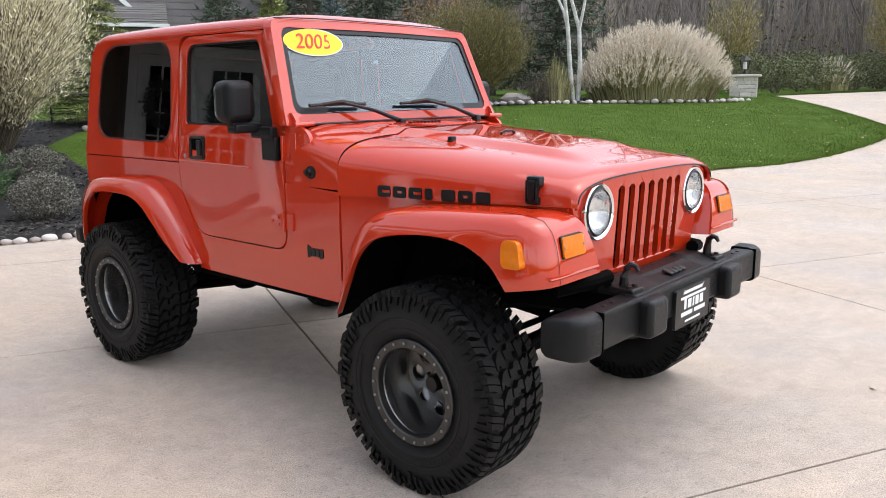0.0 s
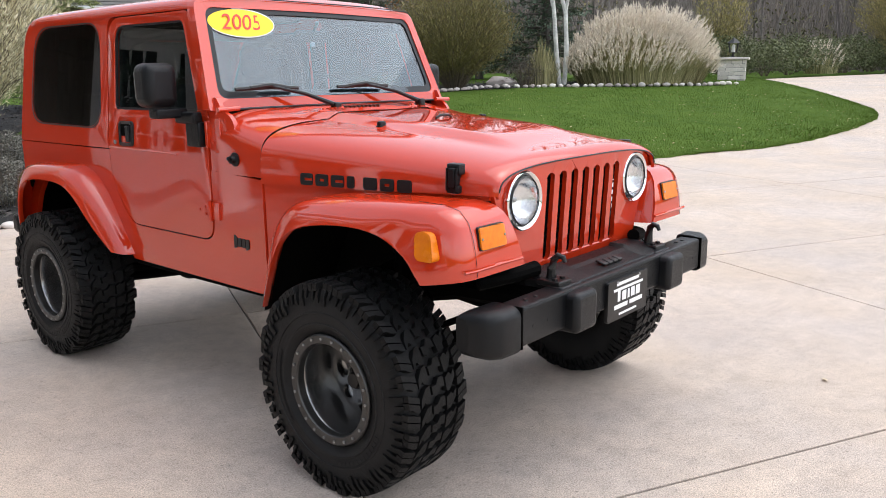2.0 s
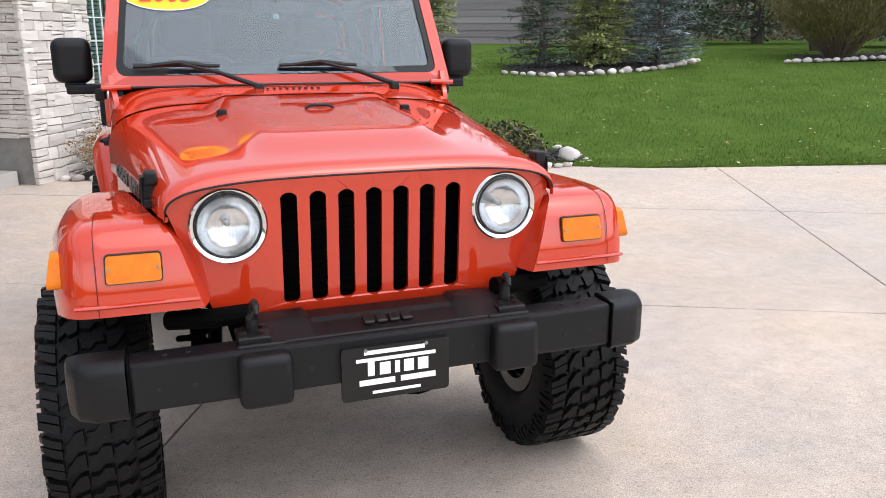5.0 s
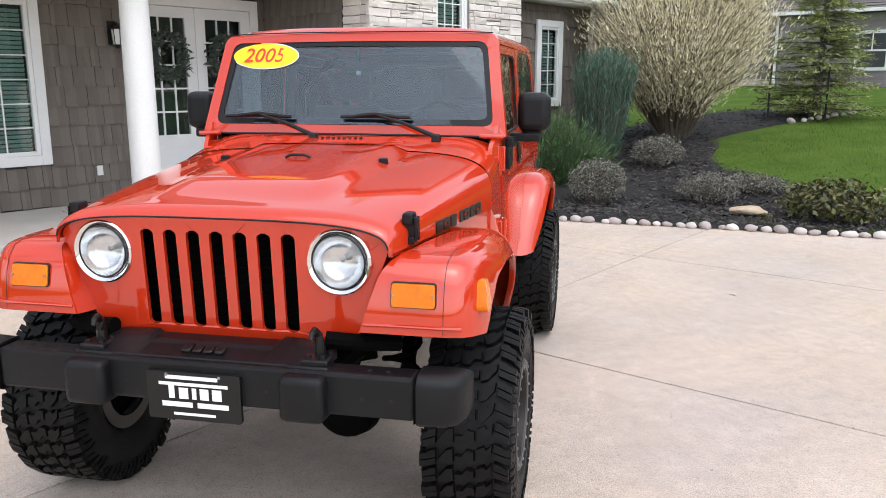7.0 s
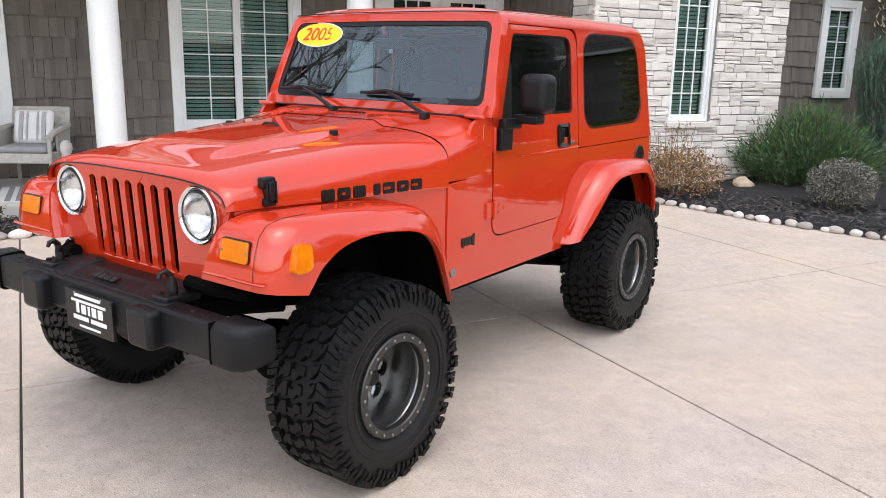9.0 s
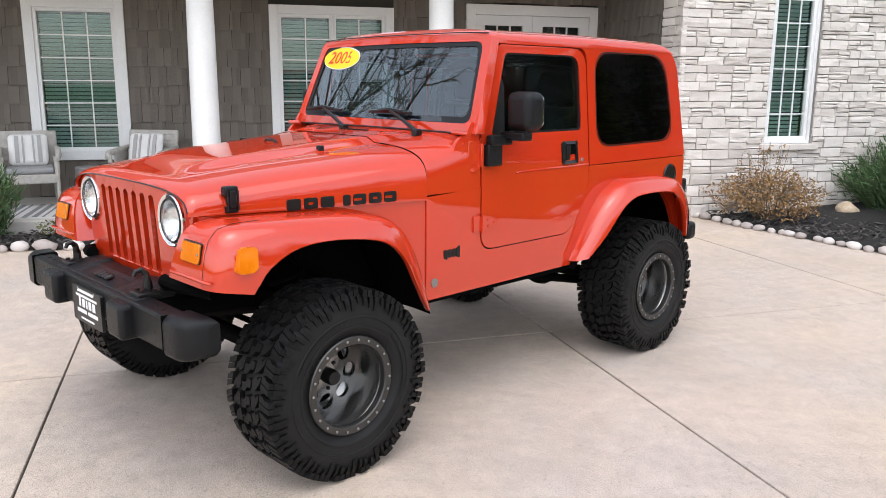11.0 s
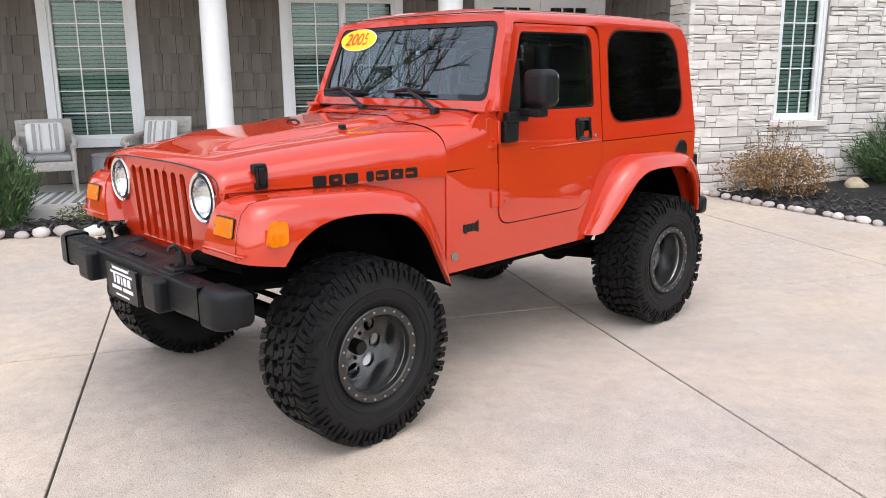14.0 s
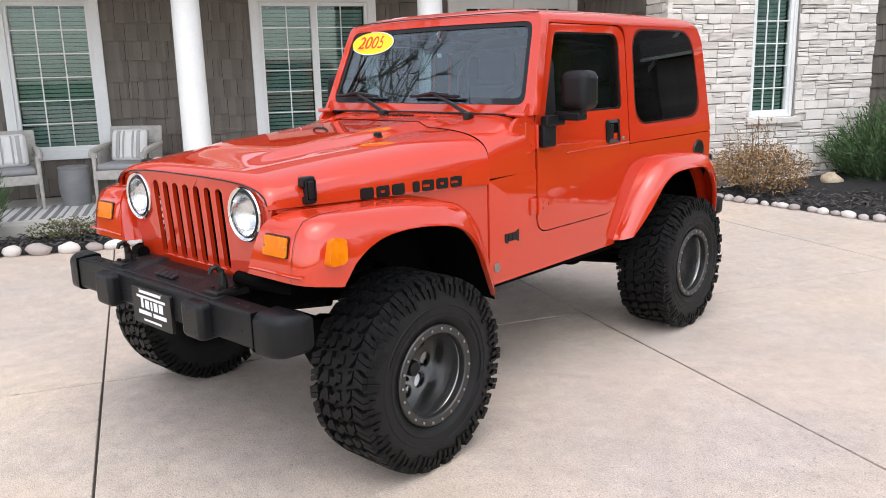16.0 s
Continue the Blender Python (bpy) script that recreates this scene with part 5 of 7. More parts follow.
# -- beds --
def bed(name, poly, label, z=0.03, chips=8000):
    P = [Vector((x, y)) for x, y in poly]
    c = sum(P, Vector((0, 0))) / len(P)
    rows = []
    for k in range(9):
        t = k / 8
        rows.append([(c.x + (p.x - c.x) * (1 - t), c.y + (p.y - c.y) * (1 - t), G0 + rise(*(c + (p - c) * (1 - t))) + z * (0.2 + 0.8 * min(1, t * 4)) + 0.02 * noise.noise((p.x * 2 + k, p.y * 2, k * 0.7)) * min(1, t * 5)) for p in P])
    ob = tagged(part(name, loft([r + [r[0]] for r in rows]), MULCH, angle=80), label, "planting bed", kind="structure")
    V, F = [], []
    area = np.array([abs((p - c).cross(q - c)) for p, q in zip(P, P[1:] + P[:1])])
    for k in rng.choice(len(P), chips, p=area / area.sum()):
        q = P[k].lerp(P[(k + 1) % len(P)], rng.uniform())
        q = c + (q - c) * math.sqrt(rng.uniform(0, 0.97))
        s, a = rng.uniform(0.012, 0.042), rng.uniform(0, 6.283)
        zz = G0 + rise(q.x, q.y) + z + rng.uniform(0.004, 0.03)
        d = Vector((math.cos(a), math.sin(a), rng.uniform(-0.5, 0.5))) * s
        e = Vector((-math.sin(a), math.cos(a), rng.uniform(-0.6, 0.6))) * s * 0.3
        o = Vector((q.x, q.y, zz))
        i = len(V)
        V += [tuple(o - d - e), tuple(o + d - e), tuple(o + d + e), tuple(o - d + e), tuple(o + Vector((0, 0, s * 0.35)))]
        F += [(i, i + 1, i + 4), (i + 1, i + 2, i + 4), (i + 2, i + 3, i + 4), (i + 3, i, i + 4)]
    bulk("mulch_chips", V, F, CHIP, "dark shredded bark mulch", "mulch")
    return ob


front_line = [(-3.25, 8.64), (-2.45, 8.79), (-1.8, 8.97), (-1.05, 9.16), (-0.6, 9.34), (-0.1, 9.54), (0.68, 9.88), (1.42, 10.16), (1.95, 10.38), (2.5, 10.66)]
back_line = [(2.75, 11.1), (2.6, 11.6), (2.0, 12.0), (1.3, 12.3), (0.6, 12.65), (0.0, 12.95), (-0.7, 13.4), (-1.3, 14.2), (-1.6, 15.4), (-2.3, 16.2), (-4.05, 16.0)]
bed("planting_bed_north", front_line + back_line + [(-4.05, 12.45), (-3.28, 12.4)], "dark mulch bed along the stone wall, edged with river stones", 0.05, 6500)
porch_line = [(-2.88, -2.4), (-2.85, -1.2), (-2.82, 0.4), (-2.74, 1.5), (-2.86, 2.2), (-3.02, 2.6)]
bed("planting_bed_porch", porch_line + [(-3.52, 2.62), (-3.52, -2.4)], "narrow dark mulch bed in front of the porch", 0.05, 1200)
lawn_bed = [(-1.9, 14.6), (-1.7, 16.2), (-1.25, 18.0), (-0.6, 19.9), (-1.0, 20.8), (-3.0, 20.5), (-4.5, 18.5), (-4.2, 15.5)]
bed("planting_bed_lawn", lawn_bed, "mulch bed round a young conifer in the lawn", 0.05, 1500)
spruce_bed = [(1.0, 18.4), (2.0, 18.0), (3.3, 18.6), (4.5, 19.6), (5.6, 21.6), (4.6, 22.6), (2.0, 22.0), (0.6, 20.4)]
bed("planting_bed_spruce", spruce_bed, "mulch bed round small conifers in the lawn", 0.05, 1500)
grass_bed = [(7.6, 21.3), (9.0, 21.9), (10.1, 22.5), (12.0, 22.7), (14.5, 22.3), (17.6, 22.0), (19.2, 22.3), (19.0, 25.5), (12, 26.5), (8.2, 24.5)]
bed("planting_bed_far", grass_bed, "mulch bed with tall grasses and birches behind the lawn", 0.05, 1500)

# rounded edging stones, one by one
stone_meshes = []
for k in range(7):
    bm = bmesh.new()
    bmesh.ops.create_icosphere(bm, subdivisions=2, radius=1)
    for v in bm.verts:
        q = v.co * (1 + 0.22 * noise.noise(v.co * 1.3 + Vector((k * 7, 0, 0))) + 0.06 * noise.noise(v.co * 3.5 + Vector((0, k * 5, 0))))
        v.co = Vector((q.x, q.y * 0.78, q.z * 0.62))
    o = part("edging_stone", bm, RIVER, angle=60)
    stone_meshes.append(o.data)
    bpy.data.objects.remove(o)


def edging(line, spacing, size, group, z=0.0, closed=False):
    pts = [np.array(p[:2], float) for p in line]
    seg = np.cumsum([0] + [np.linalg.norm(b - a) for a, b in zip(pts, pts[1:])])
    d = 0.0
    while d < seg[-1]:
        i = min(int(np.searchsorted(seg, d, "right")) - 1, len(pts) - 2)
        p = pts[i] + (pts[i + 1] - pts[i]) * (d - seg[i]) / (seg[i + 1] - seg[i])
        s = size * rng.uniform(0.75, 1.3)
        v = pts[i + 1] - pts[i]
        o = new("edging_stone", stone_meshes[rng.integers(7)])
        o.matrix_world = pose(p[0] + rng.normal() * 0.012, p[1] + rng.normal() * 0.012, G0 + rise(*p) + z + s * 0.42, rng.uniform(-10, 10), rng.uniform(-10, 10), math.degrees(math.atan2(v[1], v[0])) + rng.uniform(-20, 20)) @ Matrix.Diagonal((s * rng.uniform(0.9, 1.25), s, s * rng.uniform(0.85, 1.1), 1))
        tagged(o, "rounded pale river stone edging a mulch bed", "stone", group)
        d += spacing * s / size


edging(front_line, 0.150, 0.064, "stones edging the bed by the wall", 0.0)
edging([(2.5, 10.74)] + back_line[:6], 0.23, 0.055, "stones edging the bed by the wall", -0.01)
edging(porch_line, 0.20, 0.082, "stones edging the porch bed", 0.0)
edging(lawn_bed[2:5], 0.26, 0.075, "stones edging the lawn bed", 0.03)
edging(spruce_bed[:5], 0.24, 0.095, "stones edging the conifer bed", 0.03)
edging(grass_bed[:7], 0.27, 0.10, "stones edging the far bed", 0.03)


def boulder(x, y, z, sx, sy, sz, turn, mat, label, k):
    bm = bmesh.new()
    bmesh.ops.create_icosphere(bm, subdivisions=3, radius=1)
    for v in bm.verts:
        q = v.co * (1 + 0.28 * noise.noise(v.co * 1.1 + Vector((k * 9, 3, 0))) + 0.10 * noise.noise(v.co * 3 + Vector((k, 0, 8))))
        v.co = Vector((q.x * sx, q.y * sy, q.z * sz))
    o = part("boulder", bm, mat, None, label, 35, "boulder")
    o.matrix_world = pose(x, y, z, 0, 0, turn)


boulder(-2.74, 10.45, G0 + 0.10, 0.145, 0.12, 0.11, 20, BOULDER, "tan boulder lying on the dark mulch", 1)
boulder(0.68, 10.72, G0 + 0.11, 0.22, 0.11, 0.06, 25, BOULDER, "flat pinkish rock lying on the mulch", 2)
boulder(2.48, 10.95, G0 + 0.12, 0.15, 0.11, 0.10, -20, RIVER, "pale round boulder at the bed's corner", 3)
boulder(11.1, 23.6, G0 + rise(11, 23.6) + 0.08, 0.55, 0.4, 0.24, 5, RIVER, "big weathered rock in the far bed", 4)

# ---- the house: shingled porch wall, stone front, shingled end wall; it runs along y at x = -5.5 to -3.3 ----
PF = 0.15  # porch floor
SHAKE_W = [0.11, 0.14, 0.17, 0.20, 0.225, 0.25, 0.27]
shake_meshes = []
for w in SHAKE_W:
    bm = bmesh.new()
    n = 4
    for k in range(n):
        a, b = -w / 2 + 0.003 + (w - 0.006) * k / n, -w / 2 + 0.003 + (w - 0.006) * (k + 1) / n
        t0, t1 = rng.uniform(0, 0.004), rng.uniform(0, 0.004)
        q = [(0, a, 0.25), (0, b, 0.25), (0.006, b, 0.25), (0.006, a, 0.25), (0, a, -0.004), (0, b, -0.004), (0.030 + t1, b, -0.004), (0.030 + t0, a, -0.004)]
        vs = [bm.verts.new(p) for p in q]
        for f in ((3, 2, 6, 7), (7, 6, 5, 4), (0, 3, 7, 4), (2, 1, 5, 6)):
            bm.faces.new([vs[i] for i in f])
    o = part("shake", bm, SHAKE, angle=20)
    shake_meshes.append(o.data)
    bpy.data.objects.remove(o)


def shingled(wall, x, y0, y1, z0, z1, openings, course=0.233):
    """Rows of wooden shakes on a wall that faces +x, each a piece of its own."""
    z = z0
    while z < z1:
        runs = [(y0, y1)]
        for a, b, c, d in openings:
            if c - 0.12 < z < d - 0.10:
                runs = [(p, min(q, a)) for p, q in runs if p < a - 0.02] + [(max(p, b), q) for p, q in runs if q > b + 0.02]
        for p, q in runs:
            y = p
            while y < q - 0.02:
                k = int(rng.integers(len(SHAKE_W)))
                w = SHAKE_W[k]
                if y + w > q - 0.05:
                    w = q - y
                o = new("shake", shake_meshes[k])
                o.parent = wall
                o.matrix_basis = pose(x, y + w / 2, z + rng.choice([0, 0, 0.004, -0.012, -0.02]) + rng.normal() * 0.002, 0, 0, 0) @ Matrix.Diagonal((1, w / SHAKE_W[k], 1, 1))
                y += w
        z += course


def strip(x0, x1, y0, y1, z0, z1, mat, parent, name="trim_board", off=0.004):
    return part(name, block(x0, x1, y0, y1, z0, z1, off, 1), mat, parent)


def window(name, x, y0, y1, z0, z1, units, cols, rowsn, label, casing=0.115, sill=False):
    """A cased window in a wall that faces +x: y0..z1 is its outer casing."""
    win = thing(name, pose(0, 0, 0), label, "window", kind="structure")
    strip(x - 0.02, x + 0.032, y0, y0 + casing, z0, z1, TRIMWHITE, win, "casing")
    strip(x - 0.02, x + 0.032, y1 - casing, y1, z0, z1, TRIMWHITE, win, "casing")
    strip(x - 0.02, x + 0.034, y0 + casing, y1 - casing, z1 - casing, z1, TRIMWHITE, win, "casing")
    strip(x - 0.02, x + 0.036, y0 + casing, y1 - casing, z0, z0 + casing, TRIMWHITE, win, "casing")
    a, b, c, d = y0 + casing, y1 - casing, z0 + casing, z1 - casing
    step = (b - a) / units
    for u in range(units):
        p, q = a + u * step, a + (u + 1) * step
        f = 0.045
        strip(x - 0.05, x + 0.012, p, p + f, c, d, TRIMWHITE, win, "window_frame")
        strip(x - 0.05, x + 0.012, q - f, q, c, d, TRIMWHITE, win, "window_frame")
        strip(x - 0.05, x + 0.014, p + f, q - f, c, c + f, TRIMWHITE, win, "window_frame")
        strip(x - 0.05, x + 0.014, p + f, q - f, d - f, d, TRIMWHITE, win, "window_frame")
        p, q, e, g = p + f, q - f, c + f, d - f
        part("pane", block(x - 0.030, x - 0.025, p, q, e, g), PANE, win).visible_shadow = False
        for k in range(1, cols):
            yy = p + (q - p) * k / cols
            strip(x - 0.024, x - 0.010, yy - 0.007, yy + 0.007, e, g, TRIMWHITE, win, "muntin", 0)
        for k in range(1, rowsn):
            zz = e + (g - e) * k / rowsn
            strip(x - 0.0235, x - 0.0105, p, q, zz - 0.007, zz + 0.007, TRIMWHITE, win, "muntin", 0)
        nsl = int((g - e) / 0.05)
        for k in range(nsl):
            zz = e + 0.02 + k * 0.05
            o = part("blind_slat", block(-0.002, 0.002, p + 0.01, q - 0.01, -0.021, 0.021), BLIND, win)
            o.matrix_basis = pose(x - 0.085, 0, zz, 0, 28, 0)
    # dark box behind the slats, its colour standing for the room's shade
    strip(x - 0.30, x - 0.14, y0 + 0.03, y1 - 0.03, z0 + 0.03, z1 - 0.03, ROOMSHADE, win, "room_shade", 0)
    return win


def wall_with(name, x0, x1, y0, y1, z0, z1, holes, mat, label):
    """A wall with thickness, whose openings go right through."""
    loops = [[(y0, z0), (y1, z0), (y1, z1), (y0, z1)]] + [[(a, c), (b, c), (b, d), (a, d)] for a, b, c, d in holes]
    return tagged(part(name, sheet(loops, lambda y, z: ((x1, y, z), (-1, 0, 0)), x1 - x0), mat), label, "wall", kind="structure")


W1, W2, DR = (0.595, 1.765, 0.62, 2.61), (3.55, 5.215, 0.66, 2.61), (6.24, 8.22, PF, 2.70)
W3, W4 = (9.60, 10.31, 0.88, 3.05), (13.06, 13.87, 1.16, 2.66)
def inner(w, m=0.10):
    return (w[0] + m, w[1] - m, w[2] + m, w[3] - m)


south = wall_with("wall_porch_south", -5.72, -5.52, -3.0, 2.80, PF - 0.2, 3.15, [inner(W1)], SHAKE_BACK, "brown-grey shingled porch wall")
shingled(south, -5.52, -2.0, 2.80, PF + 0.02, 2.95, [W1])
north = wall_with("wall_porch_north", -5.72, -5.52, 2.80, 8.40, PF - 0.2, 3.15, [inner(W2), (DR[0] + 0.1, DR[1] - 0.1, PF, DR[3] - 0.1)], SHAKE_BACK, "brown-grey shingled porch wall with the entrance")
shingled(north, -5.52, 2.80, 8.35, PF + 0.02, 2.95, [W2, DR])
window("window_1", -5.50, *W1, 1, 3, 6, "white cased porch window with white blinds")
window("window_2", -5.50, *W2, 2, 2, 6, "white cased double porch window with white blinds")
window("window_4", -4.08, *W4, 1, 2, 5, "white cased window in the shingled end wall")

# entrance: two glazed doors
entry = thing("door_1", pose(0, 0, 0), "white double entrance door with glazed panes and two wreaths", "door", kind="structure")
strip(-5.54, -5.468, DR[0], DR[0] + 0.13, PF, DR[3], TRIMWHITE, entry, "casing")
strip(-5.54, -5.468, DR[1] - 0.13, DR[1], PF, DR[3], TRIMWHITE, entry, "casing")
strip(-5.54, -5.466, DR[0] + 0.13, DR[1] - 0.13, DR[3] - 0.14, DR[3], TRIMWHITE, entry, "casing")
mid = (DR[0] + DR[1]) / 2
for s, a, b in ((-1, DR[0] + 0.13, mid - 0.003), (1, mid + 0.003, DR[1] - 0.13)):
    ga, gb = a + 0.145, b - 0.145
    leaf = part("door_leaf", sheet([[(a, PF + 0.01), (b, PF + 0.01), (b, DR[3] - 0.145), (a, DR[3] - 0.145)], [(ga, 0.92), (gb, 0.92), (gb, 2.42), (ga, 2.42)]], lambda y, z: ((-5.500, y, z), (-1, 0, 0)), 0.05, (), 0.003), DOORWHITE, entry)
    part("door_panel", block(-5.502, -5.494, ga, gb, PF + 0.20, 0.76, 0.004, 1), DOORWHITE, leaf)
    part("pane", block(-5.530, -5.525, ga, gb, 0.92, 2.42), PANE, leaf).visible_shadow = False
    for k in range(1, 3):
        yy = ga + (gb - ga) * k / 3
        part("muntin", block(-5.522, -5.505, yy - 0.011, yy + 0.011, 0.92, 2.42), TRIMWHITE, leaf)
    for k in range(1, 5):
        zz = 0.92 + 1.5 * k / 5
        part("muntin", block(-5.521, -5.506, ga, gb, zz - 0.011, zz + 0.011), TRIMWHITE, leaf)
    hy = mid + s * 0.07
    part("door_handle", merge(block(-5.502, -5.485, hy - 0.025, hy + 0.025, 1.0, 1.30, 0.008), tube([(-5.49, hy, 1.14), (-5.45, hy, 1.14), (-5.445, hy + s * 0.11, 1.14)], 0.011, 8)), IRON, leaf, "black lever handle")
    # wreath of grey-green leaves on the glass
    wy, wz, P = (ga + gb) / 2, 1.93, []
    for _ in range(900):
        t, r, q = rng.uniform(0, 6.283), 0.225 + rng.normal() * 0.05, abs(rng.normal()) * 0.035
        P.append((-5.47 + q, wy + r * math.cos(t), wz + r * math.sin(t) * 1.08))
    V, F = flakes(P, 0.022, 0.05, 1.2)
    bulk("wreath", V, F, WREATH, "round wreath of grey-green leaves hung on the door", "wreath", "")
# solid block coloured as the shade of the hall behind the door glass
part("dark_hall", block(-6.3, -5.75, DR[0], DR[1], PF, DR[3]), ROOMSHADE, entry)

# porch floor, ceiling, beam, columns
tagged(part("porch_floor", block(-5.55, -3.55, -3.0, 8.28, G0 - 0.05, PF, 0.012), PORCHSLAB), "pale concrete porch floor", "floor", kind="structure")
tagged(part("porch_ceiling", block(-5.7, -3.3, -3.0, 8.30, 3.06, 3.12), TRIMWHITE), "white porch ceiling", "ceiling", kind="structure")
tagged(part("porch_beam", block(-3.93, -3.57, -3.0, 8.28, 2.86, 3.30, 0.01), TRIMWHITE), "white beam over the porch columns", "beam", kind="structure")
bm = loft([[(-5.9, y, 5.6), (-5.9, y, 5.5), (-3.1, y, 3.30), (-3.1, y, 3.42)] for y in (-3.2, 8.3)], True)
tagged(part("porch_roof", bm, ROOFING), "grey shingled porch roof", "roof", kind="structure")
for y in (-2.70, 2.745, 5.44):
    col = thing("porch_column", pose(-3.75, y, PF), "round white tapered porch column", "column", "columns of the porch")
    part("shaft", lathe([(0.0, 0.10), (0.152, 0.10), (0.152, 0.5), (0.150, 1.2), (0.146, 2.0), (0.138, 2.58), (0.150, 2.60), (0.150, 2.63), (0.136, 2.65), (0.0, 2.65)], 40, "z"), TRIMWHITE, col)
    part("base", merge(block(-0.20, 0.20, -0.20, 0.20, 0, 0.06, 0.006), lathe([(0.0, 0.06), (0.19, 0.06), (0.195, 0.085), (0.185, 0.105), (0.165, 0.11), (0, 0.11)], 32, "z")), TRIMWHITE, col)
    part("capital", block(-0.18, 0.18, -0.18, 0.18, 2.65, 2.71, 0.006), TRIMWHITE, col)

# wall lantern and outlet by the entrance
lan = thing("wall_lantern", pose(-5.50, 6.08, 2.15), "black iron wall lantern beside the entrance", "lantern")
part("back_plate", block(0, 0.02, -0.06, 0.06, -0.10, 0.18, 0.006), IRON, lan)
part("arm", tube([(0.01, 0, 0.12), (0.08, 0, 0.17), (0.13, 0, 0.13)], 0.009, 8), IRON, lan)
part("cap", lathe([(0.0, 0.16), (0.02, 0.15), (0.075, 0.09), (0.08, 0.08), (0.0, 0.08)], 6, "z", (0.13, 0, 0)), IRON, lan)
part("glass_body", lathe([(0.055, -0.10), (0.068, 0.08), (0.0, 0.08)], 6, "z", (0.13, 0, 0)), LAMPGLASS, lan)
part("foot", lathe([(0.0, -0.15), (0.02, -0.14), (0.062, -0.10), (0.0, -0.10)], 6, "z", (0.13, 0, 0)), IRON, lan)
for k in range(6):
    a = math.pi * k / 3
    part("cage_bar", tube([(0.13 + 0.057 * math.cos(a), 0.057 * math.sin(a), -0.10), (0.13 + 0.070 * math.cos(a), 0.070 * math.sin(a), 0.08)], 0.005, 5), IRON, lan)
part("outlet_cover", block(-5.50, -5.478, 5.74, 5.815, 0.48, 0.60, 0.006), TRIMWHITE, None, "white outdoor outlet cover on the shingled wall", category="outlet")

# stone front: ledge stones laid one by one in front of the mortar
SX = -3.30
stone = wall_with("wall_stone", -3.84, SX - 0.045, 8.36, 11.55, G0 - 0.1, 3.7, [(W3[0] + 0.006, W3[1] - 0.006, W3[2], W3[3])], MORTAR, "pale ledge-stone veneer wall")
part("upper_stone", block(SX - 0.045, SX, 8.30, 11.55, 3.05, 5.2), STONE, stone)


def ledge(a, b, h, place, proud):
    """One roughly squared stone."""
    bm = bmesh.new()
    j = lambda q: q + rng.uniform(-0.006, 0.006)
    g = 0.004
    front = [(j(a + g), j(g)), (j((a + b) / 2), j(g)), (j(b - g), j(g)), (j(b - g), j(h / 2)), (j(b - g), j(h - g)), (j((a + b) / 2), j(h - g)), (j(a + g), j(h - g)), (j(a + g), j(h / 2))]
    outer = [bm.verts.new(place(u, v, proud + rng.uniform(-0.006, 0.006) - 0.008)) for u, v in front]
    cu, cv = (a + b) / 2, h / 2
    top = [bm.verts.new(place(cu + (u - cu) * 0.965, cv + (v - cv) * 0.91, proud + rng.uniform(-0.004, 0.010))) for u, v in front]
    back = [bm.verts.new(place(u, v, -0.05)) for u, v in front]
    c = bm.verts.new(place(cu + rng.uniform(-0.2, 0.2) * (b - a), cv, proud + rng.uniform(0, 0.012)))
    for i in range(8):
        k = (i + 1) % 8
        bm.faces.new((top[i], top[k], c))
        bm.faces.new((outer[i], outer[k], top[k], top[i]))
        bm.faces.new((back[i], back[k], outer[k], outer[i]))
    return bm


def lay(u0, u1, z0, z1, place, openings):
    """Courses of uneven height, each cut into runs of one, two or three stones."""
    z = z0
    while z < z1:
        h = rng.uniform(0.080, 0.150)
        u = u0
        while u < u1 - 0.01:
            w = rng.uniform(0.15, 0.40)
            if u + w > u1 - 0.12:
                w = u1 - u
            split = [(1.0,), (0.42, 0.58), (0.6, 0.4), (0.33, 0.34, 0.33), (0.5, 0.5)][rng.choice(5, p=[0.58, 0.16, 0.16, 0.0, 0.10])]
            v0 = z
            for share in split:
                hh = h * share
                cuts = [(u, u + w)]
                if w > 0.34 and rng.uniform() < 0.40:
                    m = u + w * rng.uniform(0.35, 0.65)
                    cuts = [(u, m), (m, u + w)]
                for a, b, c, d in openings:
                    if v0 + hh > c + 0.02 and v0 < d - 0.02:
                        cuts = [(p, min(q, a)) for p, q in cuts if p < a - 0.03] + [(max(p, b), q) for p, q in cuts if q > b + 0.03]
                for p, q in cuts:
                    one = ledge(p, q, hh, lambda a, v, d, v0=v0: place(a, v0 + v, d), rng.uniform(-0.006, 0.012))
                    if v0 < 1.05 and p > u0 + 0.8:
                        part("ledge_stone", one, STONE, stone, angle=25)
                    else:
                        merge_raw(one)
                v0 += hh
            u += w
        z += h


high_rows = ([], [])


def merge_raw(one):
    V, F = high_rows
    one.verts.index_update()
    k = len(V)
    V += [tuple(v.co) for v in one.verts]
    F += [tuple(v.index + k for v in f.verts) for f in one.faces]
    one.free()


lay(8.32, 11.56, G0, 2.95, lambda u, v, d: (SX - 0.03 + d, u, v), [(W3[0], W3[1], W3[2] - 0.07, W3[3])])
lay(-3.84, SX - 0.02, 0.5, 2.9, lambda u, v, d: (u, 8.345 - d, v), [])
bulk("ledge_stone_rest", *high_rows, STONE, "", "", "stuff", stone)
part("window_sill_stone", block(SX - 0.06, SX + 0.035, W3[0] - 0.06, W3[1] + 0.06, W3[2] - 0.075, W3[2], 0.008), STONE, stone)
window("window_3", SX - 0.105, *W3, 1, 3, 7, "tall narrow white window set in the stone wall", 0.05)

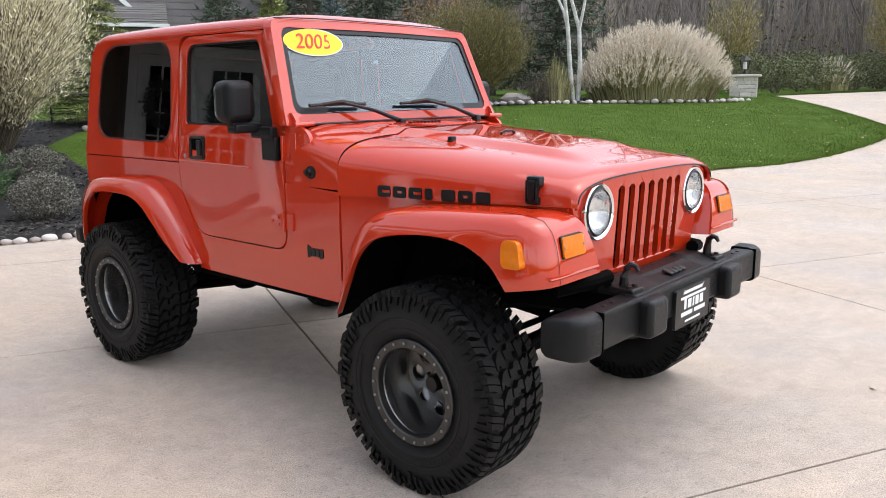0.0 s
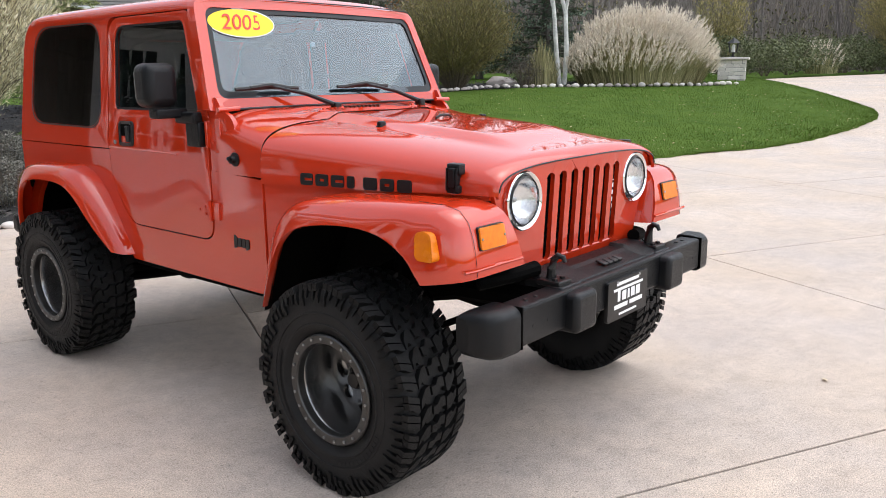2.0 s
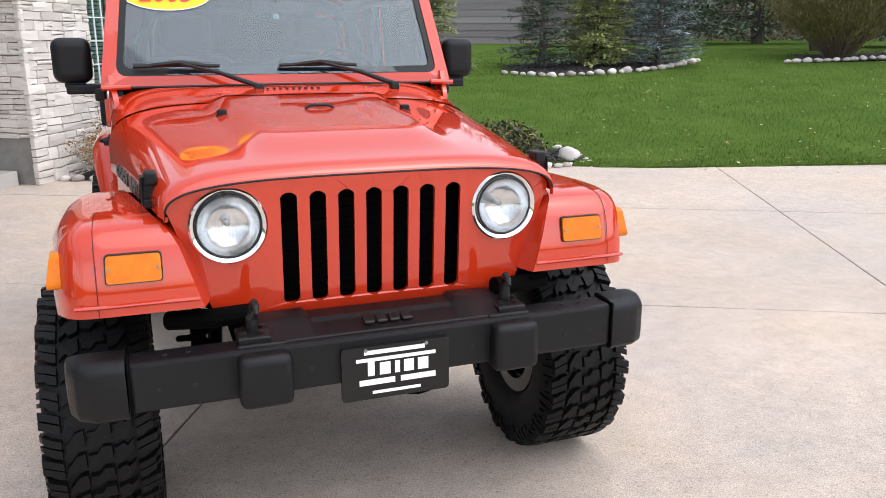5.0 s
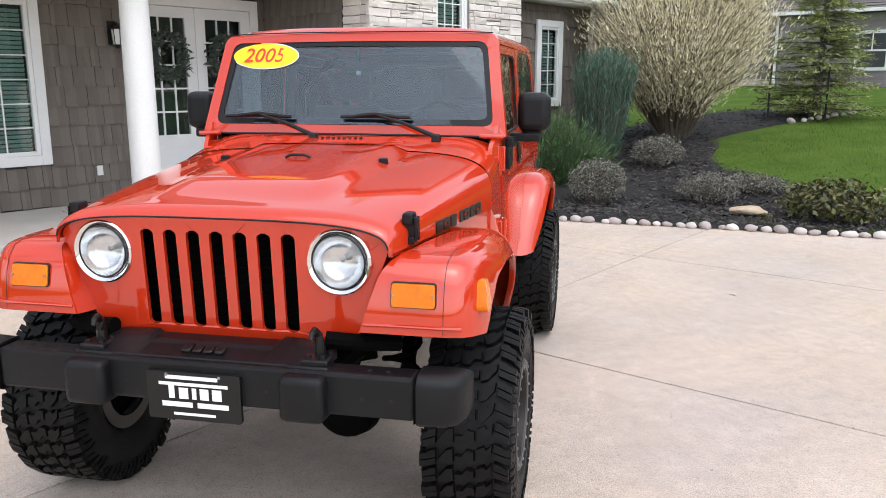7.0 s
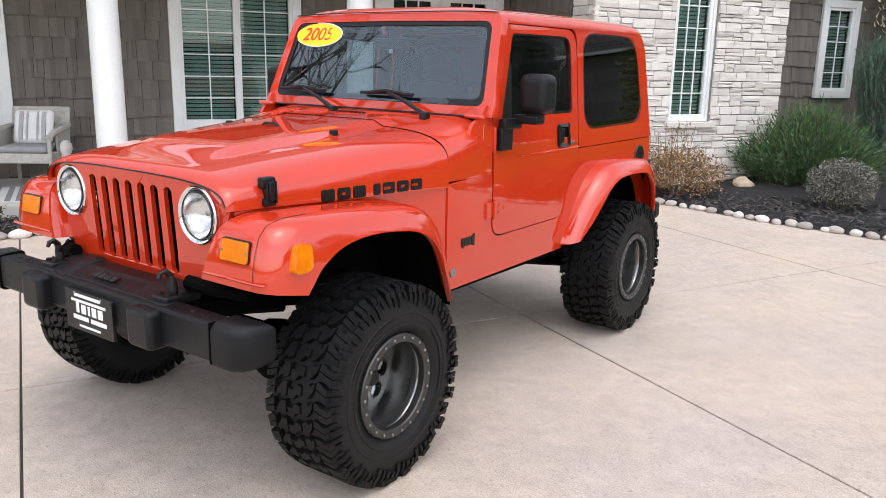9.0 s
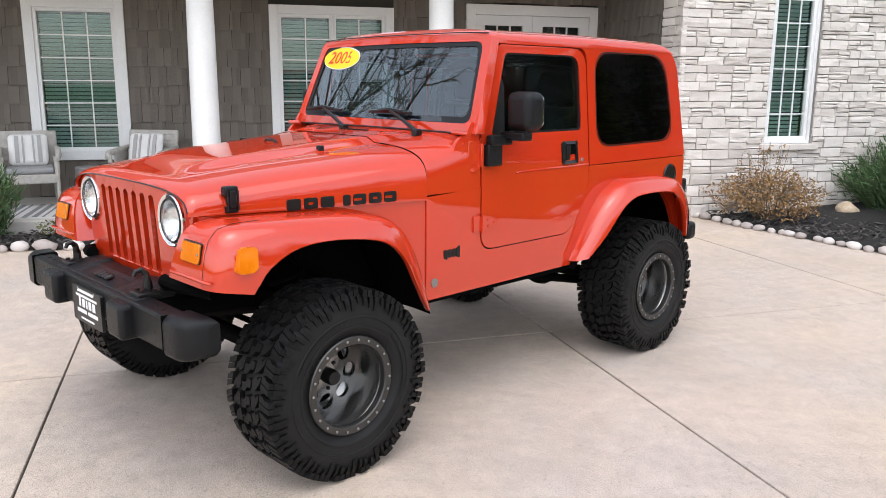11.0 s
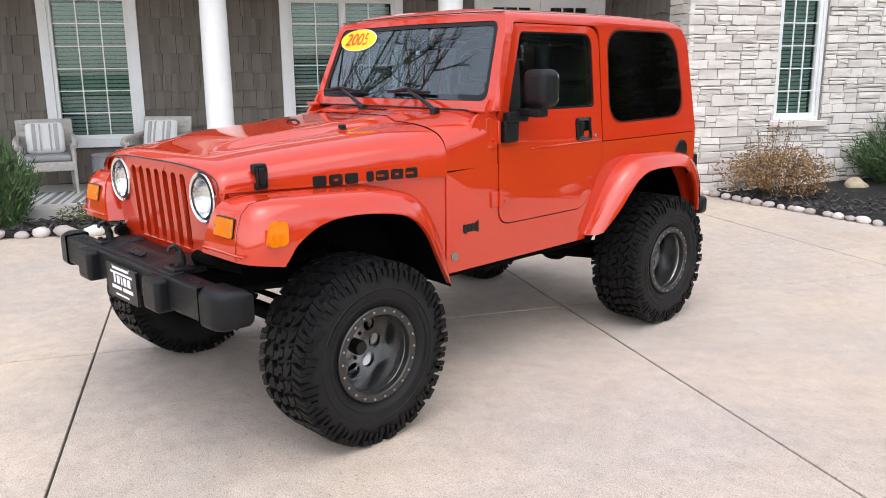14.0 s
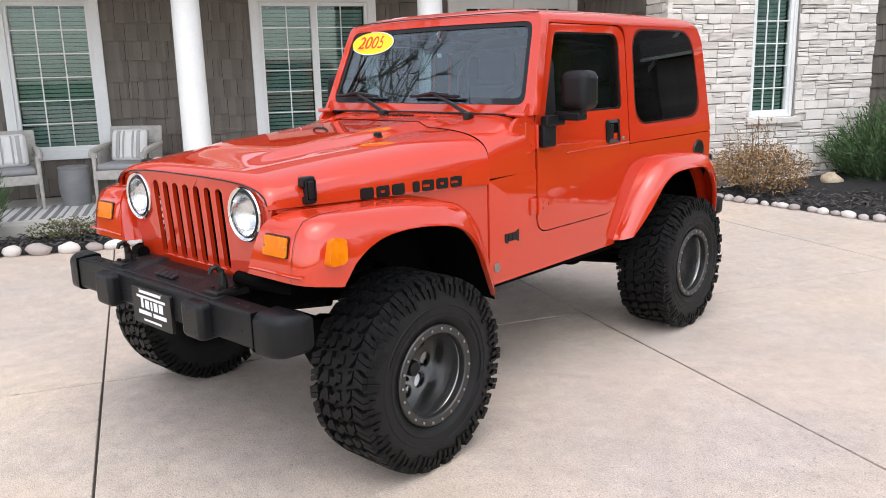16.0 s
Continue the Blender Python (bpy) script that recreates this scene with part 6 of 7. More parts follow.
ret = tagged(part("wall_porch_return", block(8.36, 8.50, -5.6, -3.84, PF - 0.2, 3.15), SHAKE_BACK), "brown-grey shingled side wall of the porch", "wall", kind="structure")
ret.matrix_world = pose(0, 0, 0, 0, 0, -90) @ Matrix.Diagonal((-1, 1, 1, 1))
shingles = tagged(new("wall_porch_shingles"), "brown-grey wooden shakes at the porch's end", "wall", kind="structure")
shingles.matrix_world = pose(0, 8.36, 0, 0, 0, -90)
shingled(shingles, 0.0, -5.5, -3.86, PF + 0.02, 2.95, [])

# shingled end wall with eave and downpipe
endw = wall_with("wall_end", -4.30, -4.12, 11.55, 14.95, G0 - 0.1, 3.05, [inner(W4)], SHAKE_BACK, "brown-grey shingled end wall")
shingled(endw, -4.12, 11.56, 14.95, 0.02, 2.9, [W4])
tagged(part("wall_gable", block(-9.5, -4.12, 14.80, 14.95, G0 - 0.1, 3.05), SHAKE_BACK), "shingled return wall", "wall", kind="structure")
strip(-4.125, -4.085, 14.86, 14.97, 0.0, 2.95, TRIMWHITE, endw, "corner_board")
eave = thing("eave", pose(0, 0, 0), "white eave with gutter and soffit", "eave", kind="structure")
part("soffit", block(-4.30, -3.70, 11.74, 15.35, 2.93, 2.97), TRIMWHITE, eave)
part("gutter", tube([(-3.68, 11.78, 3.02), (-3.68, 15.38, 3.02)], 0.062, 10), TRIMWHITE, eave)
part("fascia", block(-3.76, -3.72, 11.76, 15.36, 2.92, 3.10, 0.004), TRIMWHITE, eave)
part("downpipe", tube([(-3.70, 14.78, 2.98), (-3.86, 14.80, 2.86), (-4.05, 14.80, 2.70), (-4.06, 14.80, 0.1), (-3.9, 14.80, 0.04)], 0.038, 8), TRIMWHITE, eave)
bm = loft([[(-7.0, y, 5.2), (-7.0, y, 5.08), (-3.66, y, 3.05), (-3.66, y, 3.12)] for y in (11.7, 15.45)], True)
tagged(part("roof_end", bm, ROOFING), "grey shingled roof", "roof", kind="structure")
part("barge_board", block(-4.35, -3.62, 15.40, 15.46, 3.0, 3.22, 0.01), TRIMWHITE, eave)


# -- things on the porch --
def chair(m, label):
    c = thing("wicker_armchair", m, label, "armchair", "chairs on the porch")
    # front of the chair looks along +x
    for x, y, h in ((0.26, -0.28, 0.60), (0.26, 0.28, 0.60), (-0.26, -0.26, 0.42), (-0.26, 0.26, 0.42)):
        part("leg", tube([(x + (0.02 if x > 0 else -0.03), y * 1.03, 0), (x, y, h)], [0.018, 0.027], 8), WICKER, c)
    part("seat_frame", block(-0.28, 0.29, -0.30, 0.30, 0.29, 0.40, 0.015), WICKER, c)
    part("seat_cushion", block(-0.25, 0.29, -0.255, 0.255, 0.40, 0.475, 0.03, 3), CUSHION, c)
    part("back", block(-0.025, 0.025, -0.315, 0.315, 0.0, 0.50, 0.02, 2), WICKER, c).matrix_basis = pose(-0.27, 0, 0.38, 0, -14, 0)
    for k in range(6):
        part("back_weave", block(0.024, 0.032, -0.29, 0.29, 0.06 + k * 0.075, 0.10 + k * 0.075, 0.004, 1), WICKER, c).matrix_basis = pose(-0.27, 0, 0.38, 0, -14, 0)
    for s in (1, -1):
        part("arm", tube([(-0.33, s * 0.30, 0.66), (-0.1, s * 0.315, 0.64), (0.22, s * 0.315, 0.615), (0.30, s * 0.30, 0.57)], [0.03, 0.036, 0.036, 0.028], 8), WICKER, c)
        part("arm_panel", block(-0.27, 0.10, s * 0.305 - 0.012, s * 0.305 + 0.012, 0.38, 0.62, 0.008), WICKER, c)
    p = part("throw_pillow", block(-0.055, 0.055, -0.21, 0.21, -0.19, 0.19, 0.05, 4), PILLOW, None, "white throw pillow with grey stripes on an armchair", 60, "pillow", "pillows on the porch")
    for q in p.data.vertices:
        r = max(abs(q.co.y) / 0.21, abs(q.co.z) / 0.19)
        q.co.x *= 1.15 - 0.75 * r ** 3
    p.matrix_world = m @ pose(-0.12, 0, 0.655, 0, -20, 0)
    for y, w in ((-0.12, 0.022), (-0.055, 0.010), (0.055, 0.010), (0.12, 0.022)):
        bm = bmesh.new()
        rows = []
        for k in range(9):
            z = -0.165 + 0.33 * k / 8
            r = max(abs(y) / 0.21, abs(z) / 0.19)
            xx = 0.055 * (1.15 - 0.75 * r ** 3) + 0.004
            rows.append([(xx, y - w, z), (xx, y + w, z), (xx - 0.012, y + w, z), (xx - 0.012, y - w, z)])
        part("stripe", loft(rows, True), STRIPE, p)


chair(pose(-4.72, 0.70, PF, 0, 0, 12), "pale grey wicker armchair with a grey cushion on the porch")
chair(pose(-4.78, 1.95, PF, 0, 0, -18), "pale grey wicker armchair with a grey cushion on the porch")
part("side_table", merge(lathe([(0.0, 0.0), (0.15, 0.0), (0.175, 0.2), (0.175, 0.34), (0.165, 0.43), (0.0, 0.43)], 32, "z"), lathe([(0.0, 0.43), (0.172, 0.43), (0.175, 0.445), (0.168, 0.455), (0.0, 0.455)], 32, "z")), DRUM, None, "grey concrete drum side table between the armchairs", 40, "side table").matrix_world = pose(-4.72, 1.36, PF)
rug = part("porch_rug", block(-4.75, -3.72, -0.9, 2.2, PF, PF + 0.012, 0.004), RUG, None, "flat woven rug with grey stripes on the porch", category="rug")
for k in range(30):
    y = -0.85 + k * 0.102
    part("rug_stripe", block(-4.72, -3.75, y, y + (0.055 if k % 3 else 0.025), PF + 0.0125, PF + 0.0155), RUGDARK, rug)
mat_ = part("door_rug", block(-5.1, -3.85, 5.1, 7.6, PF, PF + 0.012, 0.004), RUG, None, "flat woven rug with grey stripes before the entrance", category="rug")
for k in range(24):
    y = 5.14 + k * 0.103
    part("rug_stripe", block(-5.07, -3.88, y, y + (0.05 if k % 3 else 0.02), PF + 0.0125, PF + 0.0155), RUGDARK, mat_)
bm = lathe([(0.0, 0.0), (0.11, 0.0), (0.115, 0.05), (0.09, 0.08), (0.10, 0.16), (0.115, 0.24), (0.085, 0.33), (0.055, 0.37), (0.045, 0.40), (0.065, 0.45), (0.06, 0.51), (0.03, 0.545), (0.0, 0.55)], 24, "z")
part("garden_statue", bm, STATUE, None, "small pale cast-stone garden statue on the porch", 60, "statue").matrix_world = pose(-4.35, 2.30, PF)
spot = thing("ground_spotlight", pose(-2.95, 8.95, G0 + 0.04, 0, 0, 170), "small grey landscape spotlight in the mulch", "spotlight")
part("stake", tube([(0, 0, 0), (0, 0, 0.10)], 0.012, 8), IRON, spot)
part("lamp_head", block(-0.06, 0.05, -0.05, 0.05, 0.08, 0.18, 0.012), DRUM, spot)

# far pillar with its lantern
pier = thing("stone_pier", pose(21.3, 25.1, G0 + rise(21.3, 25.1) - 0.24, 0, 0, 48) @ Matrix.Diagonal((1.15, 1.15, 1.08, 1)), "square grey stone pier with a flat cap at the drive", "pier")
part("core", block(-0.40, 0.40, -0.40, 0.40, -0.12, 0.93), MORTAR, pier)
for side in range(4):
    c, s = math.cos(side * math.pi / 2), math.sin(side * math.pi / 2)
    z = 0.0
    for k in range(7):
        h, u = 0.13, -0.43
        while u < 0.42:
            w = min(rng.uniform(0.16, 0.38), 0.43 - u)
            bm = ledge(u, u + w, h, lambda a, v, d: ((0.40 + d) * c - a * s, (0.40 + d) * s + a * c, z + v), rng.uniform(0.0, 0.02))
            part("pier_stone", bm, STONE, pier, angle=25)
            u += w
        z += h
part("cap", block(-0.52, 0.52, -0.52, 0.52, 0.92, 1.0, 0.02), STONE, pier)
lamp = thing("pier_lantern", pose(21.3, 25.1, G0 + rise(21.3, 25.1) + 0.838, 0, 0, 48) @ Matrix.Diagonal((1.15, 1.15, 1.15, 1)), "black iron lantern standing on the stone pier", "lantern")
part("foot", lathe([(0.0, 0.0), (0.10, 0.0), (0.05, 0.04), (0.03, 0.15), (0.12, 0.17), (0.0, 0.17)], 16, "z"), IRON, lamp)
part("glass_body", lathe([(0.0, 0.18), (0.055, 0.18), (0.055, 0.40), (0.0, 0.42)], 12, "z"), LAMPGLASS, lamp)
for x, y in ((1, 1), (1, -1), (-1, -1), (-1, 1)):
    part("cage_bar", tube([(x * 0.10, y * 0.10, 0.17), (x * 0.145, y * 0.145, 0.46)], 0.022, 6), IRON, lamp)
part("cap", lathe([(0.0, 0.66), (0.03, 0.62), (0.09, 0.56), (0.22, 0.46), (0.0, 0.46)], 4, "z"), IRON, lamp)

# the neighbouring wing far across the lawn
far = thing("far_house", pose(0, 34, 0), "far grey shingled house with a steep gable and white trim", "house")
fz = G0 + rise(0, 34)
part("wall", block(-10.2, 6, 0, 0.3, fz - 0.3, 6.2), FARSHAKE, far)
for k in range(19):
    part("siding_course", block(-10.2, 6, -0.035, 0.01, fz + k * 0.26, fz + k * 0.26 + 0.235, 0), FARSHAKE, far)
part("foundation", block(-10.2, 6, -0.06, 0.0, fz - 0.3, fz + 0.28), CONCRETE, far)
bay = part("bay_wall", block(-6.95, 0.4, -0.9, 0, fz - 0.3, 3.95), FARSHAKE, far)
for k in range(12):
    part("siding_course", block(-6.95, 0.4, -0.935, -0.9, fz + k * 0.26, fz + k * 0.26 + 0.235), FARSHAKE, bay)
bm = loft([[(x, 0.05, 4.85), (x, -1.35, 3.98), (x, -1.35, 4.06), (x, 0.05, 4.98)] for x in (-7.4, 0.9)], True)
roof_ = part("bay_roof", bm, ROOFING, far)
for k in range(9):
    part("shingle_course", block(-7.4, 0.9, -1.37 + k * 0.155, -1.2 + k * 0.155, 4.065 + k * 0.099, 4.09 + k * 0.099), ROOFING, roof_)
part("bay_gutter", block(-7.45, 0.95, -1.42, -1.34, 3.96, 4.08, 0.01), TRIMWHITE, far)
part("downpipe", tube([(-6.9, -1.0, 3.95), (-6.9, -0.98, fz)], 0.05, 8), TRIMWHITE, far)
for x0, x1, z0, z1 in ((-4.15, -3.0, 1.95, 3.35), (-9.2, -8.4, 2.2, 3.3)):
    y = -0.94 if x0 > -7 else -0.05
    w = part("window", block(x0, x1, y - 0.03, y + 0.05, z0, z1, 0.01), TRIMWHITE, far)
    # opaque pane, with the dim interior put into its colour
    part("pane", block(x0 + 0.12, x1 - 0.12, y - 0.045, y - 0.028, z0 + 0.12, z1 - 0.12), ROOMSHADE, w)
    part("sash_bar", block(x0 + 0.12, x1 - 0.12, y - 0.06, y - 0.04, (z0 + z1) / 2 - 0.03, (z0 + z1) / 2 + 0.03), TRIMWHITE, w)
    part("sash_bar", block((x0 + x1) / 2 - 0.02, (x0 + x1) / 2 + 0.02, y - 0.06, y - 0.04, (z0 + z1) / 2, z1 - 0.12), TRIMWHITE, w)
for a, b in (((-10.6, 3.9), (-6.6, 7.6)), ((-1.4, 5.6), (0.7, 3.6))):
    bm = loft([[(a[0], y, a[1]), (b[0], y, b[1]), (b[0], y, b[1] + 0.22), (a[0], y, a[1] + 0.22)] for y in (-0.25, -0.12)], True)
    part("barge_board", bm, TRIMWHITE, far)
bm = loft([[(-11.2, y, 3.6), (-6.6, y, 7.9), (-2.0, y, 3.7), (-2.0, y, 3.85), (-6.6, y, 8.1), (-11.2, y, 3.78)] for y in (-0.3, 8)], True)
part("gable_roof", bm, ROOFING, far)
part("side_eave", block(-10.9, -8.0, -0.5, 0, 3.62, 3.78, 0.01), TRIMWHITE, far)

# ---- plants ----
def branches(rand, p, d, length, r, depth, out, tips, spread=0.6, up=0.15, shrink=0.72, parts=2):
    """Grows limbs: rows of (from, to, r0, r1)."""
    q = p
    for k in range(3):
        d = (d + Vector(rand.normal(0, 0.10, 3)) + Vector((0, 0, up * 0.3))).normalized()
        e = q + d * length / 3
        out.append((q, e, r * (1 - 0.12 * k), r * (1 - 0.12 * (k + 1))))
        q = e
        if depth > 0 and k > 0:
            for _ in range(parts if k == 2 else 1):
                a = (d + Vector(rand.normal(0, spread, 3)) + Vector((0, 0, up))).normalized()
                branches(rand, q, a, length * shrink * rand.uniform(0.75, 1.1), r * 0.62, depth - 1, out, tips, spread, up, shrink, parts)
    if depth == 0:
        tips.append((q, d))


def limbs(out, sides=5, rmin=0.0):
    V, F = [], []
    for p, q, a, b in out:
        d = (q - p).normalized()
        u = d.cross(Vector((0.3, 0.2, 0.9))).normalized()
        v = d.cross(u)
        i = len(V)
        a, b = max(a, rmin), max(b, rmin)
        for c, r in ((p, a), (q, b)):
            for k in range(sides):
                t = 6.283 * k / sides
                V.append(tuple(c + (u * math.cos(t) + v * math.sin(t)) * r))
        for k in range(sides):
            F.append((i + k, i + (k + 1) % sides, i + sides + (k + 1) % sides, i + sides + k))
    return V, F


def bare_tree(seed, x, y, h, r, mat, label, depth=4, spread=0.55, stems=1, twig=0.004):
    rand = np.random.default_rng(seed)
    t = thing("bare_tree", pose(x, y, G0 + rise(x, y) - 0.05), label, "tree")
    trunk, fine, tips = [], [], []
    for k in range(stems):
        lean = Vector((rand.normal(0, 0.10 + 0.08 * (stems > 1)), rand.normal(0, 0.06), 1)).normalized()
        start = Vector((0.16 * (k - (stems - 1) / 2), 0, 0))
        o = []
        branches(rand, start, lean, h * 0.42, r, depth, o, tips, spread, 0.25, 0.66, 2)
        for row in o:
            (trunk if row[2] > r * 0.3 else fine).append(row)
    V, F = limbs(trunk, 8)
    bulk("trunk", V, F, mat, "", "", "", t)
    for p in t.children:
        for poly in p.data.polygons:
            poly.use_smooth = True
    V, F = limbs(fine, 4, twig)
    bulk("twig_mass", V, F, TWIG if mat is not BIRCH else BARK, "", "", "stuff", t)
    return t, tips


def crown(points, size, mat, parent, name="crown", flat=0.9):
    V, F = flakes(points, size * 0.6, size * 1.3, flat)
    return bulk(name, V, F, mat, "", "", "stuff", parent)


def blob(n, rx, ry, rz, lump=0.3, shell=0.55, seed=0):
    """Points in an uneven rounded mass, base at z = 0."""
    P = []
    while len(P) < n:
        d = Vector(rng.normal(0, 1, 3)).normalized()
        if d.z < -0.75:
            continue
        f = 1 + lump * noise.noise(d * 2.3 + Vector((seed, 0, 0))) + lump * 0.6 * noise.noise(d * 5 + Vector((0, seed, 0)))
        q = rng.uniform(shell ** 3, 1) ** (1 / 3) * f
        P.append((d.x * rx * q, d.y * ry * q, max(0.01, rz * 0.48 + d.z * rz * 0.52 * q)))
    return P


def stems_to(n, rx, rz, r=0.008, base=0.12, up=1.0):
    out = []
    for _ in range(n):
        a, f = rng.uniform(0, 6.283), rng.uniform(0.2, 0.95)
        p = Vector((math.cos(a) * base, math.sin(a) * base, 0))
        q = Vector((math.cos(a) * rx * f, math.sin(a) * rx * f, rz * (0.95 - 0.35 * f) * rng.uniform(0.7, 1)))
        m = p.lerp(q, 0.5) + Vector((0, 0, rz * 0.12 * up))
        out += [(p, m, r, r * 0.7), (m, q, r * 0.7, r * 0.3)]
        for _ in range(3):
            e = m.lerp(q, rng.uniform(0.1, 0.8))
            out.append((e, e + Vector((rng.normal() * 0.15 * rx, rng.normal() * 0.15 * rx, rz * rng.uniform(0.08, 0.25))), r * 0.4, r * 0.2))
    return out


def shrub(name, x, y, rx, ry, rz, n, leaf, mat, label, lump=0.3, shell=0.55, stems=40, twig_r=0.007, flat=0.9, z=0.0, category="shrub", turn=0):
    t = thing(name, pose(x, y, G0 + rise(x, y) + z, 0, 0, turn), label, category)
    crown(blob(n, rx, ry, rz, lump, shell, x * 3.1 + y), leaf, mat, t, "foliage", flat)
    V, F = limbs(stems_to(stems, (rx + ry) / 2, rz, twig_r), 4)
    bulk("stem_mass", V, F, TWIG, "", "", "stuff", t)
    return t


def juniper(name, x, y, rx, ry, h, n, mat, label, upright=0.5, size=0.03, z=0.03, wide=0.16, per=26, loose=0.075, taper=0.0):
    """Feathery sprays that arch out and up."""
    t = thing(name, pose(x, y, G0 + rise(x, y) + z), label, "shrub")
    P, limb = [], []
    for _ in range(n):
        a, e = rng.uniform(0, 6.283), rng.uniform(0.05, 1) ** 0.7
        L = rng.uniform(0.65, 1.0)
        out = Vector((math.cos(a) * rx * e, math.sin(a) * ry * e, 0))
        tip = out * L * (1 - taper) + Vector((0, 0, h * L * (upright + (1 - upright) * (1 - e) + 0.25 * e * rng.uniform())))
        p0 = out * (0.25 + 0.6 * taper)
        mid = p0.lerp(tip, 0.5) + Vector((0, 0, -0.08 * h + 0.05 * h * rng.normal()))
        limb += [(p0, mid, 0.006, 0.004), (mid, tip, 0.004, 0.001)]
        for k in range(per):
            f = 0.25 + 0.75 * k / (per - 1)
            c = p0.lerp(mid, f * 2) if f < 0.5 else mid.lerp(tip, f * 2 - 1)
            w = loose * (1.15 - f)
            P.append((c.x + rng.normal() * w, c.y + rng.normal() * w, max(0.02, c.z + rng.normal() * w * 0.8), tip - mid))
    V, F = [], []
    for x_, y_, z_, d in P:
        d = (d.normalized() + Vector(rng.normal(0, 0.35, 3))).normalized()
        e = d.cross(Vector(rng.normal(0, 1, 3))).normalized()
        s, c, i = size * rng.uniform(0.7, 1.5), Vector((x_, y_, z_)), len(V)
        V += [tuple(c - e * s * wide), tuple(c + e * s * wide), tuple(c + d * s * 1.6)]
        F.append((i, i + 1, i + 2))
    bulk("foliage", V, F, mat, "", "", "stuff", t)
    V, F = limbs(limb, 3)
    bulk("stem_mass", V, F, TWIG, "", "", "stuff", t)
    return t


def conifer(name, x, y, h, r, mat, label, whorls=22, size=0.05, droop=0.25, per=9, dense=26, category="tree"):
    t = thing(name, pose(x, y, G0 + rise(x, y) - 0.03), label, category)
    limb, V, F = [(Vector((0, 0, 0)), Vector((0, 0, h * 0.97)), 0.018 * h + 0.02, 0.006)], [], []
    for k in range(whorls):
        z = h * (0.06 + 0.92 * k / whorls)
        R = r * (1 - (k / whorls) ** 1.15) + 0.04
        for b in range(per):
            a = rng.uniform(0, 6.283)
            L = R * rng.uniform(0.65, 1.12)
            p = Vector((0, 0, z + rng.uniform(-0.05, 0.05) * h / whorls * 4))
            q = p + Vector((math.cos(a) * L, math.sin(a) * L, L * (0.22 - droop * rng.uniform(0.6, 1.4))))
            limb.append((p, q, 0.012 + 0.006 * R, 0.003))
            for _ in range(int(dense * (0.35 + L / r))):
                f = rng.uniform(0.15, 1) ** 0.8
                w = 0.16 * L * (1.1 - f) + 0.02
                c = p.lerp(q, f) + Vector((rng.normal() * w, rng.normal() * w, rng.normal() * w * 0.35 - 0.03 * f))
                d = ((q - p).normalized() + Vector(rng.normal(0, 0.5, 3))).normalized()
                e = d.cross(Vector((rng.normal() * 0.3, rng.normal() * 0.3, 1))).normalized()
                s, i = size * rng.uniform(0.7, 1.4), len(V)
                V += [tuple(c - e * s * 0.3), tuple(c + e * s * 0.3), tuple(c + d * s * 1.7)]
                F.append((i, i + 1, i + 2))
    bulk("crown", V, F, mat, "", "", "stuff", t)
    V, F = limbs(limb[:1], 8)
    bulk("trunk", V, F, BARK, "", "", "", t)
    V, F = limbs(limb[1:], 4)
    bulk("limb_mass", V, F, BARK, "", "", "stuff", t)
    return t


def vase_shrub(name, x, y, r, h, n, size, mat, label):
    """Many stems that fan out from a narrow foot, twiggy towards a rounded top."""
    t = thing(name, pose(x, y, G0 + rise(x, y) - 0.03), label, "shrub")
    limb, V, F = [], [], []
    for _ in range(n):
        a, u = rng.uniform(0, 6.283), rng.uniform(-0.62, 1.0)
        c = math.sqrt(1 - u * u)
        deep = rng.uniform(0.30, 1) ** 0.40 * (1 + 0.12 * noise.noise((math.cos(a) * 1.7, math.sin(a) * 1.7, u * 2)))
        tip = Vector((math.cos(a) * c * r * deep, math.sin(a) * c * r * deep, h * (0.58 + 0.43 * u * deep)))
        foot = Vector((math.cos(a) * rng.uniform(0.02, 0.26), math.sin(a) * rng.uniform(0.02, 0.26), 0))
        bend = foot.lerp(tip, 0.5) + Vector((-0.10 * tip.x, -0.10 * tip.y, 0.04 * h)) + Vector(rng.normal(0, 0.06, 3))
        w = 0.016 if rng.uniform() < 0.16 else 0.007
        limb += [(foot, bend, w, w * 0.6), (bend, tip, w * 0.6, 0.003)]
        for k in range(52):
            f = rng.uniform(0.34, 1.04)
            q = (foot.lerp(bend, f * 2) if f < 0.5 else bend.lerp(tip, f * 2 - 1)) + Vector(rng.normal(0, 0.05 + 0.07 * f, 3))
            d = (tip - bend).normalized() * 0.8 + Vector((0, 0, 0.5)) + Vector(rng.normal(0, 0.45, 3))
            d.normalize()
            e = d.cross(Vector(rng.normal(0, 1, 3))).normalized()
            z, i = size * rng.uniform(0.6, 1.6), len(V)
            V += [tuple(q - e * z * 0.22), tuple(q + e * z * 0.22), tuple(q + d * z * 1.7)]
            F.append((i, i + 1, i + 2))
    bulk("foliage", V, F, mat, "", "", "stuff", t)
    V, F = limbs(limb, 4)
    bulk("stem_mass", V, F, TWIG, "", "", "stuff", t)
    return t


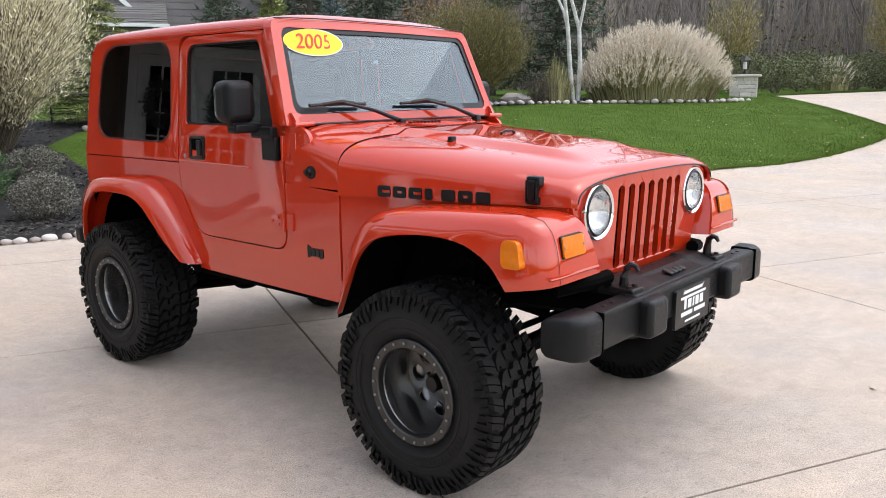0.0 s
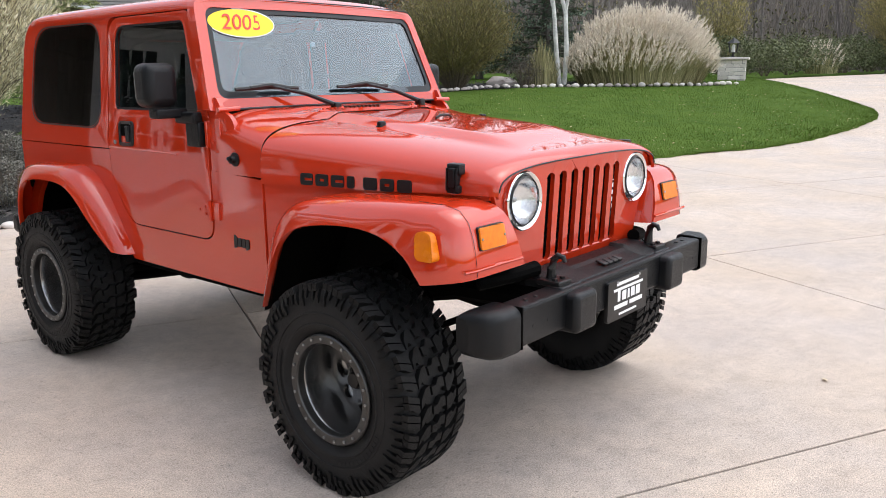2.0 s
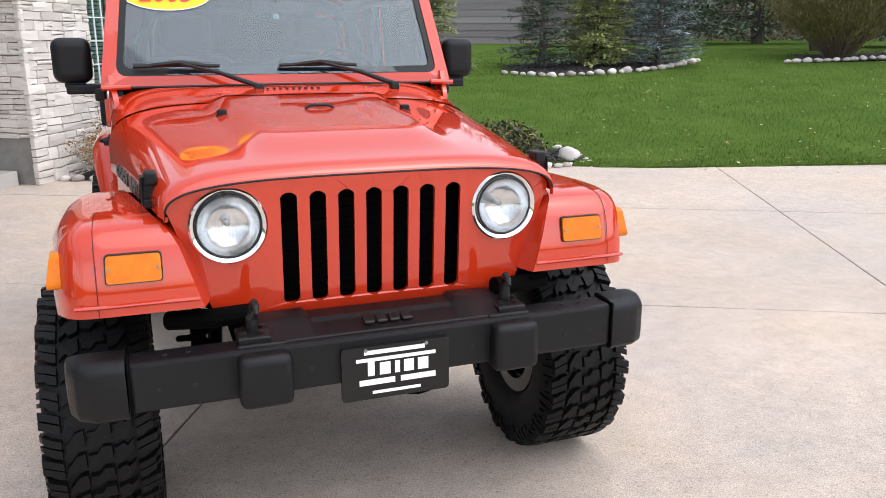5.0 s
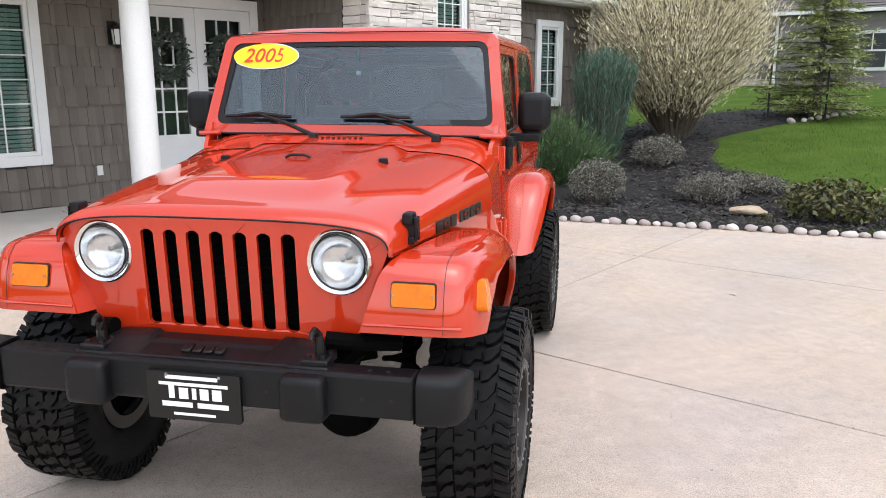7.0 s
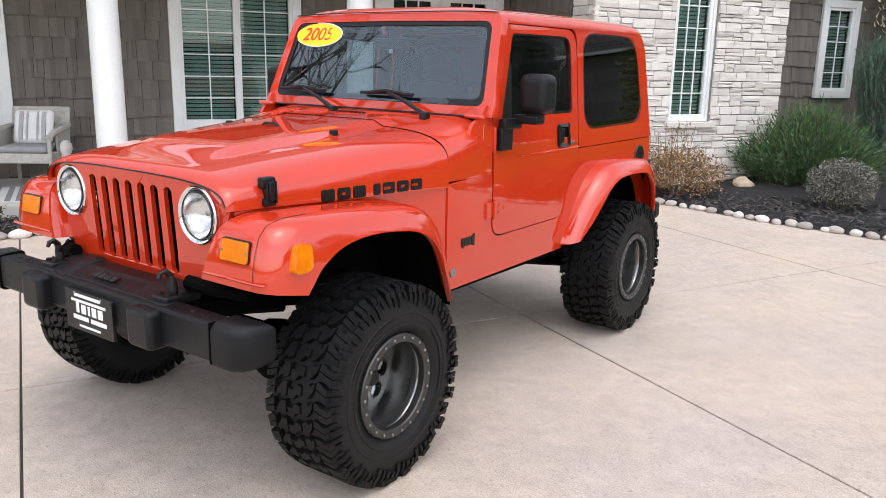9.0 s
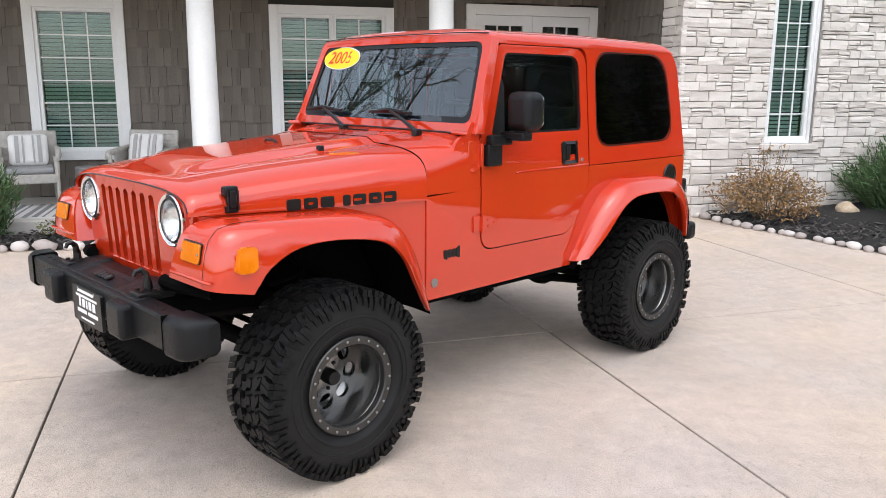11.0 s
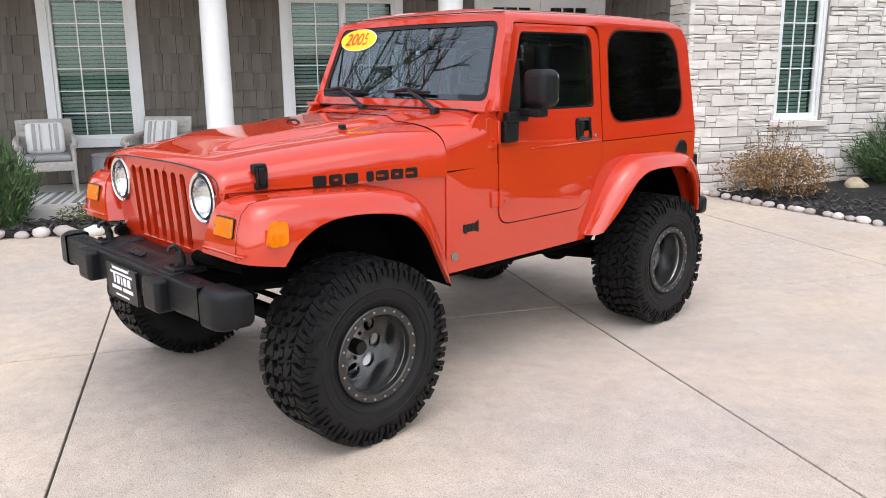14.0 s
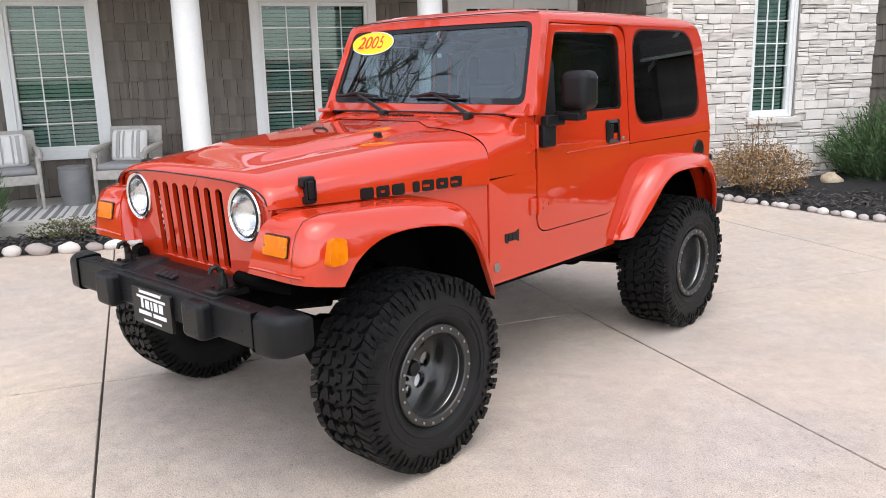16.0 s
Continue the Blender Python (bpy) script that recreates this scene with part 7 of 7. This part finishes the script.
def tall_grass(name, x, y, rx, ry, h, n, mat, label, plume=None, plumes=0, z=0.02):
    t = thing(name, pose(x, y, G0 + rise(x, y) + z), label, "grass clump")
    V, F = [], []
    for _ in range(n):
        a, e = rng.uniform(0, 6.283), math.sqrt(rng.uniform())
        p = Vector((math.cos(a) * rx * e * 0.86, math.sin(a) * ry * e * 0.86, 0))
        L = h * rng.uniform(0.7, 1.12) * (1 - 0.45 * e ** 3)
        out = Vector((math.cos(a) * rx, math.sin(a) * ry, 0)) * (0.08 + 0.34 * e * rng.uniform(0.3, 1.2))
        w = Vector((-math.sin(a + rng.normal()), math.cos(a), 0)) * rng.uniform(0.006, 0.013)
        i = len(V)
        for f in (0, 0.4, 0.75, 1):
            c = p + out * f ** 1.6 + Vector((0, 0, L * (f - 0.40 * f ** 3 * (0.3 + e))))
            V += [tuple(c - w * (1 - 0.85 * f)), tuple(c + w * (1 - 0.85 * f))]
        F += [(i, i + 1, i + 3, i + 2), (i + 2, i + 3, i + 5, i + 4), (i + 4, i + 5, i + 7, i + 6)]
    bulk("blade_mass", V, F, mat, "", "", "stuff", t)
    if plumes:
        V, F = [], []
        for _ in range(plumes):
            a, e = rng.uniform(0, 6.283), math.sqrt(rng.uniform())
            c = Vector((math.cos(a) * rx * e * 1.08, math.sin(a) * ry * e * 1.08, h * (1.0 - 0.72 * e ** 3.5 + 0.12 * noise.noise((a * 2, e * 3, 1))) * rng.uniform(0.74, 1.06)))
            d = Vector((math.cos(a) * 0.7 * e + 0.15, math.sin(a) * 0.7 * e, 1)).normalized()
            for k in range(16):
                f = rng.uniform()
                q = c + d * 0.44 * (f - 0.5) + Vector(rng.normal(0, 0.017, 3))
                dd = (d + Vector(rng.normal(0, 0.35, 3))).normalized()
                ee = dd.cross(Vector(rng.normal(0, 1, 3))).normalized() * 0.015
                i = len(V)
                V += [tuple(q - ee), tuple(q + ee), tuple(q + dd * 0.14)]
                F.append((i, i + 1, i + 2))
        bulk("plume_mass", V, F, plume, "", "", "stuff", t)
    return t


# planted by the house
juniper("spreading_juniper", -2.75, 11.6, 1.12, 1.30, 1.30, 1300, JUNIPER, "wide green spreading juniper in front of the wall", 0.18, 0.045)
juniper("upright_juniper", -2.73, 13.1, 0.62, 0.62, 1.95, 1300, BLUEJUNIPER, "dense blue-green upright juniper", 0.70, 0.042, 0.03, 0.15, 46, 0.045, 0.0)
vase_shrub("dappled_willow", -2.6, 15.5, 1.95, 3.7, 1250, 0.040, CREAMLEAF, "tall cream and tan dappled willow shrub, half bare")
shrub("rounded_shrub", -1.30, 10.55, 0.40, 0.40, 0.60, 6000, 0.016, GREYLEAF, "rounded grey-green shrub on the mulch", 0.10, 0.6, 60, 0.004, 1.2, 0.03)
shrub("rounded_shrub", -1.68, 13.1, 0.42, 0.42, 0.50, 4500, 0.018, GREYLEAF, "low rounded grey shrub on the mulch", 0.18, 0.5, 60, 0.004, 1.2, 0.03)
shrub("low_shrub", -0.12, 11.4, 0.42, 0.40, 0.42, 3600, 0.017, GREYLEAF, "low thin grey-brown shrub on the mulch", 0.25, 0.4, 60, 0.004, 1.2, 0.03)
shrub("low_shrub", 0.25, 12.1, 0.42, 0.36, 0.26, 2600, 0.017, GREYLEAF, "flat grey creeping shrub on the mulch", 0.25, 0.4, 40, 0.004, 1.2, 0.03)
shrub("evergreen_shrub", 1.55, 11.0, 0.60, 0.42, 0.50, 1700, 0.042, DEEPLEAF, "low dark evergreen shrub with yellowing leaves", 0.35, 0.35, 40, 0.005, 1.3, 0.03)
dry = shrub("dry_shrub", -2.72, 9.28, 0.60, 0.64, 0.62, 4800, 0.020, BROWNLEAF, "dry brown autumn shrub with tall wisps against the stone wall", 0.35, 0.3, 90, 0.004, 1.3, 0.03)
P, out = [], []
for k in range(16):
    q, d = Vector((rng.uniform(-0.25, 0.25), rng.uniform(-0.30, 0.30), 0.25)), Vector((rng.normal(0, 0.18), rng.normal(0, 0.18), 1)).normalized()
    e = q + d * rng.uniform(0.40, 0.72)
    out.append((q, e, 0.004, 0.002))
    P += [tuple(q.lerp(e, f) + Vector(rng.normal(0, 0.018, 3))) for f in rng.uniform(0.1, 1, 16)]
bulk("wisp_leaves", *flakes(P, 0.012, 0.026, 1.2), BROWNLEAF, "", "", "stuff", dry)
bulk("wisp_stems", *limbs(out, 4), TWIG, "", "", "stuff", dry)
shrub("low_shrub", -3.28, 1.40, 0.22, 0.40, 0.24, 600, 0.020, DEEPLEAF, "low green plant in the porch bed", 0.3, 0.3, 30, 0.004, 1.2, 0.03)
juniper("spreading_juniper", -3.25, 0.32, 0.45, 0.66, 1.25, 900, JUNIPER, "green juniper at the porch edge", 0.30, 0.045)
shrub("low_shrub", 1.0, 10.45, 0.10, 0.10, 0.12, 120, 0.016, DEEPLEAF, "small green tuft in the mulch", 0.3, 0.3, 10, 0.003, 1.2, 0.03)

# on the lawn
conifer("young_conifer", -1.10, 19.0, 4.2, 1.25, YELLOWFIR, "loose yellow-green young conifer in a mulch bed", 26, 0.045, 0.24, 11, 110)
for x in (-1.95, -0.8):
    part("tree_stake", tube([(x, 18.6, G0 + rise(x, 18.6)), (x, 18.6, G0 + rise(x, 18.6) + 1.15)], 0.018, 6), IRON, None, "thin dark stake beside the young conifer", category="stake", group="stakes of the conifer")
conifer("blue_spruce", 4.45, 20.3, 3.6, 1.05, BLUESPRUCE, "small dense blue spruce in a mulch bed", 26, 0.050, 0.12, 12, 34)
conifer("young_conifer", 3.0, 20.4, 3.6, 1.0, YELLOWFIR, "thin yellow-green young conifer in a mulch bed", 24, 0.06, 0.25, 12, 60)
conifer("dark_conifer", 1.75, 19.9, 3.9, 1.1, DARKPINE, "dark green young conifer in a mulch bed", 24, 0.055, 0.2, 10, 30)
conifer("dark_conifer", 6.2, 32, 11, 2.6, DARKPINE, "tall dark spruce at the edge of the woods", 34, 0.14, 0.25, 11, 26)
conifer("dark_conifer", 9.5, 34, 12, 2.9, DARKPINE, "tall dark spruce at the edge of the woods", 34, 0.14, 0.25, 11, 26)
conifer("dark_conifer", 3.0, 35, 10, 2.5, DARKPINE, "tall dark spruce at the edge of the woods", 34, 0.14, 0.25, 11, 26)
conifer("dark_conifer", 15.2, 28.5, 9, 2.2, DARKPINE, "tall dark spruce behind the birches", 34, 0.12, 0.25, 11, 28)
conifer("dark_conifer", 12.8, 29.5, 8.5, 2.0, DARKPINE, "tall dark spruce behind the birches", 34, 0.12, 0.25, 11, 28)
vase_shrub("burning_bush", 9.2, 22.9, 2.0, 3.1, 1400, 0.042, OLIVE, "big vase-shaped olive-brown shrub with fine upright stems")
shrub("red_shrub", 9.6, 26.5, 1.5, 1.5, 4.4, 2600, 0.055, RUSTLEAF, "rust-coloured shrub behind the olive one", 0.3, 0.5, 40, 0.016, 1.2)
shrub("barberry", 11.7, 23.2, 0.65, 0.6, 1.0, 1600, 0.025, BARK, "bare dark purple-brown shrub in the far bed", 0.2, 0.4, 90, 0.006, 1.2)
tall_grass("feather_grass", 12.4, 23.4, 0.55, 0.5, 1.75, 900, STRAW, "upright tan feather grass in the far bed")
tall_grass("maiden_grass", 16.2, 23.5, 2.65, 1.6, 2.25, 8000, STRAW, "huge clump of maiden grass with cream plumes", PLUME, 1500)
tall_grass("feather_grass", 30.5, 30.0, 0.9, 0.8, 1.4, 500, STRAW, "tan dry grass tuft by the drive", PLUME, 60)
bare_tree(5, 13.2, 23.5, 8.5, 0.085, BIRCH, "twin-stemmed white birch without leaves", 4, 0.45, 2)

for k, (x, y, r, h) in enumerate(((23.2, 27.6, 1.5, 1.7), (25.6, 28.2, 1.6, 1.5), (28.0, 29.4, 1.7, 1.8), (30.8, 30.6, 1.8, 1.6), (33.6, 31.6, 1.9, 1.9), (36.8, 33.0, 2.0, 1.8), (40.2, 34.2, 2.0, 2.0))):
    shrub("hedge_shrub", x, y, r, r * 0.8, h, 3800, 0.055, HEDGELEAF, "dark green unclipped shrub in a row behind the drive", 0.35, 0.55, 20, 0.012, 1.2)
for x, y, r, h, n in ((37.0, 31.0, 2.7, 6.5, 560), (26.5, 32.3, 1.4, 5.0, 130)):
    vase_shrub("small_tree", x, y, r, h, n, 0.075, YELLOWOLIVE, "small tree with thin olive-yellow autumn leaves behind the hedge")
shrub("barberry", 38.2, 31.6, 0.9, 0.8, 1.2, 1500, 0.04, BARK, "dark purple-brown shrub by the far drive", 0.2, 0.4, 60, 0.008, 1.2)
# woods beyond: a few templates repeated into one mass, thinning backwards
templates = []
for k in range(6):
    rand = np.random.default_rng(40 + k)
    o, tips = [], []
    branches(rand, Vector((0, 0, 0)), Vector((rand.normal(0, 0.05), rand.normal(0, 0.05), 1)).normalized(), 5.2, 0.11, 4, o, tips, 0.45, 0.30, 0.66, 2)
    V, F = limbs(o, 3, 0.010)
    templates.append((np.array(V), F))
V, F = [], []
spots = []
for _ in range(150):
    x = rng.uniform(-25, 62)
    spots.append((x, rng.uniform(40, 66) - 0.28 * max(0, x - 22)))
for _ in range(34):
    spots.append((rng.uniform(36, 60), rng.uniform(20, 46)))
for x, y in spots:
    if x < 1 and y < 46:
        continue
    v, f = templates[rng.integers(6)]
    a, s = rng.uniform(0, 6.283), rng.uniform(0.75, 1.3)
    c, si = math.cos(a) * s, math.sin(a) * s
    i = len(V)
    z = G0 + rise(x, y) - 0.1
    V += [(x + c * p[0] - si * p[1], y + si * p[0] + c * p[1], z + p[2] * s) for p in v.tolist()]
    F += [tuple(q + i for q in g) for g in f]
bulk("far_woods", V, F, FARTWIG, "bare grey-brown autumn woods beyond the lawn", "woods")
P = []
for _ in range(30000):
    x = rng.uniform(-22, 66)
    y = rng.uniform(38, 50) - 0.35 * max(0, x - 24) + 0.12 * (x < 0) * 40
    top = 1.2 + 1.3 * noise.noise((x * 0.25, y * 0.2, 3)) + 0.8 * noise.noise((x * 0.9, y * 0.5, 7))
    P.append((x, y, G0 + rise(x, y) + max(0.05, rng.uniform(0, 1) ** 0.8 * max(0.3, top) * 1.5)))
V, F = flakes(P, 0.07, 0.17, 1.2)
bulk("undergrowth", V, F, SHRUBBERY, "tangled olive-brown undergrowth at the wood's edge", "undergrowth")
P = []
for _ in range(15000):
    x, z = rng.uniform(-22, 62), rng.uniform(2.5, 11)
    y = rng.uniform(42, 58) - 0.30 * max(0, x - 24)
    if noise.noise((x * 0.22, y * 0.2, z * 0.25)) > 0.12:
        P.append((x, y, z))
V, F = flakes(P, 0.09, 0.20, 1.2)
bulk("late_leaves", V, F, OLIVE, "last tan and olive leaves in the woods", "leaves")
rows = []
for k in range(481):
    a = radians(-75 + 150 * k / 480)
    R = 92 + 6 * math.sin(k * 0.175)
    x, y = 8 + R * math.sin(a), R * math.cos(a)
    h = 14 + 2.2 * noise.noise((k * 0.04, 0, 1)) + 1.0 * noise.noise((k * 0.2, 4, 0)) + 1.3 * noise.noise((k * 1.37, 4, 2)) + 0.8 * noise.noise((k * 3.3, 4, 2))
    rows.append([(x, y, -1), (x, y, 2), (x, y, 5), (x * 1.02, y * 1.02, h)])
V2, F2 = [], []
for _ in range(9000):
    x = rng.uniform(-24, 64)
    y = rng.uniform(39, 62) - 0.33 * max(0, x - 24)
    z, L = G0 + rise(x, y) + rng.uniform(0, 5) ** 1.0, rng.uniform(1.5, 4.5)
    dx, dy = rng.normal() * 0.35 * L, rng.normal() * 0.35 * L
    i = len(V2)
    w = rng.uniform(0.012, 0.03)
    V2 += [(x - w, y, z), (x + w, y, z), (x + dx * 0.5 + w * 0.6, y + dy * 0.5, z + L * 0.6), (x + dx * 0.5 - w * 0.6, y + dy * 0.5, z + L * 0.6), (x + dx, y + dy, z + L)]
    F2 += [(i, i + 1, i + 2, i + 3), (i + 3, i + 2, i + 4)]
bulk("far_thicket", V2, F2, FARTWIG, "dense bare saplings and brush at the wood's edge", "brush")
tagged(part("backdrop", loft(rows), FARHILL, angle=80), "far grey-brown line of bare woods", "backdrop", kind="structure")

# bare trees behind the camera, seen only in paint and glass
for k, (x, y, h) in enumerate(((-7.5, -15, 14), (-12.5, -18, 15), (-17, -12, 13), (-5.5, -21, 15), (-10.0, -12.5, 14), (-4.2, -15.5, 14))):
    bare_tree(70 + k, x, y, h, 0.16, BARK, "tall bare tree across the drive", 4, 0.55, 1, 0.013)
